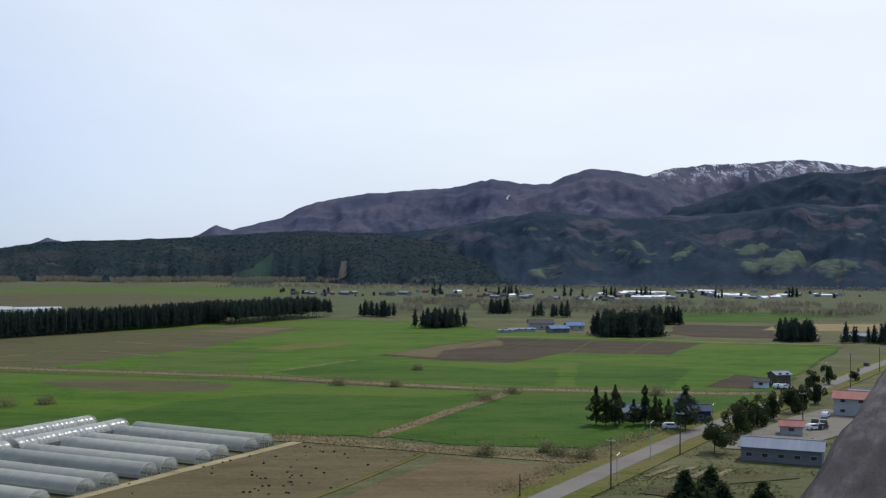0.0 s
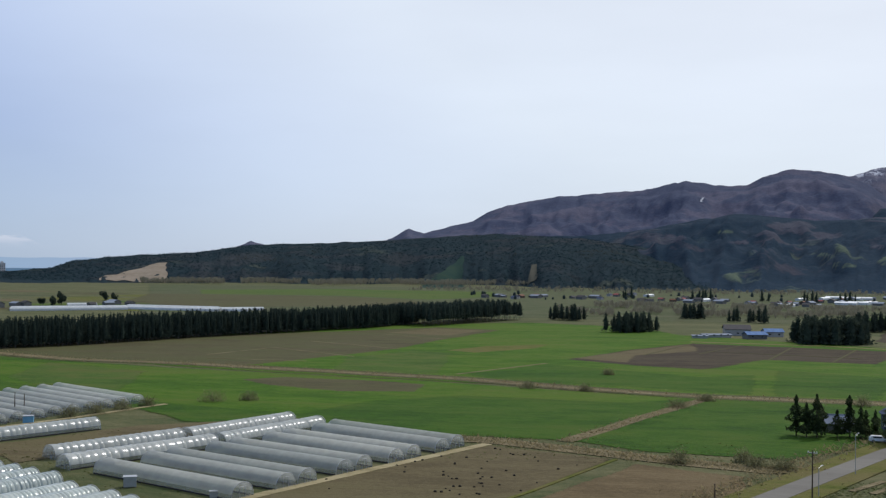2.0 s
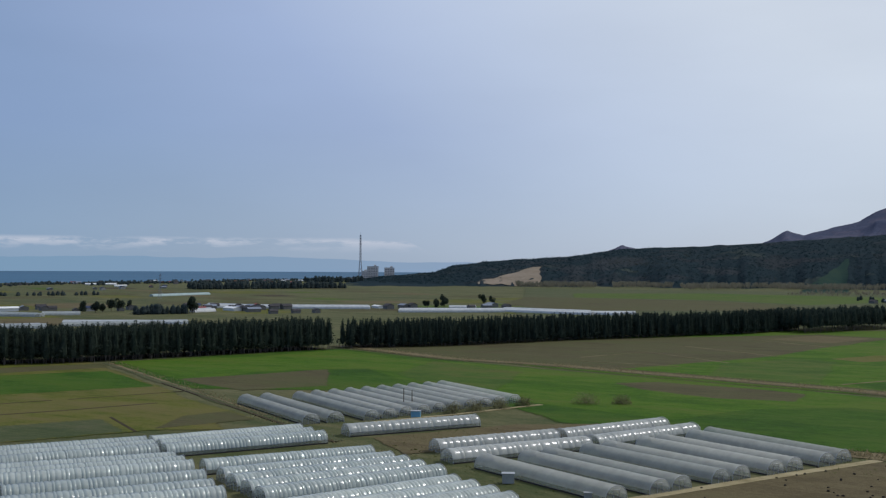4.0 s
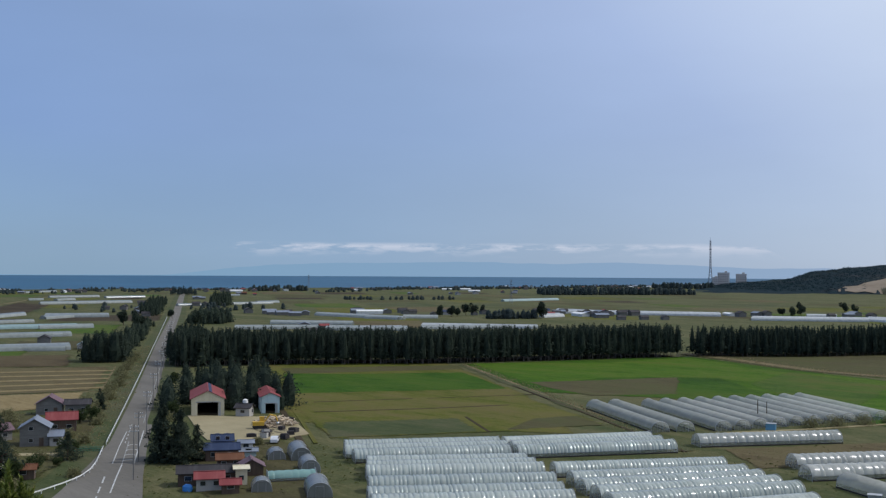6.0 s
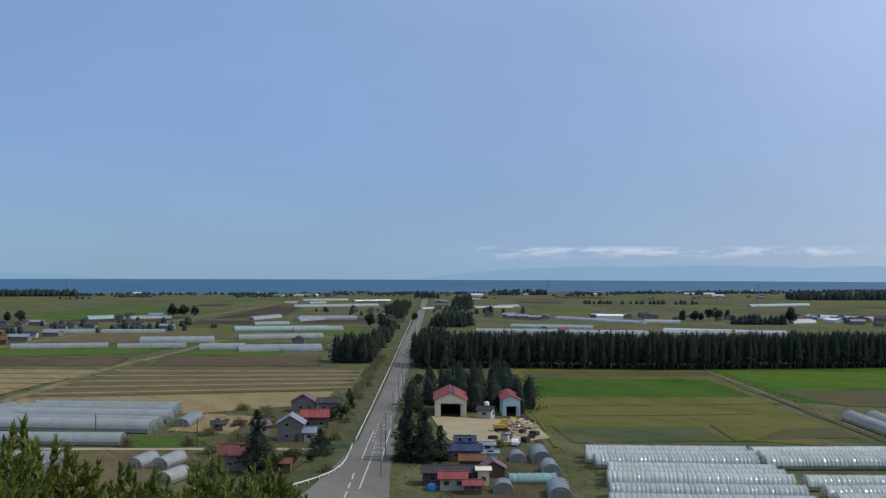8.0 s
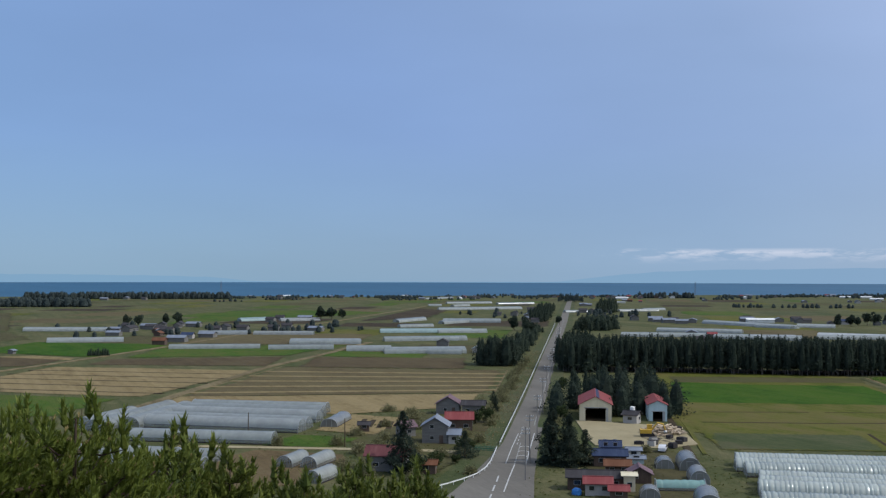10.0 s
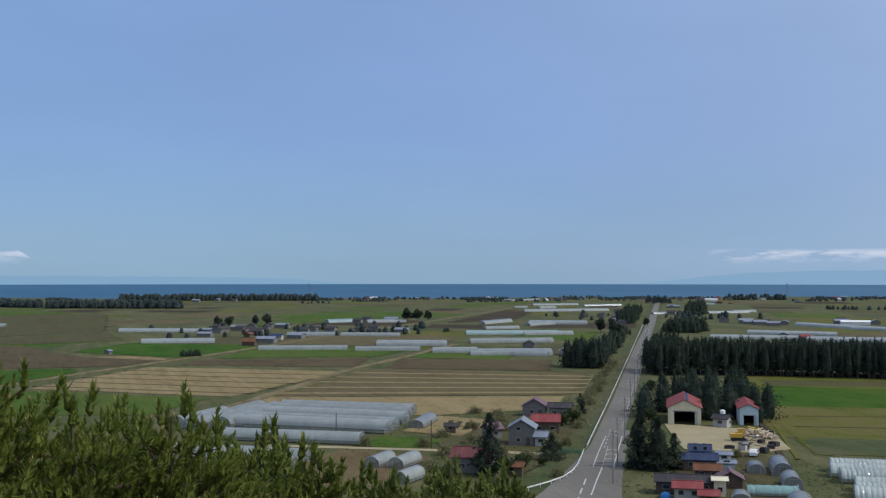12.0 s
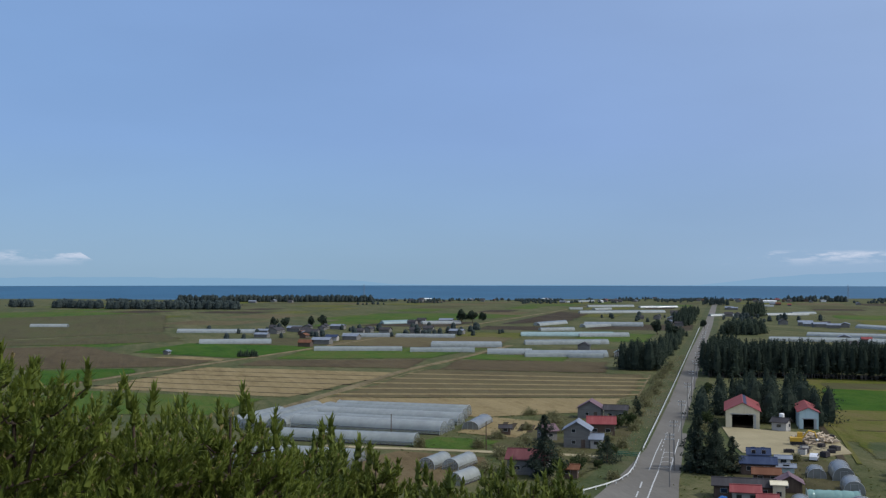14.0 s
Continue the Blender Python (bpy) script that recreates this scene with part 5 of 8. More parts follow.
def hill_trees(name, co, count, rows, level, seed, label):
    rng = np.random.default_rng(seed)
    out, tip = [], [cedar_crown(np.random.default_rng(5 + k), 1.0, 0.5, 12, 0.0, 0.45, 0.3) for k in range(4)]
    for _ in range(count):
        i, j = rng.integers(0, 460), int(rng.uniform(*rows))
        p = co[j, i] + (co[j + 1, i + 1] - co[j, i]) * rng.uniform(0, 1)
        if p[2] < 3 or noise.noise((p[0] * 0.003, p[1] * 0.003, 9)) + 0.35 * noise.noise((p[0] * 0.011, p[1] * 0.011, 3)) < level or in_clearing(p):
            continue
        k = rng.uniform(4.5, 8)
        a = rng.uniform(0, 6.28)
        m = np.array([[math.cos(a), -math.sin(a), 0], [math.sin(a), math.cos(a), 0], [0, 0, 1]]) * k
        m[2] *= 0.5
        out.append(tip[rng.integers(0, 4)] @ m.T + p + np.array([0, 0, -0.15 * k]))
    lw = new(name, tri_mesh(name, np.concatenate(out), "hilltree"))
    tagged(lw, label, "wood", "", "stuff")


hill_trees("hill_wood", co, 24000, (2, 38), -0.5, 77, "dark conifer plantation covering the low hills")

# paler stands in fresh leaf and bare brown stands among the dark conifers
def stands(ob, kind, spots, lift):
    """Uneven stands of other trees: a cover value on the slope, and crowns standing a little higher there."""
    me = ob.data
    c = np.empty(len(me.vertices) * 3, np.float32)
    me.vertices.foreach_get("co", c)
    c = c.reshape(-1, 3)
    az = np.degrees(np.arctan2(-c[:, 0], c[:, 1]))
    el = np.degrees(np.arctan2(c[:, 2] - EYE, np.hypot(c[:, 0], c[:, 1])))
    wob = np.array([noise.noise((p[0] * 0.006, p[1] * 0.006, 4.0)) + 0.7 * noise.noise((p[0] * 0.019, p[1] * 0.019, 7.0)) for p in c])
    cover = np.zeros(len(c), np.float32)
    for a, e, wide, high in spots:
        tilt = 0.5 * high / wide * math.copysign(1.0, math.sin(37 * a))
        d = ((az - a) / wide) ** 2 + ((el - e - tilt * (az - a)) / high) ** 2
        cover = np.maximum(cover, np.clip(1.0 - 0.75 * d + 1.3 * wob * (d < 3), 0, 1))
    me.attributes.new(kind, "FLOAT", "POINT").data.foreach_set("value", cover)
    c[:, 2] += lift * cover
    me.vertices.foreach_set("co", c.ravel())


stands(foot_range, "bare_stand", [(-0.96, 1.39, 1.36, 0.26), (-7.65, 1.77, 1.26, 0.38), (-8.91, 1.29, 1.1, 0.35), (-18.44, 2.13, 1.36, 0.52), (-20.72, 2.34, 0.97, 0.6), (-16.83, 1.42, 0.88, 0.22), (-11.71, 2.25, 0.92, 0.16), (-14.15, 0.99, 0.76, 0.15), (-13.09, 2.16, 0.76, 0.15), (-18.3, 0.69, 0.57, 0.18), (-11.71, 0.86, 0.46, 0.12), (-5.12, 1.07, 0.64, 0.08)], 3.0)
stands(foot_range, "fresh_stand", [(-4.08, 1.55, 0.8, 0.13), (-16.1, -0.27, 1.47, 0.34), (-19.73, -0.34, 0.99, 0.38), (-17.5, 0.1, 0.61, 0.43), (-12.1, 0.12, 0.43, 0.22), (-5.45, -0.56, 1.03, 0.32), (-10.01, 0.74, 0.4, 0.25), (-21.28, 0.62, 0.9, 0.3), (-20.44, 1.14, 0.84, 0.15), (-15.5, 0.56, 0.75, 0.28), (-9.15, 0.41, 0.47, 0.11), (-10.17, -0.1, 0.62, 0.12), (-12.63, 0.59, 0.37, 0.14)], 6.0)
stands(front, "bare_stand", [(20.0, 0.1, 1.6, 0.3), (15.0, -0.3, 1.1, 0.25), (22.6, -0.2, 1.2, 0.25), (18.0, -0.75, 2.4, 0.16), (12.2, -0.6, 1.0, 0.25)], 0.0)

# near trees in the plain
for i, (x, y, h, r) in enumerate([(37.5, 269, 9.6, 1.5), (39.6, 267.5, 8.2, 1.3), (41.8, 266.8, 10.2, 1.7), (43.2, 270, 7.8, 1.4), (46.5, 268, 6.6, 1.2), (49.6, 270, 9.8, 1.5), (51.6, 267.4, 7.6, 1.3), (53.2, 270, 6.4, 1.1), (55, 268.4, 6.8, 1.2), (57.6, 261.5, 10.8, 2.9)]):
    tree("conifer", "cedar", x, y, h, r, 200 + i, "tall dark conifer in a row before a blue house", "tree", "conifer row", n=1900, base=0.16, size=0.046)
for i, (x, y, h, r) in enumerate([(57, 231, 6.5, 3.4), (68, 254, 6.5, 3.2), (72, 261, 7, 3.2), (77, 270, 6.5, 3), (84, 280, 6.5, 2.8), (93, 293, 7.5, 3.2), (98, 300, 6, 2.4), (105, 311, 7.5, 2.6), (118, 352, 5, 2), (126, 360, 6, 2.2), (139, 372, 4, 1.6)]):
    tree("pine", "pine", x, y, h * 1.1, r * 1.1, 220 + i, "dark spreading pine along the farm road", "tree", "pines along the farm road", n=4200, base=0.0, leaf="cedar", size=0.036)
for i, (x, y, h, r) in enumerate([(-203.5, 112.6, 12, 2.2), (-202.5, 116.0, 10.6, 2.0), (-206, 117.4, 9.4, 2.0), (-207, 113.6, 10.6, 1.9), (-200.4, 118.6, 7.5, 1.7), (-199.6, 114.4, 8.0, 1.8), (-206, 80, 12.5, 2.5), (-218, 99, 6, 2.2), (*rp(78, -11), 4.2, 1.3), (*rp(60, -9), 4.5, 1.0)]):
    tree("conifer", "cedar", x, y, h, r, 240 + i, "dark bushy conifer beside a farmhouse", "tree", n=4200, base=0.0, size=0.036, leaf="wood_far")
for i, (x, y, h, r) in enumerate([(-203, 82, 4.5, 1.9), (-268, 128, 4.5, 2.2), (-223.5, 101.5, 4.2, 2.4), (-208.1, 87.6, 3.6, 2.2), (-184, 108, 3.0, 1.6), (-266, 124, 3.6, 1.6), (-212, 94, 2.2, 1.2), (*rp(80, 9), 4.5, 1.8), (*rp(120, 9), 5, 2), (-266, 150, 4, 2)]):
    tree("garden_tree", "pine", x, y, h, r, 260 + i, "rounded dark garden tree", "tree", n=2200, base=0.08, leaf="cedar", size=0.055)
for i, (x, y, h, r) in enumerate([(-33, 350, 4, 3), (-15, 348, 3.6, 2.6), (12, 314, 3.6, 3.4), (21, 331, 3.4, 3), (64, 329, 5, 3), (-9, 400, 3.5, 2.4), (-117, 296, 5, 4), (-108, 301, 4, 3), (9, 227, 4.5, 2.4), (22, 231, 4, 2.2), (29, 224, 4, 3), (24, 226, 3.6, 2.6), (-140, 259, 4.4, 2.8), (-137, 266, 4.6, 3.0), (-133.5, 274, 4.4, 3.0), (-130.5, 283, 4.0, 2.4),
                                   (-250, 66, 4, 1.6), (-262, 46, 4, 1.8), (-236, 86, 4, 2), (-246, 79, 3.4, 1.8), (-230, 92, 3.4, 1.8), (-222, 95, 3, 1.6), (-247, 91, 3.6, 2), (-236, 111, 3.6, 1.8), (-263, 107, 4, 2), (-270, 100, 3, 1.6), (-200, 92, 3, 1.7), (-258, 88, 3.4, 1.8), (-186, 124, 3, 1.5), (-209, 139, 2.8, 1.5), (*rp(62, -9.5), 4.6, 2.4), (*rp(84, -8.5), 4.4, 2.2), (*rp(96, -10), 5, 2.6), (*rp(134, -9), 4.6, 2.4), (*rp(180, -9), 4.4, 2.2), (*rp(110, -10), 5, 2.4), (*rp(70, -14), 5, 2.4), (*rp(160, -10), 5.5, 2.4), (*rp(200, -9), 5, 2.4), (-262, 118, 4, 2.2), (-216, 86, 4.5, 2.2), (-228, 88, 3.2, 2.0), (-233, 80, 3.6, 2.2), (-243, 94, 3.0, 2.0), (-253, 106, 3.6, 2.2), (-247, 112, 3.4, 2.0), (-270, 120, 3.8, 2.4), (-276, 126, 3.6, 2.2), (-280, 112, 3.4, 2.4), (-292, 116, 3.2, 2.2), (-300, 112, 3.0, 2.2), (-206, 72, 4.4, 2.4), (-214, 70, 4.0, 2.2), (-198, 79, 3.2, 1.8),
                                   (*rp(30, -8), 3.2, 1.8), (*rp(44, -9), 4.2, 2.4), (*rp(52, -12), 4.4, 2.6), (*rp(120, -8), 4.0, 2.2), (*rp(146, -8), 4.2, 2.4), (*rp(214, -8), 4.4, 2.4), (*rp(236, -8), 4.6, 2.4), (*rp(20, 8), 3.6, 2.0), (*rp(34, 9), 4.0, 2.2), (*rp(100, 8), 3.6, 2.0)]):
    bush(x, y, h * 0.85, r * 1.35, 300 + i, "leafless brownish bush with fine twigs")

# dry reed along ditches and verges
rng = np.random.default_rng(9)
def reeds(line, width, count, height, seed):
    r = random.Random(seed)
    lens = [(Vector(b) - Vector(a)).length for a, b in zip(line, line[1:])]
    c = []
    for _ in range(count):
        k = r.choices(range(len(lens)), lens)[0]
        p = Vector(line[k]).lerp(Vector(line[k + 1]), r.random())
        c.append((p.x + r.gauss(0, width), p.y + r.gauss(0, width), 0.15))
    c = np.array(c)
    t = sprays(rng, c, height * rng.uniform(0.4, 1.2, (count, 1)), -1.1, 0.4)
    return t
tuft = np.concatenate([reeds(CANAL, 3.4, 5000, 0.32, 1), reeds([(-15.5, 247.7), (14.3, 319.8), (24.0, 341.2)], 1.2, 900, 0.35, 2), reeds([(-60, 246), (-33, 246), (0, 232), (26, 222), (34, 226)], 2.2, 2400, 0.38, 3),
                       reeds([(-327.6, 319.7), (-233.2, 264.2), (-140, 203)], 1.6, 1500, 0.3, 4), reeds([(10, 190), (28, 224), (60, 275)], 2.0, 1600, 0.4, 5), reeds([(-226, 106), (-320, 162), (-500, 268)], 2.0, 2600, 0.3, 7)])
r = random.Random(31)
rough = []
for x0, x1, y0, y1, n in [(22, 60, 188, 214, 2600), (50, 100, 205, 262, 2600), (-300, -215, 60, 130, 3200), (-235, -165, 60, 104, 2600), (-215, -160, 108, 150, 1800), (-130, -60, 160, 240, 1800), (-40, 24, 222, 256, 900)]:
    rough += [(r.uniform(x0, x1), r.uniform(y0, y1), 0.1) for _ in range(n)]
def clear_of(p, line, gap):
    q = Vector(p[:2])
    for a, b in zip(line, line[1:]):
        a, b = Vector(a), Vector(b)
        t = max(0.0, min(1.0, (q - a).dot(b - a) / (b - a).length_squared))
        if (q - a.lerp(b, t)).length < gap:
            return False
    return True


rough = [p for p in rough if clear_of(p, ROAD2, 5.5) and clear_of(p, ROAD1, 4.5)]
gt = new("rough_grass", tri_mesh("rough_grass", sprays(rng, np.array(rough), rng.uniform(0.2, 0.5, (len(rough), 1)), -0.3, 0.15), "grasstuft"))
tagged(gt, "rough green and dry grass on waste ground", "grass", "", "stuff")
rd = new("reeds", tri_mesh("reeds", tuft, "reedtuft"))
tagged(rd, "dry tan reeds and dead grass along the ditches", "reeds", "", "stuff")

# ---- greenhouses ----
COVER = {}


def greenhouse(x1, y1, x2, y2, film="film", width=5.2, height=2.8, label="long arched greenhouse under milky plastic film", group="greenhouses", far=False):
    """An arched tunnel of film over hoops, bulging a little between them, with framed end walls."""
    length = round(math.hypot(x2 - x1, y2 - y1))
    a = math.degrees(math.atan2(y2 - y1, x2 - x1))
    key = (length, film, width, height, far)
    ob = thing("greenhouse", (x1 + x2) / 2, (y1 + y2) / 2, 0.05, a, label, "greenhouse", group)
    if key not in COVER:
        n_arch = 8 if far else 14
        bays = max(2, round(length / (6.0 if far else 0.85 if film == "film_new" else 1.6)))
        sub = 1 if far else 4
        prof = []
        for i in range(n_arch + 1):
            t = math.pi * i / n_arch
            prof.append((-math.cos(t) * width / 2, max(0.0, math.sin(t)) ** 0.72 * height))
        cov = Shape()
        r = random.Random(length)
        m = n_arch + 1
        crisp = film in ("film_new", "film_teal", "film_gloss") and not far
        slack = 0.006 if crisp else 0.003
        pts = []
        for j in range(bays * sub + 1):
            if j % sub == 0:
                slip = r.uniform(-0.3, 0.3) if crisp and 0 < j < bays * sub else 0.0
                deep = r.uniform(0.03, 0.075) if crisp else r.uniform(0.006, 0.016)
            k = 1 - deep * (1 - abs(math.sin(math.pi * j / sub)) ** (0.9 if crisp else 0.55)) if sub > 1 else 1.0
            for y, z in prof:
                w = k * (1 + r.uniform(-slack, slack))
                pts.append((-length / 2 + length * (j + slip * (sub - j % sub)) / (bays * sub), y * w, z * w))
        cov.add(pts, [(j * m + i, j * m + i + 1, (j + 1) * m + i + 1, (j + 1) * m + i) for j in range(bays * sub) for i in range(n_arch)])
        ends = Shape()
        ends.add([(0, y * 0.99, z * 0.99) for y, z in prof], [tuple(range(n_arch + 1))])
        skin = cov.mesh("cover", film, True)
        if not far and film != "film_old":
            skin.materials.append(MAT["film_clear"])     # lowest strip along each side in clear film
            for q in skin.polygons:
                q.material_index = 1 if q.index % n_arch in (0, n_arch - 1) else 0
        if crisp:
            for e in skin.edges:
                p, q = e.vertices
                e.use_edge_sharp = p // m == q // m and (p // m) % sub == 0
        meshes = [skin, ends.mesh("end_wall", "film_clear" if film != "film_old" else film)]
        if not far:
            hoop = Shape()
            hoop.sweep([(0, ya * 1.01, za * 1.01) for ya, za in prof], 0.05, 4)
            frame_ = Shape()
            frame_.sweep([(0, -0.7, 0), (0, -0.7, 2.0), (0, 0.7, 2.0), (0, 0.7, 0)], 0.05, 4)
            rail_ = Shape()
            rail_.box(0, 0, 0.12, length, 0.1, 0.24)
            meshes += [hoop.mesh("hoop", "steel"), frame_.mesh("door_frame", "steel"), rail_.mesh("base_rail", "plank")]
        COVER[key] = meshes
    ms = COVER[key]
    part("cover", ms[0], film, ob)
    for sx in (-1, 1):
        e = part("end_wall", ms[1], film, ob)
        e.matrix_basis = pose(sx * length / 2, 0, 0)
        if not far:
            part("hoop", ms[2], "steel", ob).matrix_basis = pose(sx * length / 2, 0, 0)
            part("door_frame", ms[3], "steel", ob).matrix_basis = pose(sx * (length / 2 + 0.05), 0, 0)
    if not far:
        for sy in (-1, 1):
            part("base_rail", ms[4], "plank", ob).matrix_basis = pose(0, sy * width / 2, 0)
    return ob


def block(n, first, last, film, group, width=5.2, height=2.8, label="long arched greenhouse under milky plastic film", far=False):
    """A row of n greenhouses, evenly set from the first one's ends to the last one's."""
    for i in range(n):
        k = i / max(1, n - 1)
        greenhouse(*[a + (b - a) * k for a, b in zip(first, last)], film, width, height, label, group, far)


G_A = "greenhouses beside the harrowed field"
for row in [(-69.1, 251.8, -37.6, 235.4), (-71.7, 246.5, -39.5, 229.6), (-75.6, 236.4, -44.0, 220.8), (-78.2, 231.2, -46.4, 215.6), (-82.6, 221.8, -50.9, 206.8), (-85.2, 216.4, -53.2, 201.4), (-89.9, 207.3, -57.7, 191.6), (-92.5, 202.3, -60.0, 186.6), (-97.6, 193.6, -64.6, 177.2)]:
    greenhouse(*row, "film", 5.0, 2.7, "long arched greenhouse under bluish milky film", G_A)
for row in [(-97.4, 231.6, -83.5, 261.0), (-88.0, 226.2, -74.5, 256.4), (-114.8, 203.6, -98.6, 230.6), (-106.6, 194.8, -88.9, 224.6)]:
    greenhouse(*row, "film_gloss", 5.0, 2.8, "long arched greenhouse under shiny new film", G_A)
block(2, (-200.5, 246.9, -160.5, 223.2), (-197.0, 252.1, -157.2, 228.9), "film", "greenhouses by the ditch", 4.8, 2.6)
block(10, (-191.5, 260.2, -151.6, 236.9), (-170.5, 307.7, -135.0, 286.1), "film", "greenhouses by the ditch", 4.4, 2.6, "long arched greenhouse under bluish milky film")
greenhouse(-143.3, 212.3, -124.7, 242.5, "film_gloss", 5.0, 2.8, "single arched greenhouse under shiny film", "greenhouses by the ditch")
G_E = "shiny greenhouses near the farm"
for row in [(-169.2, 177.2, -152.7, 207.6), (-164.6, 174.2, -147.4, 205.0), (-160.0, 171.2, -142.4, 202.4), (-188.8, 147.6, -170.2, 176.6), (-183.8, 144.2, -165.6, 173.6), (-178.4, 141.8, -161.3, 170.6), (-169.9, 138.7, -151.3, 164.7), (-165.8, 135.4, -146.8, 162.2), (-162.2, 132.4, -142.6, 159.8), (-153.2, 125.6, -134.1, 153.4),
            (-141.0, 161.3, -122.4, 190.9), (-132.4, 156.6, -115.2, 186.6)]:
    greenhouse(*row, "film_new", 4.8, 2.7, "long arched greenhouse under shiny ribbed film", G_E)
for row in [(-126.6, 152.2, -110.2, 184.6), (-121.0, 149.2, -105.2, 182.0), (-115.4, 146.2, -100.0, 179.6), (-106.8, 140.2, -92.8, 172.0), (-101.6, 137.6, -87.8, 169.6), (-96.4, 135.0, -82.8, 167.0), (-146.0, 119.6, -127.0, 147.4), (-140.6, 116.0, -121.6, 143.8), (-91.0, 133.0, -78.0, 164.0)]:
    greenhouse(*row, "film_new", 4.8, 2.7, "long arched greenhouse under shiny ribbed film", G_E)
G_H = "greenhouses by the garden lane"
for row in [(-323.9, 60.8, -301.7, 94.1), (-317.6, 55.5, -294.6, 90.6), (-311.8, 51.5, -285.6, 86.9), (-300.0, 46.2, -274.4, 80.6), (-294.6, 43.6, -269.7, 77.5)]:
    greenhouse(*row, "film_pale" if row[0] == -323.9 else "film_grey", 6.0, 3.2, "wide arched greenhouse under white film" if row[0] == -323.9 else "wide arched greenhouse under grey-blue film", G_H)
greenhouse(-273.9, 34.9, -253.9, 66.4, "film_pale", 5.4, 2.8, "arched greenhouse under dull whitish film", G_H)
for row in [(-326.0, 53.8, -290.5, 30.2), (-321.8, 58.0, -292.0, 38.2), (-314.8, 41.7, -296.0, 27.5)]:
    greenhouse(*row, "film_grey", 6.0, 3.0, "wide arched greenhouse with open ends", G_H)
greenhouse(-252.5, 19.6, -232.4, 48.2, "film_grey", 6.0, 3.0, "arched greenhouse half hidden by pines", G_H)
greenhouse(-240.5, 17.0, -222.4, 43.9, "film_grey", 6.0, 3.0, "arched greenhouse half hidden by pines", G_H)
greenhouse(-274.5, 86.0, -288.5, 94.6, "film_old", 4.4, 2.2, "short arched greenhouse beside a vegetable plot", G_H)
for row in [(-221.6, 60.0, -228.2, 65.4), (-218.9, 64.4, -226.3, 70.6), (-203.0, 60.2, -209.0, 66.0)]:
    greenhouse(*row, "film_pale", 3.7, 2.4, "short round-topped storage tunnel under white film", "storage tunnels")
for x1, y1, x2, y2, w, h in [(-185.8, 134.4, -194.6, 139.5, 4.2, 2.7), (-173.8, 127.9, -180.0, 131.6, 3.8, 2.5), (-190.0, 131.2, -194.0, 133.5, 3.6, 2.0), (-161.6, 120.2, -154.4, 115.6, 4.4, 2.6), (-164.4, 110.4, -168.0, 112.6, 3.6, 2.2)]:
    greenhouse(x1, y1, x2, y2, "film_old", w, h, "short grey round-topped storage tunnel", "storage tunnels")
greenhouse(-172.6, 117.3, -168.8, 125.0, "film_teal", 3.0, 1.9, "small shiny greenhouse with turquoise film", "storage tunnels")

FAR = "far greenhouses"


def far_block(film, rows):
    """Blocks of far tunnels: count, then the ends of the front one; the others stand behind it."""
    for n, x1, y1, x2, y2 in rows:
        back = Vector(((x1 + x2) / 2, (y1 + y2) / 2)).normalized() * 7.0 * (n - 1)
        block(n, (x1, y1, x2, y2), (x1 + back.x, y1 + back.y, x2 + back.x, y2 + back.y), film, FAR, 6.2, 2.4, "far white greenhouse tunnel on the plain" if film in ("film_pale", "film_glint") else "far dull greenhouse tunnel on the plain", True)


far_block("film_pale", [(1, -588, 97, -575, 142), (1, -566, 144, -556, 177), (3, -603, 166, -588, 203), (3, -515, 190, -504, 229), (2, -608, 224, -600, 273), (1, -756, 290, -757, 317), (3, -833, 317, -867, 355), (3, -796, 341, -817, 377), (2, -801, 35, -776, 97), (1, -920, -72, -912, -44), (1, -1232, 511, -1228, 526), (1, -1204, 530, -1219, 558), (2, -1548, 635, -1606, 706)])
far_block("film_pale", [(4, -823, 354, -802, 396), (4, -1099, 467, -1095, 566), (3, -1314, 570, -1315, 635), (3, -1265, 619, -1270, 674), (1, -605, 257, -599, 268), (2, -507, 210, -499, 225), (2, -982, 557, -983, 595), (2, -988, 625, -986, 672), (2, -1008, 668, -1014, 699), (2, -601, 382, -568, 433), (3, -559, 422, -521, 458), (2, -643, 438, -599, 476), (2, -531, 478, -490, 544)])
far_block("film_glint", [(2, -595, 666, -594, 690), (3, -648, 739, -618, 774), (3, -669, 771, -611, 767), (5, -602, 759, -518, 806), (2, -611, 684, -606, 700), (5, -464, 764, -394, 815), (6, -399, 824, -315, 811), (2, -318, 820, -293, 815), (2, -468, 857, -449, 871), (2, -548, 439, -533, 463), (2, -550, 496, -488, 538), (2, -333, 818, -291, 842)])
far_block("film_grey", [(2, -539, 178, -532, 200), (2, -713, 136, -705, 166), (1, -704, 170, -687, 205), (2, -888, 236, -890, 270), (2, -665, 41, -659, 83), (2, -678, 288, -670, 320), (2, -1284, 782, -1270, 814), (3, -731, 543, -634, 549), (2, -653, 569, -634, 588), (2, -665, 541, -634, 553), (1, -661, 576, -639, 592)])
far_block("film_aqua", [(2, -695, 253, -678, 313), (3, -897, 204, -911, 236), (3, -904, 943, -905, 1042)])


# ---- houses and barns ----
def gable_walls(w, d, h, rh):
    """Walls of a gabled house, ridge along x, open below."""
    sh = Shape()
    x, y = w / 2, d / 2
    sh.add([(-x, -y, 0), (x, -y, 0), (x, y, 0), (-x, y, 0), (-x, -y, h), (x, -y, h), (x, y, h), (-x, y, h), (-x, 0, h + rh), (x, 0, h + rh)],
           [(0, 1, 5, 4), (2, 3, 7, 6), (1, 2, 6, 9, 5), (3, 0, 4, 8, 7)])
    return sh


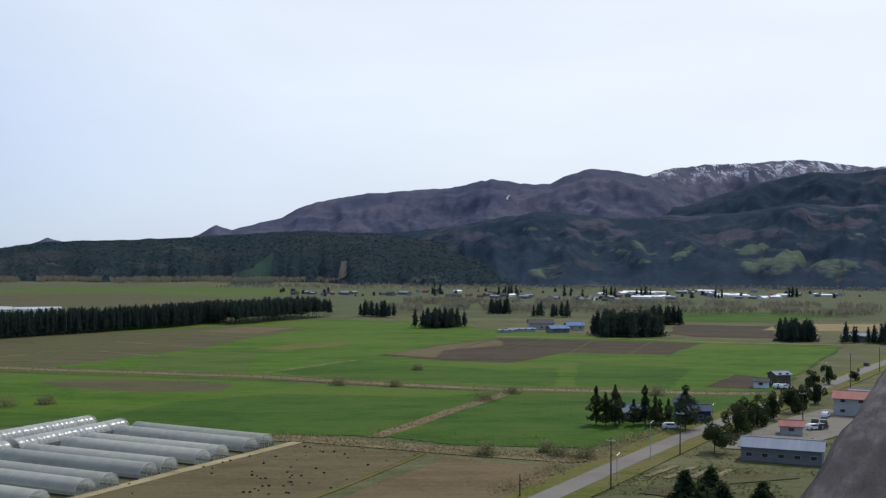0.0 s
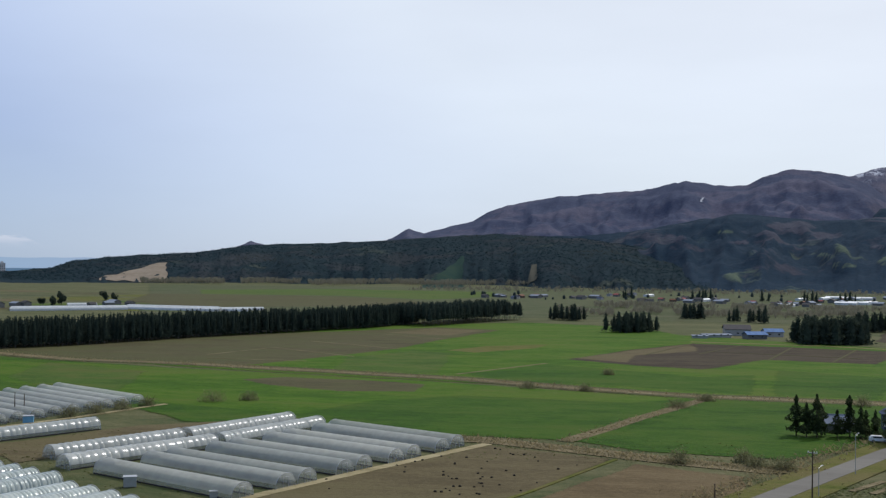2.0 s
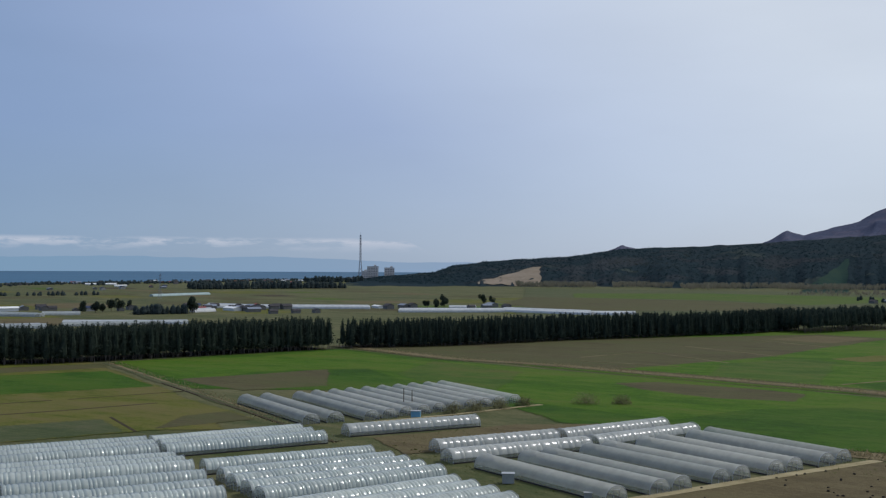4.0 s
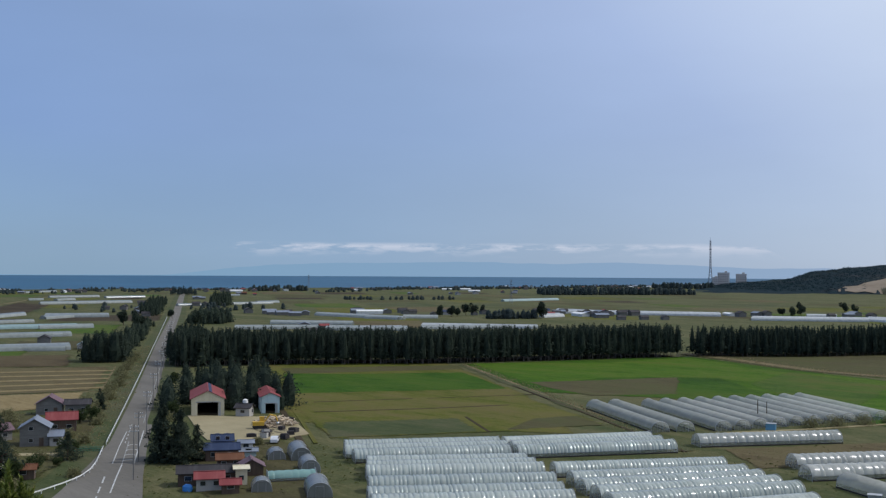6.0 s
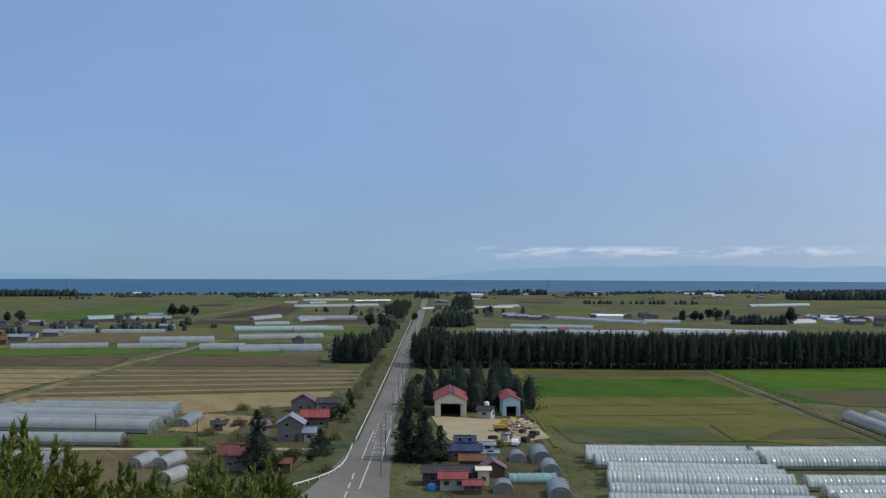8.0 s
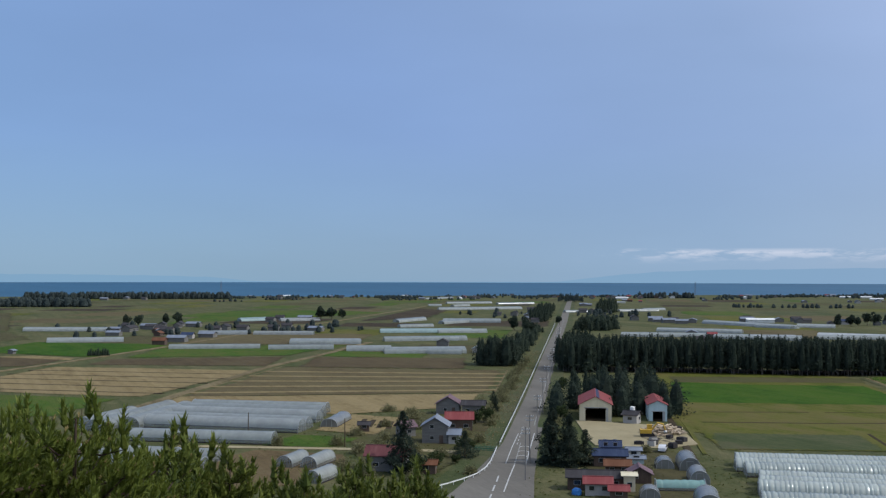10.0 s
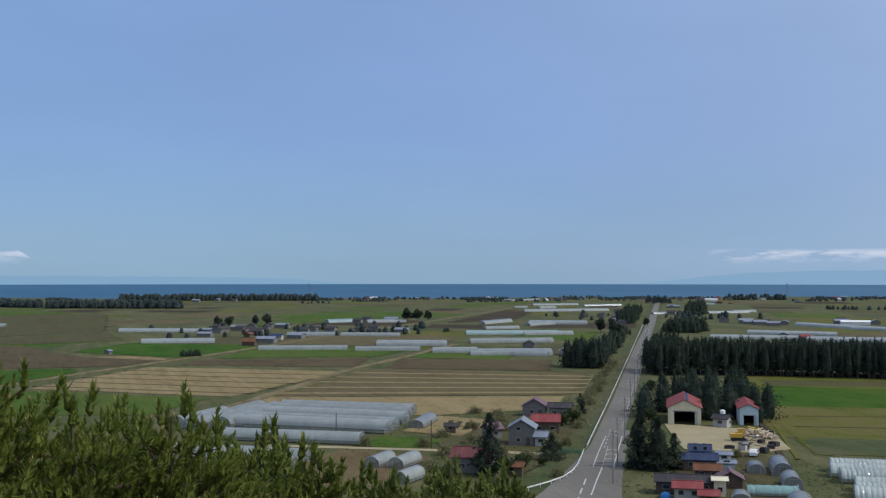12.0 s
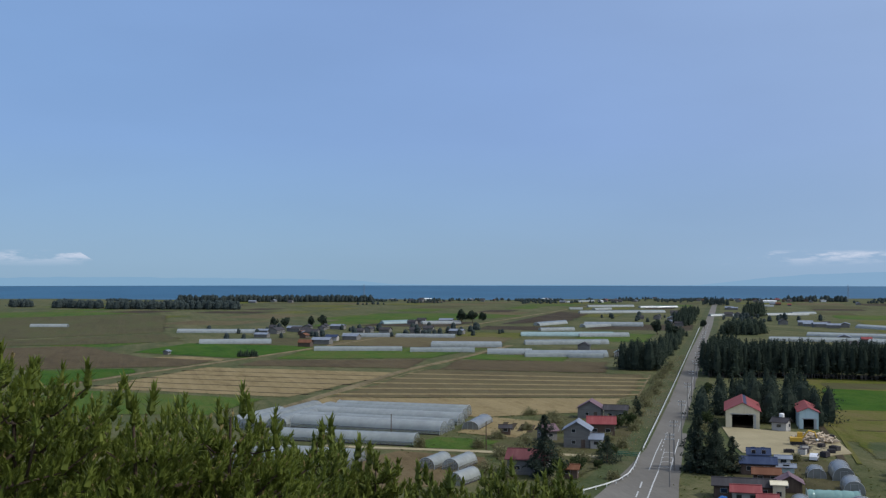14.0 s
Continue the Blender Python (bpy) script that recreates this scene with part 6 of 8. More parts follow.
def roof_slope(w, d, h, rh, side, over=0.5, thick=0.14):
    """One slope of the roof, with eaves and thickness."""
    sh = Shape()
    x, y = w / 2 + over, d / 2 + over
    drop = rh * over / (d / 2)
    z0, z1 = h - drop + 0.05, h + rh + 0.05
    s_ = side
    pts = [(-x, s_ * y, z0), (x, s_ * y, z0), (x, 0, z1), (-x, 0, z1)]
    pts += [(a, b, c + thick) for a, b, c in pts]
    f = [(0, 1, 2, 3), (7, 6, 5, 4), (0, 4, 5, 1), (1, 5, 6, 2), (2, 6, 7, 3), (3, 7, 4, 0)]
    sh.add(pts, f if s_ > 0 else [tuple(reversed(q)) for q in f])
    return sh


WIN = {}


def window_on(ob, x, y, z, w, h, facing, frame_mat="white"):
    """A framed window with a glass pane, standing 4 cm proud of a wall."""
    key = (w, h, frame_mat)
    if key not in WIN:
        fr, gl = Shape(), Shape()
        t = 0.07
        ring = []
        for sy in (-0.05, 0.03):
            for a, c in ((w / 2, h / 2), (w / 2 - t, h / 2 - t)):
                ring += [(-a, sy, -c), (a, sy, -c), (a, sy, c), (-a, sy, c)]
        f = []
        for i in range(4):
            j = (i + 1) % 4
            f += [(i, j, 4 + j, 4 + i), (8 + j, 8 + i, 12 + i, 12 + j), (j, i, 8 + i, 8 + j), (4 + i, 4 + j, 12 + j, 12 + i)]
        fr.add(ring, f)
        gl.box(0, -0.01, 0, w - t, 0.02, h - t)
        WIN[key] = (fr.mesh("window", frame_mat), gl.mesh("pane", "glass"))
    o = part("window", WIN[key][0], frame_mat, ob)
    o.matrix_basis = pose(x, y, z, 0, 0, facing)
    part("pane", WIN[key][1], "glass", o, "dark window glass")


def house(x, y, rz, w, d, h, rh, wall, roof, label, name="house", category="house", group="", wins=2, storeys=1, door=True, far=False, over=0.5):
    ob = thing(name, x, y, 0.05, rz, label, category, group)
    part("wall", gable_walls(w, d, h, rh), wall, ob)
    for s_ in (-1, 1):
        part("roof", roof_slope(w, d, h, rh, s_, over), roof, ob)
    if not far:
        ridge = Shape()
        ridge.box(0, 0, h + rh + 0.18, w + 2 * over, 0.35, 0.1)
        part("ridge_cap", ridge, roof, ob)
    for k in range(storeys):
        z = 1.4 + 2.6 * k
        for i in range(wins):
            px = -w / 2 + w * (i + 0.5) / wins
            for s_ in ((-1, 1) if not far else (-1,)):
                window_on(ob, px, s_ * (d / 2 + 0.02), z, min(1.3, 0.45 * w / wins), 0.9, 0 if s_ < 0 else 180, "steel")
        if not far:
            for s_ in (-1, 1):
                window_on(ob, s_ * (w / 2 + 0.02), 0.7, z, 1.0, 0.9, 90 * s_, "steel")
    if door and not far:
        dr = Shape()
        dr.box(-w / 2 - 0.03, -d * 0.25, 1.0, 0.08, 0.95, 2.0)
        part("door", dr, "brownwall", ob)
    return ob


def barn(x, y, rz, w, d, h, rh, wall, roof, label, open_w, open_h, skylight=False):
    """A gabled barn, gable to -x, with a real doorway into its dark inside."""
    ob = thing("barn", x, y, 0.05, rz, label, "barn")
    t, X, Y = 0.15, w / 2, d / 2
    side = Shape()
    side.box(0, 0, h / 2, w, t, h)
    me = side.mesh("side_wall", wall)
    for s_ in (-1, 1):
        part("side_wall", me, wall, ob).matrix_basis = pose(0, s_ * (Y - t / 2), 0)
    back = Shape()
    back.add([(X, -Y, 0), (X, Y, 0), (X, Y, h), (X, 0, h + rh), (X, -Y, h), (X - t, -Y, 0), (X - t, Y, 0), (X - t, Y, h), (X - t, 0, h + rh), (X - t, -Y, h)],
             [(0, 1, 2, 3, 4), (9, 8, 7, 6, 5)])
    part("back_wall", back, wall, ob)
    o = open_w / 2
    fr = Shape()
    a = [(-Y, 0), (-o, 0), (-o, open_h), (o, open_h), (o, 0), (Y, 0), (Y, h), (0, h + rh), (-Y, h)]
    n = len(a)
    fr.add([(-X, p, q) for p, q in a] + [(-X + t, p, q) for p, q in a],
           [(0, 1, 2, 8), (8, 2, 3, 6, 7), (3, 4, 5, 6), (n + 8, n + 2, n + 1, n), (n + 7, n + 6, n + 3, n + 2, n + 8), (n + 6, n + 5, n + 4, n + 3)] + [(i, n + i, n + (i + 1) % n, (i + 1) % n) for i in range(n)])
    part("front_wall", fr, wall, ob)
    for s_ in (-1, 1):
        part("roof", roof_slope(w, d, h, rh, s_, 0.4), roof, ob)
    fl = Shape()
    fl.box(0, 0, 0.3, w - 0.4, d - 0.4, 0.3)
    part("floor", fl, "soil", ob)
    track = Shape()
    track.box(-X - 0.06, 0, open_h + 0.1, 0.12, open_w + 0.8, 0.2)
    part("door_track", track, "steel", ob)
    leaf_ = Shape()
    leaf_.box(-X - 0.08, -o - open_w * 0.02 - 0.3, open_h / 2, 0.06, 0.6, open_h)
    part("sliding_door", leaf_, "steel", ob, "grey sliding door pushed aside")
    if skylight:
        sk = Shape()
        drop = rh / (d / 2)
        y0, y1 = -0.25, -1.1
        zt = lambda yy: h + rh + 0.22 - drop * abs(yy)
        sk.add([(-X - 0.3, y0, zt(y0)), (X + 0.3, y0, zt(y0)), (X + 0.3, y1, zt(y1)), (-X - 0.3, y1, zt(y1)), (-X - 0.3, y0, zt(y0) - 0.1), (X + 0.3, y0, zt(y0) - 0.1), (X + 0.3, y1, zt(y1) - 0.1), (-X - 0.3, y1, zt(y1) - 0.1)],
               [(3, 2, 1, 0), (4, 5, 6, 7), (0, 1, 5, 4), (1, 2, 6, 5), (2, 3, 7, 6), (3, 0, 4, 7)])
        part("roof_strip", sk, "blueroof", ob, "dark blue strip along the ridge")
    return ob


RE1 = math.degrees(math.atan2(0.507, -0.862))
# the farm right of the long road
yard = Shape()
yard.slab([(-262, 152), (-246, 166), (-240, 170), (-214, 157), (-212, 146), (-222, 134), (-232, 138)], -0.2, 0.2)
lone("yard", yard, "gravel", "pale sandy farmyard of packed gravel", "yard", "structure")
barn(*rp(52.6, 19.4), 149.6, 21.0, 8.7, 4.5, 2.1, "cream", "redroof", "cream barn with a faded red roof and a wide dark doorway", 5.4, 3.6, True)
barn(*rp(53.6, 36.1), 149.6, 18.0, 5.0, 4.4, 1.1, "aqua", "redroof", "narrow pale blue barn with a faded red roof", 2.6, 2.6)
house(-251.6, 163.2, 37, 3.8, 3.2, 2.4, 0.8, "palewall", "darkroof", "small pale hut between the barns", "hut", "hut", wins=1, door=False)
tank = thing("water_tank", -252.2, 163.8, 3.25, 0, "white round water tank on a hut's roof", "water tank")
part("body", Shape().tube((0, 0, 0), (0, 0, 1.0), 0.7, 0.7, 12), "white", tank)
part("lid", Shape().tube((0, 0, 1.0), (0, 0, 1.2), 0.72, 0.3, 12), "white", tank)
house(-202.0, 125.6, 60, 4.0, 4.0, 3.5, 0.9, "brownwall", "blueroof", "two-storey farmhouse with a dark blue sheet roof", storeys=2)
house(-198.3, 123.2, 60, 6.6, 4.6, 2.4, 0.9, "brownwall", "blueroof", "low annex with a dark blue sheet roof", "annex", "house")
house(-188.0, 118.6, 60, 4.7, 3.4, 2.2, 0.8, "brownwall", "orangeroof", "low house wing with a rusty orange roof", "annex", "house")
house(-180.4, 118.6, 150, 4.2, 4.4, 1.9, 1.2, "brownwall", "mauveroof", "small brown timber shed with a dull brown roof", "shed", "shed", wins=1)
house(-178.0, 107.6, 60, 10.4, 4.0, 2.4, 0.9, "brownwall", "darkroof", "long low farmhouse with a dark roof", storeys=1, wins=3)
house(-173.2, 105.1, 60, 4.6, 3.4, 2.3, 0.8, "palewall", "redroof", "low house wing with a red roof", "annex", "house")
house(-168.0, 106.2, 60, 3.0, 2.6, 1.8, 0.6, "brownwall", "redroof", "low lean-to with a red roof", "shed", "shed", wins=1)
house(-173.6, 112.0, 60, 2.1, 2.8, 3.0, 0.3, "cream", "cream", "small cream two-storey annex", "annex", "house", wins=1)
house(-203.8, 132.6, 60, 2.8, 2.4, 1.9, 0.4, "white", "greyroof", "small white garden hut", "hut", "hut", wins=1)
house(-197.6, 129.2, 60, 3.2, 1.8, 1.3, 0.4, "aqua", "greyroof", "low pale store with a grey roof", "hut", "hut", wins=1)
# houses left of the road
house(-241.6, 102.2, 152, 6.2, 6.0, 4.2, 1.8, "greywall", "greyroof", "grey two-storey house with a pale grey roof", storeys=2)
house(-237.6, 105.2, 62, 2.6, 3.0, 2.4, 0.9, "palewall", "greyroof", "white porch with a pale roof", "porch", "house", wins=1)
house(-257.6, 115.4, 66, 6.6, 5.0, 3.1, 1.4, "brownwall", "redroof", "low house with a faded red roof")
house(-289.4, 126.4, 150, 6.4, 6.6, 3.0, 1.9, "greywall", "mauveroof", "grey house with a mauve roof")
house(-284.6, 132.0, 60, 6.2, 4.6, 2.8, 1.0, "greywall", "darkroof", "long low house with a dark roof")
house(-252.6, 98.8, 100, 3.6, 3.4, 2.6, 1.1, "greywall", "mauveroof", "small grey shed with a mauve roof", "shed", "shed", wins=1)
house(-212.0, 79.0, 60, 8.0, 6.0, 3.2, 1.5, "greywall", "oldred", "old grey house with a dull red roof")
house(-204.6, 84.4, 60, 4.0, 2.4, 2.0, 0.6, "brownwall", "orangeroof", "low lean-to with an orange roof", "shed", "shed", wins=1)
house(-264.0, 92.0, 70, 2.6, 2.2, 1.9, 0.5, "brownwall", "darkroof", "small dark tool shed by a vegetable plot", "shed", "shed", wins=1)
for k in range(4):
    a = Vector((-286 + 2.6 * k, 100 + 1.6 * k))
    strip("vegetable_bed", "soil", [tuple(a), (a.x + 13, a.y - 6)], 1.4, 0.17, "dark vegetable bed under netting", "vegetable bed", "structure")

house(-579.6, 19.9, RE1, 3.2, 2.6, 1.7, 0.5, "greywall", "greyroof", "small pale hut alone in the fields", "hut", "hut", wins=1, far=True)
house(-504, 236, RE1, 7, 5, 2.2, 1.3, "palewall", "aqua", "small pale house with a turquoise roof", far=True)
# farm by the near road
house(68.6, 222.4, -22.8, 15.5, 7.0, 2.9, 1.4, "greywall", "greyroof", "long low grey shed with a pale blue-grey sheet roof", "shed", "shed", wins=5)
house(81.0, 256.2, -17, 4.9, 4.0, 2.2, 1.0, "palewall", "pinkroof", "small pale house with a salmon roof", "hut", "hut", wins=1)
house(107.5, 289.0, -25, 9.0, 7.0, 4.6, 1.6, "palewall", "pinkroof", "two-storey pale house with a salmon roof", storeys=2)
house(117.0, 305.0, -25, 8.0, 6.0, 3.6, 1.2, "palewall", "greyroof", "pale house with a light blue roof")
house(101.2, 350.4, -20, 4.6, 3.8, 2.2, 0.8, "white", "darkroof", "small white garage with a dark roof", "garage", "garage", wins=1)
house(108.6, 356.0, 20, 5.4, 4.6, 3.8, 0.9, "brownwall", "greyroof", "two-storey brown house with a pale roof", storeys=2)
house(64.0, 276.4, 5, 5.2, 4.4, 2.9, 1.1, "blueroof", "blueroof", "small house clad in blue sheet metal", wins=1)
house(62.4, 284.0, 85, 6.4, 5.0, 4.0, 1.6, "blueroof", "blueroof", "tall blue sheet-metal shed", "shed", "shed", wins=1)
house(48.0, 277.8, 5, 6.0, 4.0, 2.4, 1.6, "greywall", "greyroof", "grey round-shouldered shed behind conifers", "shed", "shed", wins=1)
# farm in the fields
house(44.0, 620.0, 20, 16, 5, 1.4, 0.5, "palewall", "greyroof", "long low pale farm building", "farm_building", "farm building", wins=4, far=True)
house(57.0, 642.0, 4, 14, 10, 3.6, 2.2, "palewall", "darkroof", "large pale farmhouse with a dark roof", wins=3, far=True)
house(64.0, 614.0, 20, 11, 7, 2.4, 1.4, "greywall", "brightblue", "farm shed with a bright blue roof", "farm_building", "farm building", wins=2, far=True)
house(76.0, 636.0, 10, 10, 7, 2.8, 1.5, "palewall", "brightblue", "farm shed with a blue roof", "farm_building", "farm building", wins=2, far=True)
house(35.0, 610.0, 4, 8, 4, 1.3, 0.4, "palewall", "greyroof", "low pale farm shed", "farm_building", "farm building", wins=2, far=True)
house(212.0, 556.0, -30, 18, 8, 3.0, 1.2, "greywall", "greyroof", "long grey farm building behind conifers", "farm_building", "farm building", wins=4, far=True)

# villages far off: one set of houses, copied
STOCK = []
for wall, roof, w, d, h, rh, label in [("greywall", "darkroof", 9, 7, 3.2, 1.8, "far house with a dark roof"), ("greywall", "redroof", 8, 7, 3.0, 1.7, "far house with a red roof"), ("palewall", "blueroof", 9, 7, 3.0, 1.6, "far house with a blue roof"),
                                       ("greywall", "greyroof", 12, 8, 3.0, 1.4, "far farm building with a pale metal roof"), ("brownwall", "orangeroof", 8, 6, 2.8, 1.6, "far house with a rusty roof"), ("white", "white", 24, 8, 2.6, 1.2, "far long white building")]:
    STOCK.append(house(-1500, 900 + 30 * len(STOCK), RE1, w, d, h, rh, wall, roof, label, "village_house", "house", "far village", 3, 1, False, True))
r = random.Random(4)
def village(count, centre, spread, weights):
    for _ in range(count):
        x, y = centre[0] + r.gauss(0, spread[0]), centre[1] + r.gauss(0, spread[1])
        m = pose(x, y, 0, 0, 0, RE1 + r.choice((0, 90)) + r.uniform(-8, 8)) @ Matrix.Scale(r.uniform(0.65, 0.95), 4)
        if clear_of((x, y), ROAD2, 16):
            copy_thing(r.choices(STOCK, weights)[0], m)
mix = (9, 0.5, 0.6, 3, 0.5, 0)
for px, py, n in [(-151, 1236, 5), (-111, 1244, 6), (-60, 1253, 6), (-16, 1348, 5), (28, 1192, 6), (55, 1234, 7), (132, 1141, 8), (156, 1098, 6), (192, 1185, 6)]:
    village(n, (px, py), (18, 25), (4, 1, 1, 5, 1, 1))
for px, py, n in [(246, 1310, 5), (291, 1362, 5), (347, 1421, 5), (242, 1193, 4), (316, 1242, 6), (345, 1211, 6), (404, 1277, 5), (460, 1287, 4)]:
    village(n + 3, (px, py), (25, 25), (1, 1, 2, 4, 1, 9))
for px, py, n in [(-745, 110, 8), (-790, 118, 9), (-680, 125, 5), (-760, 175, 4), (-1000, 560, 5), (-930, 480, 4), (-570, 400, 3), (-680, 640, 5), (-600, 740, 5), (-520, 700, 3), (*rp(345, -34), 2)]:
    village(n, (px, py), (24, 20), mix)
for px, py, n in [(-750, 530, 4), (-790, 518, 3), (-746, 611, 5), (-722, 635, 3), (-610, 724, 4), (-600, 760, 4), (-580, 718, 4), (-517, 836, 4), (-447, 888, 4), (-650, 745, 4), (-720, 400, 4), (-800, 440, 4), (-890, 500, 4), (-980, 570, 5), (-1080, 620, 5), (-1180, 690, 6), (-905, 236, 3), (-750, 203, 4)]:
    village(n, (px, py), (16, 14), (7, 0.4, 0.6, 5, 0.4, 2))
for px, py, n in [(-1700, 300, 8), (-1700, 600, 12), (-1600, 760, 12), (-1560, 1000, 12), (-1500, 1300, 16), (-1480, 1600, 14), (-1460, 1900, 16), (-1500, 2250, 14), (-1300, 1700, 6), (-1200, 1200, 8), (-1330, 860, 6)]:
    village(n, (px, py), (45, 80), (4, 1, 1, 4, 1, 2))

# trees among the far villages and along the foot of the hills
def scatter(count, boxes, seed, gate=-9.0):
    r = random.Random(seed)
    out = []
    for _ in range(count):
        x0, x1, y0, y1 = r.choice(boxes)
        p = (r.uniform(x0, x1), r.uniform(y0, y1))
        if clear_of(p, [rp(0, 0), rp(1700, 0)], 14) and noise.noise((p[0] * 0.009, p[1] * 0.009, 3.0)) > gate:
            out.append(p)
    return out
wood("far_trees", scatter(2400, [(-1760, -1500, 250, 1000), (-1620, -1380, 1000, 1800), (-1560, -1350, 1700, 2400)], 1, 0.12), 4.6, 51, "scattered dark trees among far coast houses", n=30, width=0.9, size=0.16, base=0.0, pointed=0.45, low=0.55, leaf="haze_wood")
wood("far_trees", scatter(150, [(-200, 500, 1180, 1420), (-820, -700, 40, 260), (-1000, -850, 420, 600)], 2), 5.6, 52, "scattered dark trees round far farms", n=90, width=0.62, size=0.1, base=0.0, pointed=0.3, low=0.5, leaf="haze_wood")
for k, (x, y) in enumerate([(138, 1240), (61, 1206), (214, 1212), (77, 1239), (-14, 1280), (173, 1195), (300, 1205), (390, 1235)]):
    wood("copse", [(x + 5 * i, y + (i * 7) % 5) for i in range(2 + k % 3)], 13, 60 + k, "few tall dark conifers among village houses", n=120, width=0.22, base=0.05)
belt_spots = []
for k in range(1300):
    az = 27 + 66 * (k / 1300)
    if noise.noise((az * 0.9, 2.0, 0.5)) > 0.04:
        rr = coast(az) * (0.93 + 0.05 * noise.noise((k * 0.9, 7.0, 1.0)))
        belt_spots.append((-math.sin(radians(az)) * rr, math.cos(radians(az)) * rr))
wood("far_trees", belt_spots, 4.8, 75, "dark trees along the shore behind the last fields", n=32, width=0.95, size=0.13, base=0.0, pointed=0.4, leaf="haze_wood", low=0.6)
def bare_wood(spots, h, seed, label):
    """Leafless riverside trees: upright sheaves of thin pale twigs."""
    rng = np.random.default_rng(seed)
    base = np.repeat(np.array([(x, y, 0.0) for x, y in spots]), 22, 0)
    k = len(base)
    tall = np.repeat(h * rng.uniform(0.5, 1.15, len(spots)), 22)
    a, q = rng.uniform(0, 6.2832, k), rng.uniform(0.0, 1.0, k) ** 0.6 * tall * 0.42
    foot = base + np.stack([q * np.cos(a) * 0.35, q * np.sin(a) * 0.35, rng.uniform(0, 0.45, k) * tall], 1)
    tip = base + np.stack([q * np.cos(a), q * np.sin(a), tall * rng.uniform(0.55, 1.0, k)], 1)
    wide = np.stack([-np.sin(a), np.cos(a), 0 * a], 1) * (0.034 * tall)[:, None]
    ob = new("bare_wood", tri_mesh("bare_wood", np.stack([foot, tip + wide, tip - wide], 1), "farbare"))
    tagged(ob, label, "wood", "", "stuff")


def river_line(r0, az0, az1, count, wobble, depth, seed):
    r = random.Random(seed)
    out = []
    for _ in range(count):
        az = r.uniform(az0, az1)
        if noise.noise((az * 0.8, r0 * 0.01, 2.0)) < -0.25:
            continue
        d = r0 + wobble * noise.noise((az * 0.35, r0 * 0.01, 1.0)) + r.gauss(0, depth)
        out.append((-math.sin(radians(az)) * d, math.cos(radians(az)) * d))
    return out


bare_wood(river_line(880, 4, -24, 900, 60, 14, 3) + river_line(1010, 2, -24, 900, 80, 22, 5), 6.0, 53, "bare brownish riverside woods before the hills")
bare_wood(scatter(1100, [(-300, 800, 1450, 1640)], 3), 6.0, 55, "bare brownish woods behind the village")
bare_wood(river_line(1900, 26, 4, 1500, 110, 50, 6), 10.0, 54, "bare brownish woods at the foot of the hills")


# ---- along the roads ----
def guard_rail(line, label):
    """White guard rail: a ribbed beam on posts."""
    ob = thing("guard_rail", 0, 0, ROAD_Z, 0, label, "guard rail")
    pts = [Vector((x, y, 0)) for x, y in line]
    beam = Shape()
    prof = [(-0.02, 0.5), (0.05, 0.54), (0.0, 0.62), (0.05, 0.7), (-0.02, 0.74)]
    v = []
    for i, p in enumerate(pts):
        d = (pts[min(i + 1, len(pts) - 1)] - pts[max(i - 1, 0)]).normalized()
        n = Vector((-d.y, d.x, 0))
        v += [p + n * a + Vector((0, 0, z)) for a, z in prof] + [p + n * (a - 0.04) + Vector((0, 0, z)) for a, z in prof]
    m = 10
    f = []
    for i in range(len(pts) - 1):
        for k in range(4):
            f += [(i * m + k, (i + 1) * m + k, (i + 1) * m + k + 1, i * m + k + 1), (i * m + 5 + k + 1, (i + 1) * m + 5 + k + 1, (i + 1) * m + 5 + k, i * m + 5 + k)]
    part("beam", beam.add(v, f), "rail", ob)
    post = Shape().tube((0, 0, -0.5), (0, 0, 0.75), 0.07, 0.07, 6).mesh("post", "rail")
    carry = 0.0
    for a, b in zip(pts, pts[1:]):
        d = (b - a).length
        while carry < d:
            p = a.lerp(b, carry / d)
            part("post", post, "rail", ob).matrix_basis = pose(p.x, p.y, 0)
            carry += 4.0
        carry -= d


guard_rail([(-186.5, 77.5), (-189.4, 82.3), (-192.5, 86.9), (-196.6, 91.8), (-202, 96.3), (-208.6, 100.6), (-216, 104.9), (-225.5, 110.4)], "curved white steel guard rail at the junction")
guard_rail([rp(-3, -3.35), rp(60, -3.1), rp(140, -2.95), rp(320, -2.85), rp(620, -2.8)], "long white steel guard rail beside the road")

bridge = thing("footbridge_rail", -225.4, 107.0, ROAD_Z - 0.3, 47, "green steel railing of a small culvert bridge", "railing")
for k in (-1.0, 1.0):
    part("rail", Shape().box(0, k, 0.9, 5.6, 0.12, 0.12), "green_rail", bridge)
    part("rail", Shape().box(0, k, 0.45, 5.6, 0.1, 0.1), "green_rail", bridge)
    for j in range(5):
        part("post", Shape().box(-2.7 + 1.35 * j, k, 0.45, 0.1, 0.1, 0.9), "green_rail", bridge)
part("kerb", Shape().box(0, 0, 0.02, 6.0, 2.6, 0.2), "concrete", bridge)


def marking(line, width, label="worn white road line", mat="paint"):
    strip("road_marking", mat, line, width, ROAD_Z + 0.02, label, "road marking")


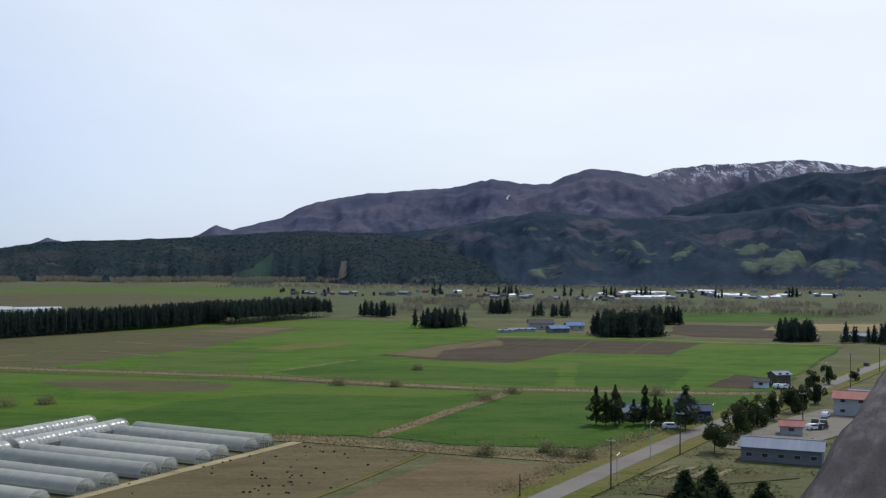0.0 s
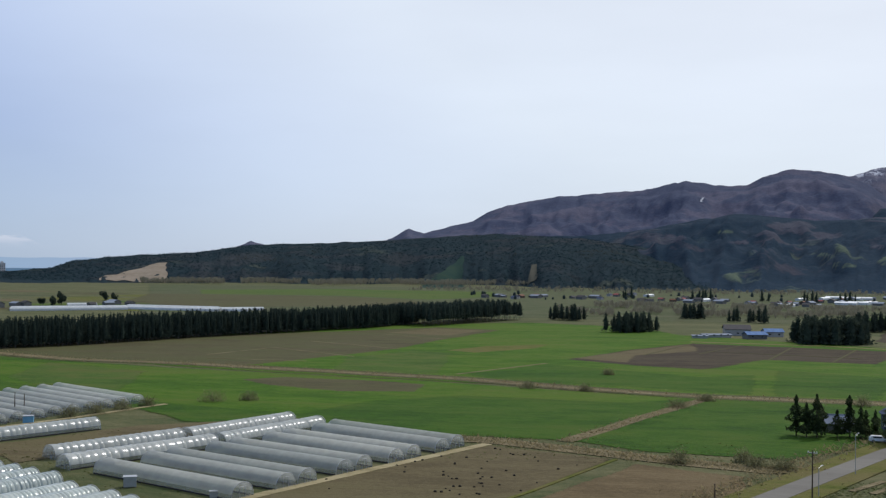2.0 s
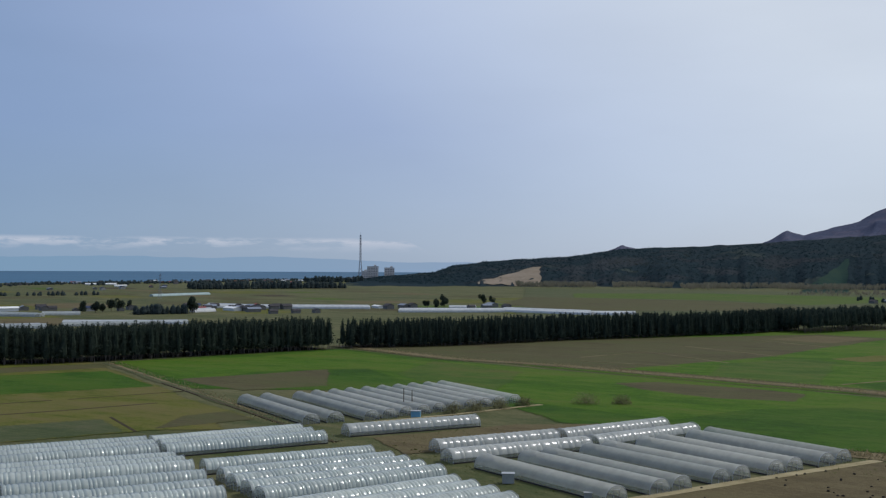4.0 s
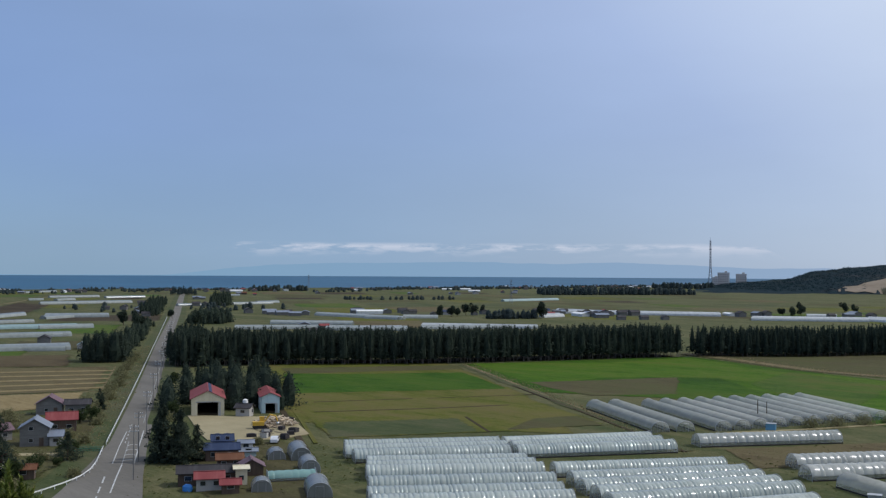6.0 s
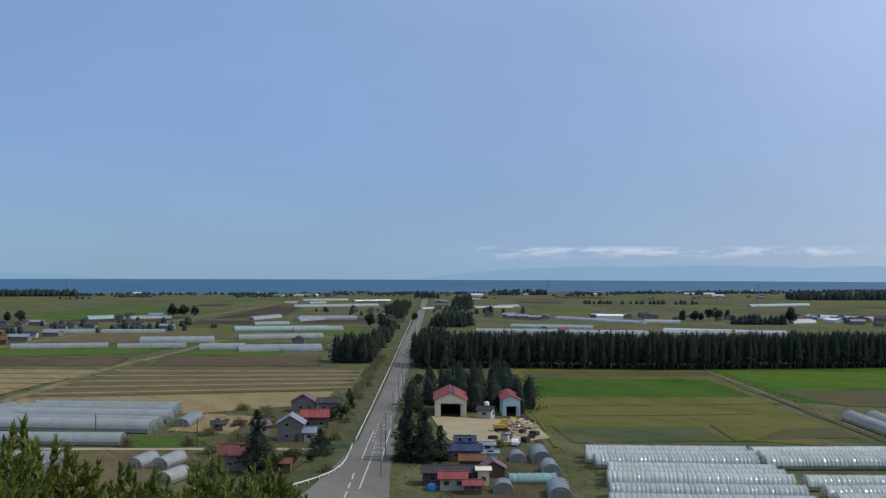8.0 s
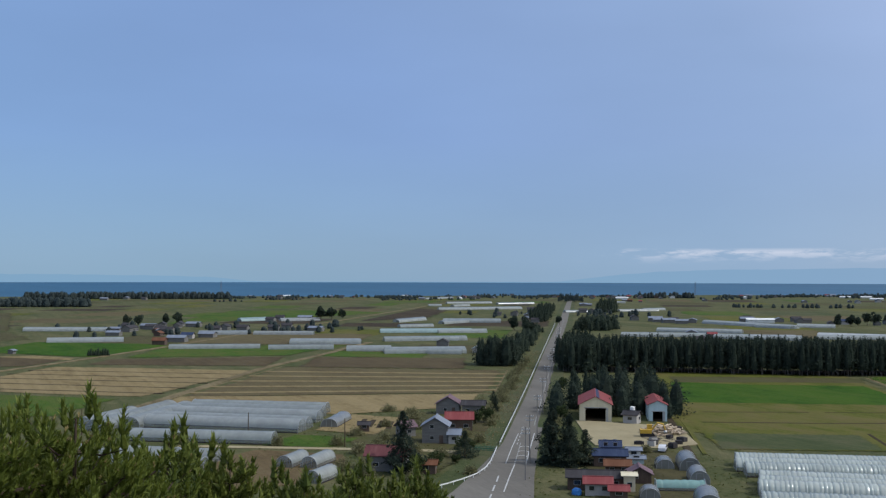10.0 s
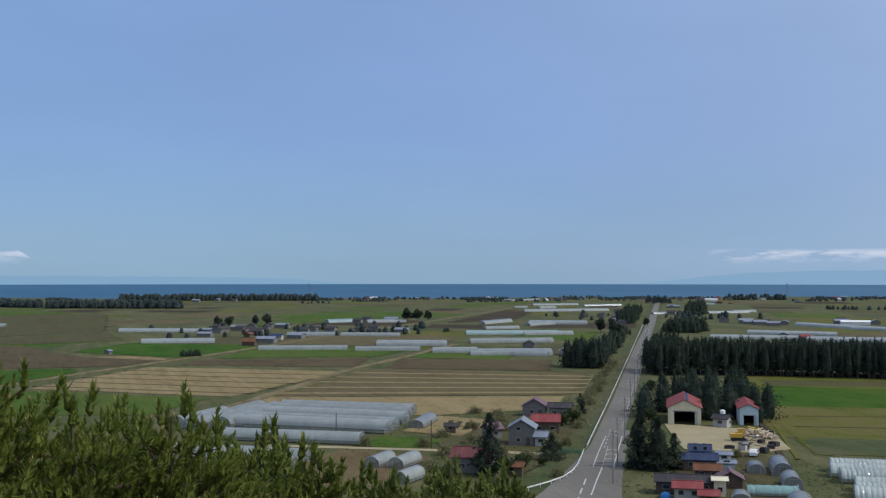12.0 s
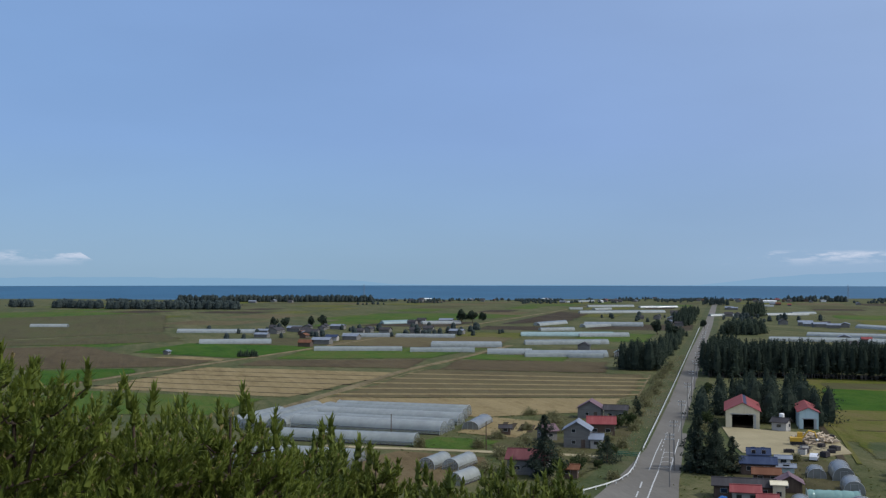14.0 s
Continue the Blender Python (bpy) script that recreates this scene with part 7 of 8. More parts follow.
marking([(-203.6, 106.2), (-222, 116.9), (-244, 129.8)], 0.22)
marking([rp(30, 3.3), rp(700, 3.1)], 0.15, "thin worn white edge line", "old_paint")
for k in range(6):
    marking([rp(-2 + 5.5 * k, 0.6), rp(0.4 + 5.5 * k, 0.6)], 0.18, "short white centre dash")
for a, b in [((-190.2, 93.0), (-195.6, 96.1)), ((-182.4, 88.4), (-187.2, 91.2)), ((-175.4, 84.3), (-179.8, 86.9))]:
    marking([a, b], 0.28)
marking([(-207.5, 103.6), (-226, 114.4), (-245.1, 125.9)], 0.2)
marking([(-181, 90.0), (-193, 97.1), (-205.1, 104.4)], 0.24)
marking([(-205.1, 104.4), (-217.5, 111.5), (-231.5, 119.5)], 0.16, "thin worn white lane line", "old_paint")
# four worn arcs painted across the lane before the junction
for k in range(4):
    c = Vector(rp(-25 + 6.5 * k, 2.55))
    arc = []
    for i in range(9):
        t = math.pi * i / 8
        arc.append(tuple(c + Vector((-0.8642, 0.5032)) * (1.7 * math.sin(t) - 0.6) + Vector((0.5032, 0.8642)) * (1.15 * math.cos(t))))
    marking(arc, 0.26, "worn white arc painted on the lane")


def utility_pole(x, y, turn, height=10.5, arms=2, label="grey concrete utility pole with crossarms", mat="pole"):
    ob = thing("utility_pole", x, y, 0.0, turn, label, "utility pole", "utility poles")
    part("pole", Shape().tube((0, 0, 0), (0, 0, height), 0.15, 0.09, 8), mat, ob)
    for k in range(arms):
        arm = part("crossarm", Shape().box(0, 0, height - 0.5 - 0.8 * k, 1.7, 0.1, 0.12), "steel", ob)
        for s_ in (-0.75, -0.3, 0.75):
            part("insulator", Shape().tube((s_, 0, height - 0.44 - 0.8 * k), (s_, 0, height - 0.2 - 0.8 * k), 0.06, 0.04, 6), "white", arm)
    return ob


R1A, R2A = math.degrees(math.atan2(0.84, 0.54)) + 90, RE1 + 90
LINE2 = [rp(-46, 4.6), rp(-27, 4.6), rp(11, 4.8), rp(56, 4.8), rp(98, 4.8), rp(140, 4.8), rp(182, 4.8), rp(224, 4.8), rp(266, 4.8), rp(308, 4.8), rp(350, 4.8)]
for p in LINE2:
    utility_pole(*p, R2A)
LINE1 = [(13.2, 186.6), (29.6, 193.5), (49.2, 228.3), (86.2, 264.0), (128.0, 346.3), (160, 404)]
for k, p in enumerate(LINE1):
    utility_pole(*p, R1A, 4.0 if k == 0 else 9.0 if k != 4 else 11.5, 0 if k == 0 else 1, "dark wooden roadside pole", "bark")
for p, h in (((41.8, 221.7), 7.5), ((120.0, 346.0), 8.0), ((63.2, 258.0), 6.5), ((31.5, 199.0), 5.0)):
    lamp = thing("street_lamp", *p, 0.0, R1A, "slim grey steel street lamp", "street lamp", "street lamps")
    part("pole", Shape().tube((0, 0, 0), (0, 0, h), 0.08, 0.05, 6), "steel", lamp)
    part("arm", Shape().tube((0, 0, h), (0, -1.2, h + 0.3), 0.04, 0.03, 5), "steel", lamp)
    part("head", Shape().box(0, -1.4, h + 0.3, 0.22, 0.5, 0.12), "steel", lamp)
for x, y, h in ((-154.2, 256.9, 6.0), (-152.6, 258.6, 5.5), (-262, 62, 6.5), (-243, 80, 6.5), (-285, 26, 6.5)):
    utility_pole(x, y, 20, h, 0, "thin dark wooden pole by the greenhouses", "bark")


def car(x, y, turn, paint, label):
    ob = thing("car", x, y, 0.2, turn, label, "car")
    b = Shape()
    prof = [(-2.0, 0.3), (2.0, 0.3), (2.05, 0.75), (1.2, 0.9), (0.7, 1.4), (-1.5, 1.45), (-1.95, 0.95)]
    n = len(prof)
    b.add([(px, -0.8, pz) for px, pz in prof] + [(px, 0.8, pz) for px, pz in prof],
          [tuple(range(n)), tuple(range(2 * n - 1, n - 1, -1))] + [((i + 1) % n, i, n + i, n + (i + 1) % n) for i in range(n)])
    part("body", b, paint, ob)
    for s_ in (-0.82, 0.82):
        part("side_window", Shape().box(-0.35, s_, 1.15, 1.9, 0.03, 0.35), "glass", ob)
        for px in (-1.25, 1.3):
            w = part("wheel", Shape().tube((px, s_ - 0.09, 0.3), (px, s_ + 0.09, 0.3), 0.3, 0.3, 12), "rubber", ob)
            part("rim", Shape().tube((px, s_ - 0.1, 0.3), (px, s_ + 0.1, 0.3), 0.17, 0.17, 8), "steel", w)
    return ob


MAT["car_white"], MAT["car_dark"] = plain("white_car_paint", (0.75, 0.75, 0.76), 0.25), plain("dark_car_paint", (0.03, 0.032, 0.038), 0.25)
car(106.2, 348.4, 30, "car_white", "white parked car beside a brown house")
car(107.8, 347.4, 30, "car_white", "white parked car beside a brown house")
car(91.6, 271.4, 70, "car_dark", "dark parked car in a yard")
car(93.2, 269.8, 70, "car_dark", "dark parked car in a yard")
car(98.3, 283.3, 60, "car_white", "white parked car by a salmon-roofed house")
car(88.4, 262.6, 20, "car_white", "white parked car in a cluttered yard")
car(90.5, 263.6, 40, "car_dark", "dark parked car in a cluttered yard")
car(54.5, 262.8, 0, "car_white", "white car parked among conifers")
car(163.0, 424.0, 57, "car_dark", "dark car on the road verge")
car(-208.6, 143.4, 140, "car_white", "white car parked at the farmyard's edge")

dirt = Shape()
dirt.slab([(60, 236), (72, 232), (98, 262), (112, 292), (104, 300), (90, 284), (72, 258)], -0.2, 0.2)
lone("yard", dirt, "grey_gravel", "pale gravel yard of the roadside farm", "yard", "structure")
for ring in ([(34, 190), (39, 197), (48, 199), (50, 192), (42, 186)], [(46, 204), (62, 209), (66, 204), (50, 198)]):
    bed = Shape()
    bed.slab(ring, -0.2, 0.17)
    lone("garden_plot", bed, "fallow", "dark dug garden plot", "garden plot", "structure")
for k in range(4):
    strip("garden_row", "reed", [(38 + 3.2 * k, 205 - 1.6 * k), (46 + 3.2 * k, 216 - 1.2 * k)], 1.3, 0.172, "row of dry garden plants", "garden row")

# ---- the farmyard ----
def digger(x, y, turn):
    ob = thing("excavator", x, y, 0.2, turn, "yellow excavator working beside a timber pile", "excavator")
    for s_ in (-0.9, 0.9):
        tr = Shape()
        prof = [(-1.5, 0.0), (1.5, 0.0), (1.8, 0.35), (1.5, 0.75), (-1.5, 0.75), (-1.8, 0.35)]
        n = len(prof)
        tr.add([(px, s_ - 0.25, pz) for px, pz in prof] + [(px, s_ + 0.25, pz) for px, pz in prof], [tuple(range(n)), tuple(range(2 * n - 1, n - 1, -1))] + [((i + 1) % n, i, n + i, n + (i + 1) % n) for i in range(n)])
        part("track", tr, "rubber", ob)
    part("house", Shape().box(-0.4, 0, 1.25, 2.8, 2.0, 0.9), "yellow", ob)
    cab = part("cab", Shape().box(0.5, 0.5, 2.2, 1.2, 1.0, 1.3), "yellow", ob)
    part("window", Shape().box(0.5, 0.5, 2.3, 1.24, 0.8, 0.8), "glass", cab)
    part("boom", Shape().sweep([(0.9, -0.3, 1.5), (2.4, -0.3, 3.4), (3.9, -0.3, 3.0)], 0.2, 4), "yellow", ob)
    part("arm", Shape().sweep([(3.8, -0.3, 3.1), (4.3, -0.3, 1.6)], 0.16, 4), "yellow", ob)
    part("bucket", Shape().ball((4.3, -0.3, 1.2), 0.45, 0.4, 0.4, 8, 5), "steel", ob)


digger(-229, 153, 60)
r = random.Random(8)
LOG = [Shape().tube((-l / 2, 0, 0), (l / 2, 0, 0), 0.2, 0.17, 8).mesh("log", "log") for l in (2.4, 3.2, 4.0)]
pile = thing("timber_pile", -232.0, 159.5, 0.2, 0, "heap of pale cut logs and boards in the yard", "timber pile")
for k in range(150):
    u, v = r.gauss(0, 2.1), r.gauss(0, 1.9)
    z = 0.2 + max(0, 2.2 - 0.34 * math.hypot(u, v * 1.4)) * r.random() ** 0.6
    p = Vector((0.5, 0.86)) * u + Vector((-0.86, 0.5)) * v
    part("log", r.choice(LOG), "log", pile).matrix_basis = pose(p.x, p.y, z, r.uniform(-10, 10), r.uniform(-16, 16), r.uniform(0, 180))
r = random.Random(18)
for k, (x, y) in enumerate([(-214, 150), (-212, 148.5), (-216, 153), (-220.5, 149), (-219, 156), (-224, 156), (-216, 145.5), (-233, 165), (-217.5, 147), (-219, 144)]):
    h = r.uniform(0.6, 1.3)
    c = thing("crate", x, y, 0.18, r.uniform(0, 90), "weathered crate lying in the farmyard", "crate", "crates in the farmyard")
    part("body", Shape().box(0, 0, h / 2, r.uniform(1.2, 2.6), r.uniform(0.9, 1.6), h), r.choice(["concrete", "plank", "concrete", "darkroof"]), c)
    part("lid", Shape().box(0, 0, h + 0.05, 1.4, 1.0, 0.1), "plank", c)
scrap = thing("scrap_heap", -222.5, 152.0, 0.2, 0, "scattered grey boards and scrap in the farmyard", "scrap heap")
BOARD = [Shape().box(0, 0, 0, l, 0.28, 0.05).mesh("board", "plank") for l in (1.4, 2.0, 2.8)]
for k in range(34):
    u, v = r.gauss(0, 3.2), r.gauss(0, 1.6)
    p = Vector((0.5, 0.86)) * v + Vector((0.86, -0.5)) * u
    part("board", r.choice(BOARD), "plank", scrap).matrix_basis = pose(p.x, p.y, 0.1 + 0.5 * r.random() ** 2, r.uniform(-8, 8), r.uniform(-6, 6), r.uniform(0, 180))
tp = thing("tarpaulin", -174.6, 101.6, 0.05, 20, "bright blue tarpaulin over a heap by a house", "tarpaulin")
part("sheet", Shape().ball((0, 0, 0.3), 1.1, 0.8, 0.9, 10, 6, 0.25, random.Random(2)), "tarp", tp)
for x, y, w, h in ((-87, 182, 2.2, 1.7), (-69.4, 176.6, 1.3, 1.0), (-144.6, 247.0, 2.4, 1.6)):
    bx = thing("fuel_box", x, y, 0.1, 25, "pale metal heater box beside the greenhouses", "heater box", "heater boxes")
    part("body", Shape().box(0, 0, h / 2, w, w * 0.7, h), "tankblue" if x < -100 else "steel", bx)
    part("lid", Shape().box(0, 0, h + 0.06, w + 0.2, w * 0.7 + 0.2, 0.12), "steel", bx)

# manure heaps dropped over the harrowed field
heap = Shape().ball((0, 0, 0.1), 0.3, 0.26, 0.24, 8, 5, 0.3, random.Random(3)).mesh("heap", "heap")
r = random.Random(6)
for k in range(52):
    u, v = r.random(), r.random()
    a = Vector((-60, 186)).lerp(Vector((-36, 238)), u)
    b = Vector((-20, 184)).lerp(Vector((-6, 228)), u)
    p = a.lerp(b, v) if k % 3 else Vector((-30, 200)) + Vector((r.gauss(0, 2.5), r.gauss(0, 10)))
    o = new("manure_mound", heap)
    o.matrix_basis = pose(p.x, p.y, 0.06, 0, 0, r.uniform(0, 360)) @ Matrix.Scale(r.uniform(0.7, 1.2), 4)
    tagged(o, "small dark manure heap on the harrowed field", "manure heap", "manure heaps")

# ---- far marks: lattice tower, blocks of flats, pylons ----
tw = thing("radio_tower", -1441, 2197, 0, 20, "tall grey steel lattice radio tower", "radio tower")
MAT["lattice"] = plain("tower_steel", (0.2, 0.21, 0.24), 0.6, 0.2)
TH = 106
legs = []
for i in range(4):
    a = math.pi / 4 + i * math.pi / 2
    legs.append([(7.0 * math.cos(a), 7.0 * math.sin(a), 0), (2.2 * math.cos(a), 2.2 * math.sin(a), 45), (1.5 * math.cos(a), 1.5 * math.sin(a), TH)])
    part("leg", Shape().sweep(legs[-1], 0.45, 4), "lattice", tw)
def leg_at(i, z):
    (x0, y0, _), (x1, y1, _), (x2, y2, _) = legs[i % 4]
    k = z / 45 if z < 45 else (z - 45) / (TH - 45)
    return (x0 + (x1 - x0) * k, y0 + (y1 - y0) * k, z) if z < 45 else (x1 + (x2 - x1) * k, y1 + (y2 - y1) * k, z)
z = 0
while z < TH - 6:
    st = 9 if z < 45 else 6
    for i in range(4):
        part("brace", Shape().tube(leg_at(i, z), leg_at(i + 1, z + st), 0.25, 0.25, 4), "lattice", tw)
        part("brace", Shape().tube(leg_at(i, z + st), leg_at(i + 1, z + st), 0.25, 0.25, 4), "lattice", tw)
    z += st
for z in (60, 84):
    part("platform", Shape().tube((0, 0, z), (0, 0, z + 1.0), 3.2, 3.2, 10), "lattice", tw)
part("antenna", Shape().tube((0, 0, TH), (0, 0, TH + 8), 0.3, 0.15, 6), "lattice", tw)


def flats(az, r_, w, h, floors):
    x, y = -math.sin(radians(az)) * r_, math.cos(radians(az)) * r_
    ob = thing("apartment_block", x, y, 0, az, "far pale apartment block with rows of windows", "apartment block", "apartment blocks")
    part("wall", Shape().box(0, 0, h / 2, w, 12, h), "flatwall", ob)
    part("roof", Shape().box(0, 0, h + 0.3, w + 0.8, 12.8, 0.6), "concrete", ob)
    part("stair_tower", Shape().box(w * 0.2, 2, h + 2, 6, 5, 4), "flatwall", ob)
    pane = Shape().box(0, 0, 0, 2.2, 0.2, 1.5).mesh("window", "glass")
    for f_ in range(floors):
        for k in range(int(w / 4)):
            part("window", pane, "glass", ob).matrix_basis = pose(-w / 2 + 2 + 4 * k, -6.05, 3 + f_ * (h - 3) / floors)


flats(32.62, 2640, 27, 31, 7)
flats(31.76, 2660, 24, 28, 6)
flats(33.05, 2600, 12, 20, 4)
for x, y in ((-1738, 366), (-1478, 1080), (-850, 900)):
    py = thing("pylon", x, y, 0, 30, "far slim steel lattice pylon", "pylon", "pylons")
    for i in range(4):
        a = math.pi / 4 + i * math.pi / 2
        part("leg", Shape().tube((1.8 * math.cos(a), 1.8 * math.sin(a), 0), (0.4 * math.cos(a), 0.4 * math.sin(a), 27), 0.16, 0.1, 4), "lattice", py)
    for k in range(3):
        part("crossarm", Shape().box(0, 0, 18 + 3.5 * k, 6 - k, 0.3, 0.3), "lattice", py)

# scars and clearings cut into the wooded hillside
def clearing(which, mat, label):
    """A stretch of the hill's own surface, bare of trees, lying just over it."""
    az0, az1, low, high, lean = which[0]
    sh, rows = Shape(), []
    for j in range(2, 36):
        u = (34 - (az0 + az1) / 2) * 10
        mid = co[j, int(u)]
        k = (math.degrees(math.atan2(mid[2] - EYE, math.hypot(mid[0], mid[1]))) - low) / (high - low)
        if not -0.3 <= k <= 1:
            continue
        left, right = az1 - lean * (az1 - az0) * max(0, k), az0 + 0.06 * k
        wob = 0.08 * (az1 - az0)
        left, right = left + wob * noise.noise((j * 0.4, 1, az0)), right + wob * noise.noise((j * 0.4, 5, az0))
        row = []
        for i in range(9):
            u = (34 - (left + (right - left) * i / 8)) * 10
            a = int(u)
            p = co[j, a] + (co[j, a + 1] - co[j, a]) * (u - a)
            row.append((p[0] * 0.9985, p[1] * 0.9985, p[2] * 0.9985 + EYE * 0.0015 + 0.5))
        rows.append(row)
    n = len(rows)
    sh.add([p for row in rows for p in row], [(j * 9 + i, j * 9 + i + 1, (j + 1) * 9 + i + 1, (j + 1) * 9 + i) for j in range(n - 1) for i in range(8)])
    lone("clearing", sh, mat, label, "clearing", "structure", smooth=True)


clearing(CLEAR[:1], "scar", "bare tan scar cut into the wooded hill")
clearing(CLEAR[1:2], "cleared", "grassy clearing on the wooded hillside")
clearing(CLEAR[2:], "scrub", "narrow bare strip on the wooded hillside")

# far shore over the sea and the bank of low cloud above it, as glowing strips
def backdrop(name, az0, az1, n, bottom, top, r_, mat, label):
    sh, pts = Shape(), []
    for i in range(n + 1):
        az = az0 + (az1 - az0) * i / n
        x, y = -math.sin(radians(az)) * r_, math.cos(radians(az)) * r_
        for e in (bottom(az), top(az)):
            pts.append((x, y, EYE + r_ * math.tan(radians(e))))
    sh.add(pts, [(2 * i, 2 * i + 2, 2 * i + 3, 2 * i + 1) for i in range(n)])
    lone(name, sh, mat, label, "backdrop", "structure")


# flat strip whose haze is an emission colour graded along x
m, nt, b = nodes_of("glowing_hazy_mountains")
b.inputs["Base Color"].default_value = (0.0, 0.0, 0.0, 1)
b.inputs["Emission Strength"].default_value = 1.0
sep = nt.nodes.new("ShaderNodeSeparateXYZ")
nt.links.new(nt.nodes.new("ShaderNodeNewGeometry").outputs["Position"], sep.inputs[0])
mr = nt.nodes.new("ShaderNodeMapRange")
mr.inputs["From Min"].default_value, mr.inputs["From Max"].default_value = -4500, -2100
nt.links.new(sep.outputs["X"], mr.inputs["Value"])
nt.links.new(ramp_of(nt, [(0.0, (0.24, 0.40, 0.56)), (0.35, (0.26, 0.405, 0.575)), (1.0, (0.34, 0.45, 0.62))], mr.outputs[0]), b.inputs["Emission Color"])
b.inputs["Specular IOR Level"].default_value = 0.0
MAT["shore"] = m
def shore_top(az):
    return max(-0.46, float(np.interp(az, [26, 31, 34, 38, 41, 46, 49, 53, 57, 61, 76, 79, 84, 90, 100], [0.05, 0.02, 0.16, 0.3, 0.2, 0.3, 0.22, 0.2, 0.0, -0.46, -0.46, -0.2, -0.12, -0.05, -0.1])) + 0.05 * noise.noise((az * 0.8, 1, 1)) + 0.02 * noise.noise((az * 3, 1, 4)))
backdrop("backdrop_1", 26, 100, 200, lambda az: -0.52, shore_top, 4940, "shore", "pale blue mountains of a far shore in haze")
# cloud brightness comes from its own emission, cut out by noise
m, nt, b = nodes_of("glowing_cloud_bank")
b.inputs["Base Color"].default_value = (0, 0, 0, 1)
b.inputs["Specular IOR Level"].default_value = 0.0
b.inputs["Emission Color"].default_value, b.inputs["Emission Strength"].default_value = (0.64, 0.69, 0.8, 1), 1.0
v = place_of(nt, "world", 0, (1, 1, 5.5))
sep = nt.nodes.new("ShaderNodeSeparateXYZ")
nt.links.new(nt.nodes.new("ShaderNodeNewGeometry").outputs["Position"], sep.inputs[0])
mr = nt.nodes.new("ShaderNodeMapRange")
mr.inputs["From Min"].default_value, mr.inputs["From Max"].default_value = EYE + 40, EYE + 125
nt.links.new(sep.outputs["Z"], mr.inputs["Value"])
body_ = ramp_of(nt, [(0.0, (0, 0, 0)), (0.3, (0.3, 0.3, 0.3)), (0.62, (0.95, 0.95, 0.95)), (0.72, (0.6, 0.6, 0.6)), (0.86, (0, 0, 0))], mr.outputs[0])
puffs = ramp_of(nt, [(0.45, (0, 0, 0)), (0.58, (1, 1, 1))], noise_of(nt, v, 0.0042, 7.0, 0.65))
nt.links.new(mixed(nt, "MULTIPLY", body_, puffs, 1.0), b.inputs["Alpha"])
MAT["cloud"] = m
backdrop("backdrop_2", 29, 62, 120, lambda az: 0.3, lambda az: 0.32 + 1.28 * float(smoothstep((62 - az) / 7)) * float(smoothstep((az - 28.5) / 4)), 4955, "cloud", "low bank of white cloud over the far shore")
backdrop("backdrop_3", 90.4, 100, 40, lambda az: 0.3, lambda az: 0.32 + 1.28 * float(smoothstep((az - 90.4) / 3)), 4955, "cloud", "low bank of white cloud over the sea")

# ---- the lookout: deck, posts and the weathered rail beside the camera ----
tower = thing("lookout_platform", 0.0, 0.0, 0.0, -25, "weathered timber lookout platform on tall posts", "lookout")
board = Shape().box(0, 0, 0, 3.0, 0.215, 0.06).mesh("plank", "plank")
for k in range(31):
    part("plank", board, "plank", tower).matrix_basis = pose(-0.95, -2.3 + 0.24 * k, 38.4)
for sy in (-2.2, 1.3, 4.8):
    for sx in (-2.3, 0.4):
        part("post", Shape().box(sx, sy, 32.18, 0.2, 0.2, 12.3), "plank", tower)
    part("crossbeam", Shape().box(-0.95, sy, 38.2, 2.8, 0.14, 0.2), "plank", tower)
for sx in (-2.2, -0.95, 0.3):
    part("joist", Shape().box(sx, 1.3, 38.33, 0.1, 7.2, 0.08), "plank", tower)
rail_ = thing("handrail", 0.321 + 0.0906, 1.376 - 0.0423, 0.0, -25, "thick weathered grey timber handrail of the lookout", "handrail")
bar = Shape()
prof = [(-0.1, -0.07), (-0.1, -0.015), (-0.085, 0.0), (0.085, 0.0), (0.1, -0.015), (0.1, -0.07)]
n = 60
v = []
for i in range(n + 1):
    yy = -2.4 + 7.4 * i / n
    w = 0.006 * noise.noise((yy * 3, 0, 0))
    v += [(a * (1 + 0.05 * noise.noise((yy * 2.1, a * 9, 1))) + w, yy, EYE - 0.22 + c + 0.004 * noise.noise((yy * 5, a * 20, 2))) for a, c in prof]
m_ = len(prof)
bar.add(v, [(i * m_ + k, (i + 1) * m_ + k, (i + 1) * m_ + (k + 1) % m_, i * m_ + (k + 1) % m_) for i in range(n) for k in range(m_)])
part("bar", bar, "plank", rail_, smooth=True)
for yy in (-2.2, -0.6, 1.4, 3.2, 4.8):
    part("post", Shape().box(0.0, yy, (38.43 + EYE - 0.29) / 2, 0.1, 0.1, EYE - 0.29 - 38.43), "plank", rail_)

# ---- pines on the knoll ----
def turn_to(d):
    """Matrices that turn +z to the ways d (n, 3)."""
    d = d / np.linalg.norm(d, axis=1, keepdims=True)
    ref = np.where(np.abs(d[:, 2:]) > 0.9, [[1.0, 0, 0]], [[0, 0, 1.0]])
    u = np.cross(ref, d)
    u /= np.linalg.norm(u, axis=1, keepdims=True)
    return np.stack([u, np.cross(d, u), d], 2)


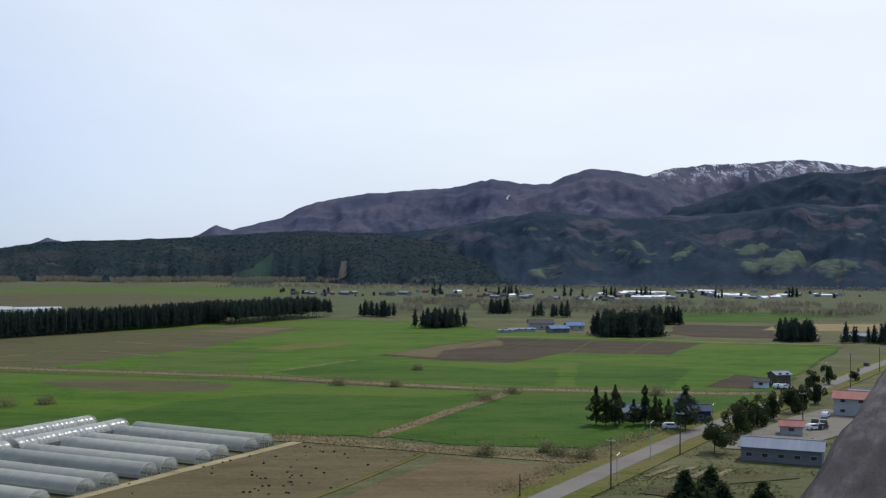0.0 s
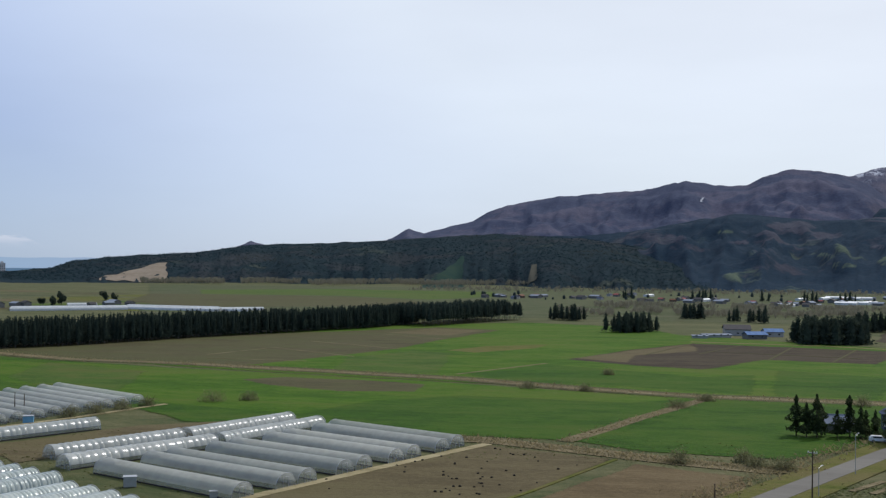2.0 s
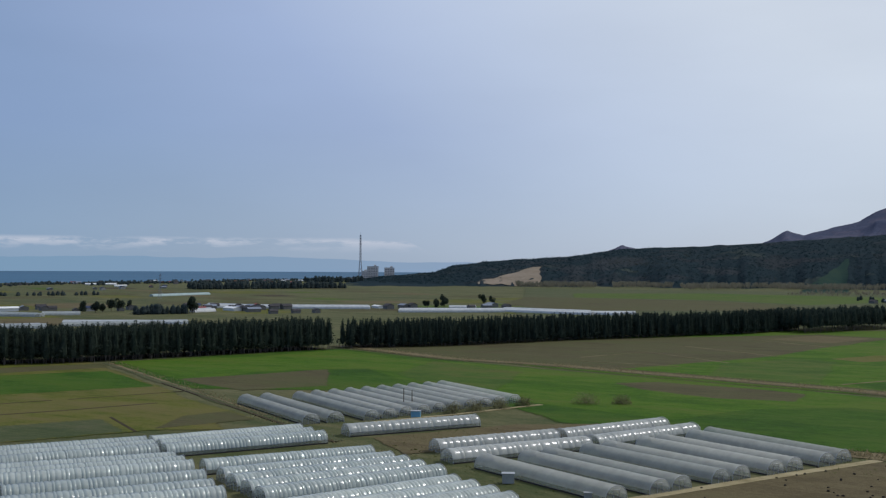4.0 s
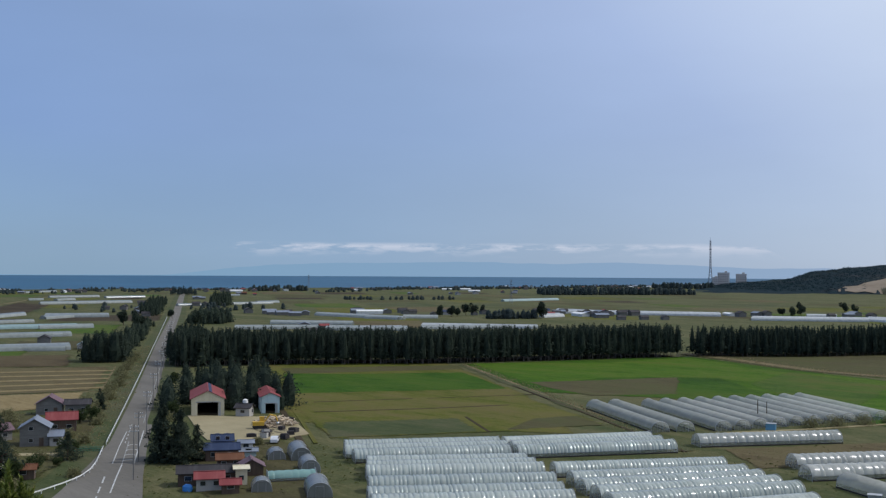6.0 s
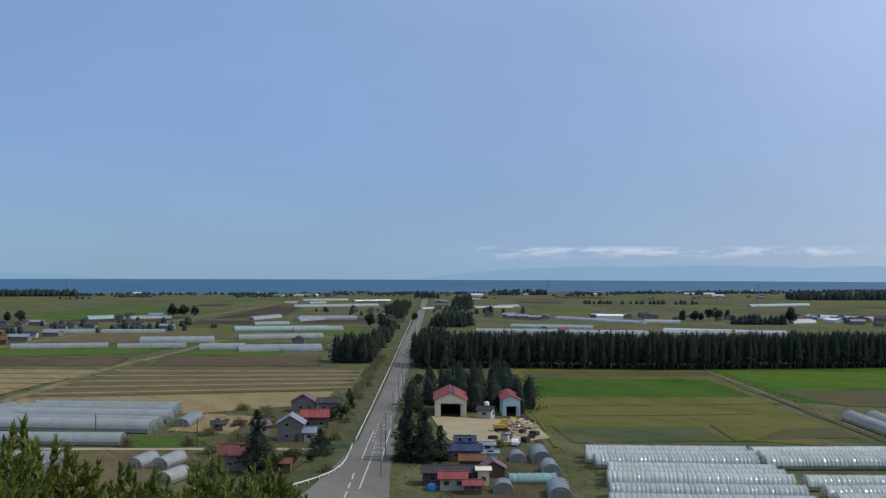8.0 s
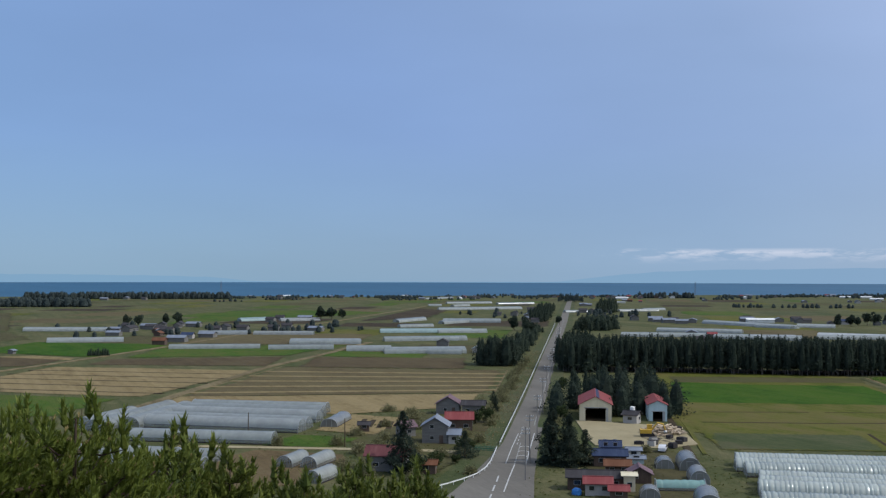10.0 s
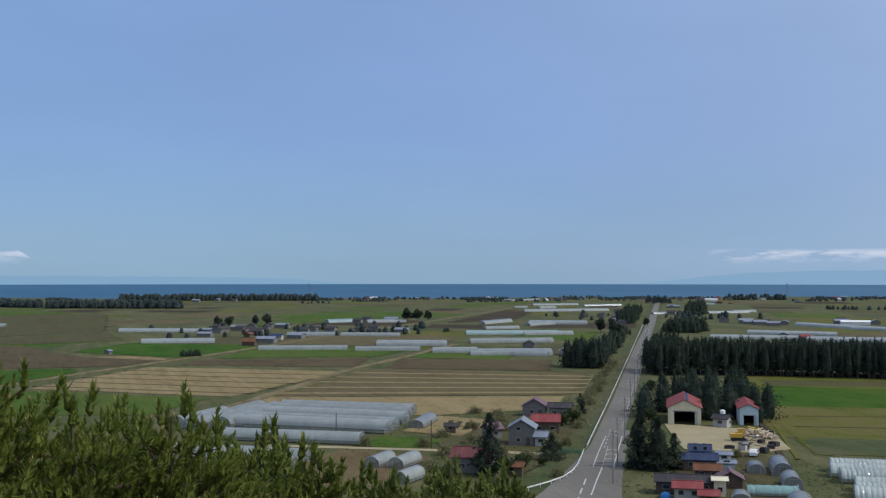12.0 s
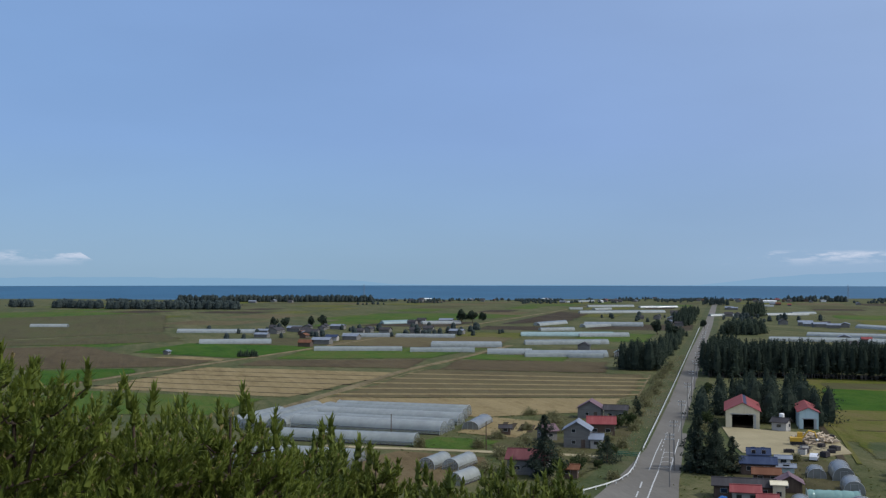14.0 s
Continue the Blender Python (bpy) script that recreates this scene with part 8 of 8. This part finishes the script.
def shoot(rng, length, n, needle, width):
    """An upright candle of needles: a slim green heart and needles leaning up all round it."""
    core = []
    for i in range(5):
        a0, a1, r = 6.2832 * i / 5, 6.2832 * (i + 1) / 5, 0.26 * needle
        lo0, lo1 = (r * math.cos(a0), r * math.sin(a0), 0.1 * length), (r * math.cos(a1), r * math.sin(a1), 0.1 * length)
        core += [(lo0, lo1, (0, 0, 1.1 * length)), (lo1, lo0, (0, 0, -0.1 * length))]
    t = rng.uniform(0, 1, n)
    a = rng.uniform(0, 6.2832, n)
    lean = rng.uniform(0.5, 1.15, n) * (1.0 - 0.6 * t ** 3)
    d = np.stack([np.sin(lean) * np.cos(a), np.sin(lean) * np.sin(a), np.cos(lean)], 1)
    p = np.stack([0 * t, 0 * t, t * length * 0.9], 1)
    side = np.stack([-np.sin(a), np.cos(a), 0 * a], 1) * width
    long = needle * rng.uniform(0.75, 1.1, (n, 1)) * (1 - 0.35 * t[:, None])
    return np.concatenate([np.array(core), np.stack([p + side, p - side, p + d * long], 1)])


def pine_tree(seed, h, crown, reach, gap, per, needle, width, spacing, candle, taper, leaf, name_label):
    """A young pine: whorls of limbs, each limb set with upright candles, leaders standing clear on top."""
    rng = np.random.default_rng(seed)
    stem = Shape()
    bends = [(0.12 * math.sin(i * 0.9 + seed), 0.12 * math.cos(i * 0.7 + seed), h * i / 8) for i in range(9)]
    for i in range(8):
        stem.tube(bends[i], bends[i + 1], 0.014 * h * (1 - i / 8.6), 0.014 * h * (1 - (i + 1) / 8.6), 7, False)
    at, way, size = [], [], []
    z, whorl = h * (1 - crown), 0
    while z < h - 0.3:
        left = (h - z) / (h * crown)
        count = int(rng.integers(5, 8))
        for k in range(count):
            a = 6.2832 * (k + rng.uniform(-0.3, 0.3)) / count + whorl * 1.3
            L = reach * (left ** taper) * rng.uniform(0.55, 1.2) + 0.25
            out = np.array([math.cos(a), math.sin(a), 0.0])
            i0 = min(7, int(8 * z / h))
            o = np.array([bends[i0][0], bends[i0][1], z])
            rise = rng.uniform(0.0, 0.45)
            tip = o + out * L + np.array([0, 0, rise * L + 0.1 * L])
            mid = o + out * L * 0.55 + np.array([0, 0, rise * L * 0.3])
            stem.tube(tuple(o), tuple(mid), 0.016 * (0.5 + L), 0.01 * (0.5 + L), 4, False).tube(tuple(mid), tuple(tip), 0.01 * (0.5 + L), 0.006, 4, False)
            m_ = max(2, int(L / spacing))
            for q in range(m_):
                t = 0.22 + 0.78 * (q + rng.uniform(0, 1)) / m_
                base = (o + (mid - o) * t / 0.55) if t < 0.55 else (mid + (tip - mid) * (t - 0.55) / 0.45)
                for s_ in (-1, 1):
                    side = np.array([-math.sin(a), math.cos(a), 0]) * s_
                    d = out * rng.uniform(0.0, 0.8) + side * rng.uniform(0.0, 0.8) + np.array([0, 0, rng.uniform(0.6, 1.4)])
                    k2 = rng.uniform(0.0, 0.3) * L
                    at.append(base + side * k2 + np.array([0, 0, 0.12 * k2]))
                    way.append(d)
                    size.append(rng.uniform(0.7, 1.1))
            at.append(tip)
            way.append(out * 0.15 + np.array([rng.normal() * 0.1, rng.normal() * 0.1, 1.0]))
            size.append(rng.uniform(1.3, 1.9))
        z += gap * rng.uniform(0.8, 1.2)
        whorl += 1
    for k in range(4):
        at.append(np.array([bends[8][0] + rng.normal() * 0.1, bends[8][1] + rng.normal() * 0.1, h - 0.3 * k * candle]))
        way.append(np.array([rng.normal() * 0.1, rng.normal() * 0.1, 1.0]))
        size.append(2.2 - 0.2 * k)
    at, way, size = np.array(at), np.array(way), np.array(size)
    brushes = [shoot(rng, candle, per, needle, width) for _ in range(7)]
    turns = turn_to(way)
    tris = [np.einsum("ij,nkj->nki", turns[i] * size[i], brushes[i % 7]) + at[i] for i in range(len(at))]
    ob = thing("pine", 0, 0, 0, 0, name_label, "tree", "pines on the knoll")
    part("trunk", stem, "bark", ob)
    part("crown", tri_mesh("crown", np.concatenate(tris), leaf), leaf, ob)
    buds = [np.einsum("ij,nkj->nki", turns[i] * size[i], shoot(rng, 0.03, 6, 0.035, 0.008) + np.array([0, 0, candle * 1.05])) + at[i] for i in range(0, len(at), 6)]
    part("spring_growth", tri_mesh("spring_growth", np.concatenate(buds), "bud"), "bud", ob, "pale brown spring buds")
    return ob


def plant(ob, az, dist, top_el, h, turn, copy=True):
    x, y = -math.sin(radians(az)) * dist, math.cos(radians(az)) * dist
    foot = knoll(x, y) - 0.15
    k = (EYE + dist * math.tan(radians(top_el)) - foot) / (h + 0.25)
    m = pose(x, y, foot, 0, 0, turn) @ Matrix.Diagonal((k, k, k, 1))
    if copy:
        return copy_thing(ob, m @ Matrix.Diagonal((1 / ob.scale[0], 1 / ob.scale[0], 1 / ob.scale[0], 1)))
    ob.matrix_basis = m
    return ob


near_pine = pine_tree(3, 12.4, 0.27, 1.9, 0.3, 28, 0.095, 0.0115, 0.08, 0.15, 0.62, "pine", "bushy young pine with upright shoots and pale buds")
near_pine2 = pine_tree(4, 12.4, 0.27, 1.7, 0.3, 28, 0.095, 0.0115, 0.08, 0.15, 0.62, "pine", "bushy young pine with upright shoots and pale buds")
slope_pine = pine_tree(5, 12.4, 0.4, 1.75, 0.34, 16, 0.16, 0.026, 0.1, 0.2, 0.88, "pine_dark", "slender young pine on the knoll's slope")
plant(near_pine, 88.8, 11.5, -5.3, 12.4, 0, False)
plant(near_pine2, 93.7, 11.0, -3.6, 12.4, 40, False)
plant(near_pine2, 85.3, 12.5, -5.8, 12.4, 200)
plant(near_pine, 98.0, 10.5, -2.2, 12.4, 130)
plant(near_pine, 91.6, 13.5, -6.3, 12.4, 250)
plant(near_pine2, 96.2, 13.5, -3.6, 12.4, 70)
plant(near_pine2, 83.2, 13.5, -8.4, 12.4, 120)
plant(near_pine, 87.2, 14.5, -6.4, 12.4, 310)
for i, (az, dist, el) in enumerate([(80.25, 21, -7.7), (78.9, 24, -8.7), (77.4, 22, -8.6), (74.8, 26, -9.7), (73.9, 25, -10.1), (71.2, 28, -9.6), (69.3, 27, -10.3), (67.9, 29, -9.8), (66.9, 30, -10.8), (81.8, 18, -9.2), (72.2, 24, -11.05)]):
    plant(slope_pine, az, dist, el, 12.4, 57 * i, i > 0)
for i, (az, dist, el, wide) in enumerate([(-12.36, 62, -10.46, 0.2), (-13.62, 64, -10.29, 0.13), (-13.18, 60, -11.11, 0.16), (-14.2, 61, -11.0, 0.16), (-16.14, 63, -10.84, 0.17)]):
    x, y = -math.sin(radians(az)) * dist, math.cos(radians(az)) * dist
    foot = knoll(x, y) - 0.1
    h = EYE + dist * math.tan(radians(el)) - foot
    tree("conifer", "cedar", x, y, h, h * wide, 420 + i, "small pointed conifer on the knoll's slope", "tree", "conifers on the slope", n=2600, base=0.05, z=foot, leaf="cedar", size=0.05)
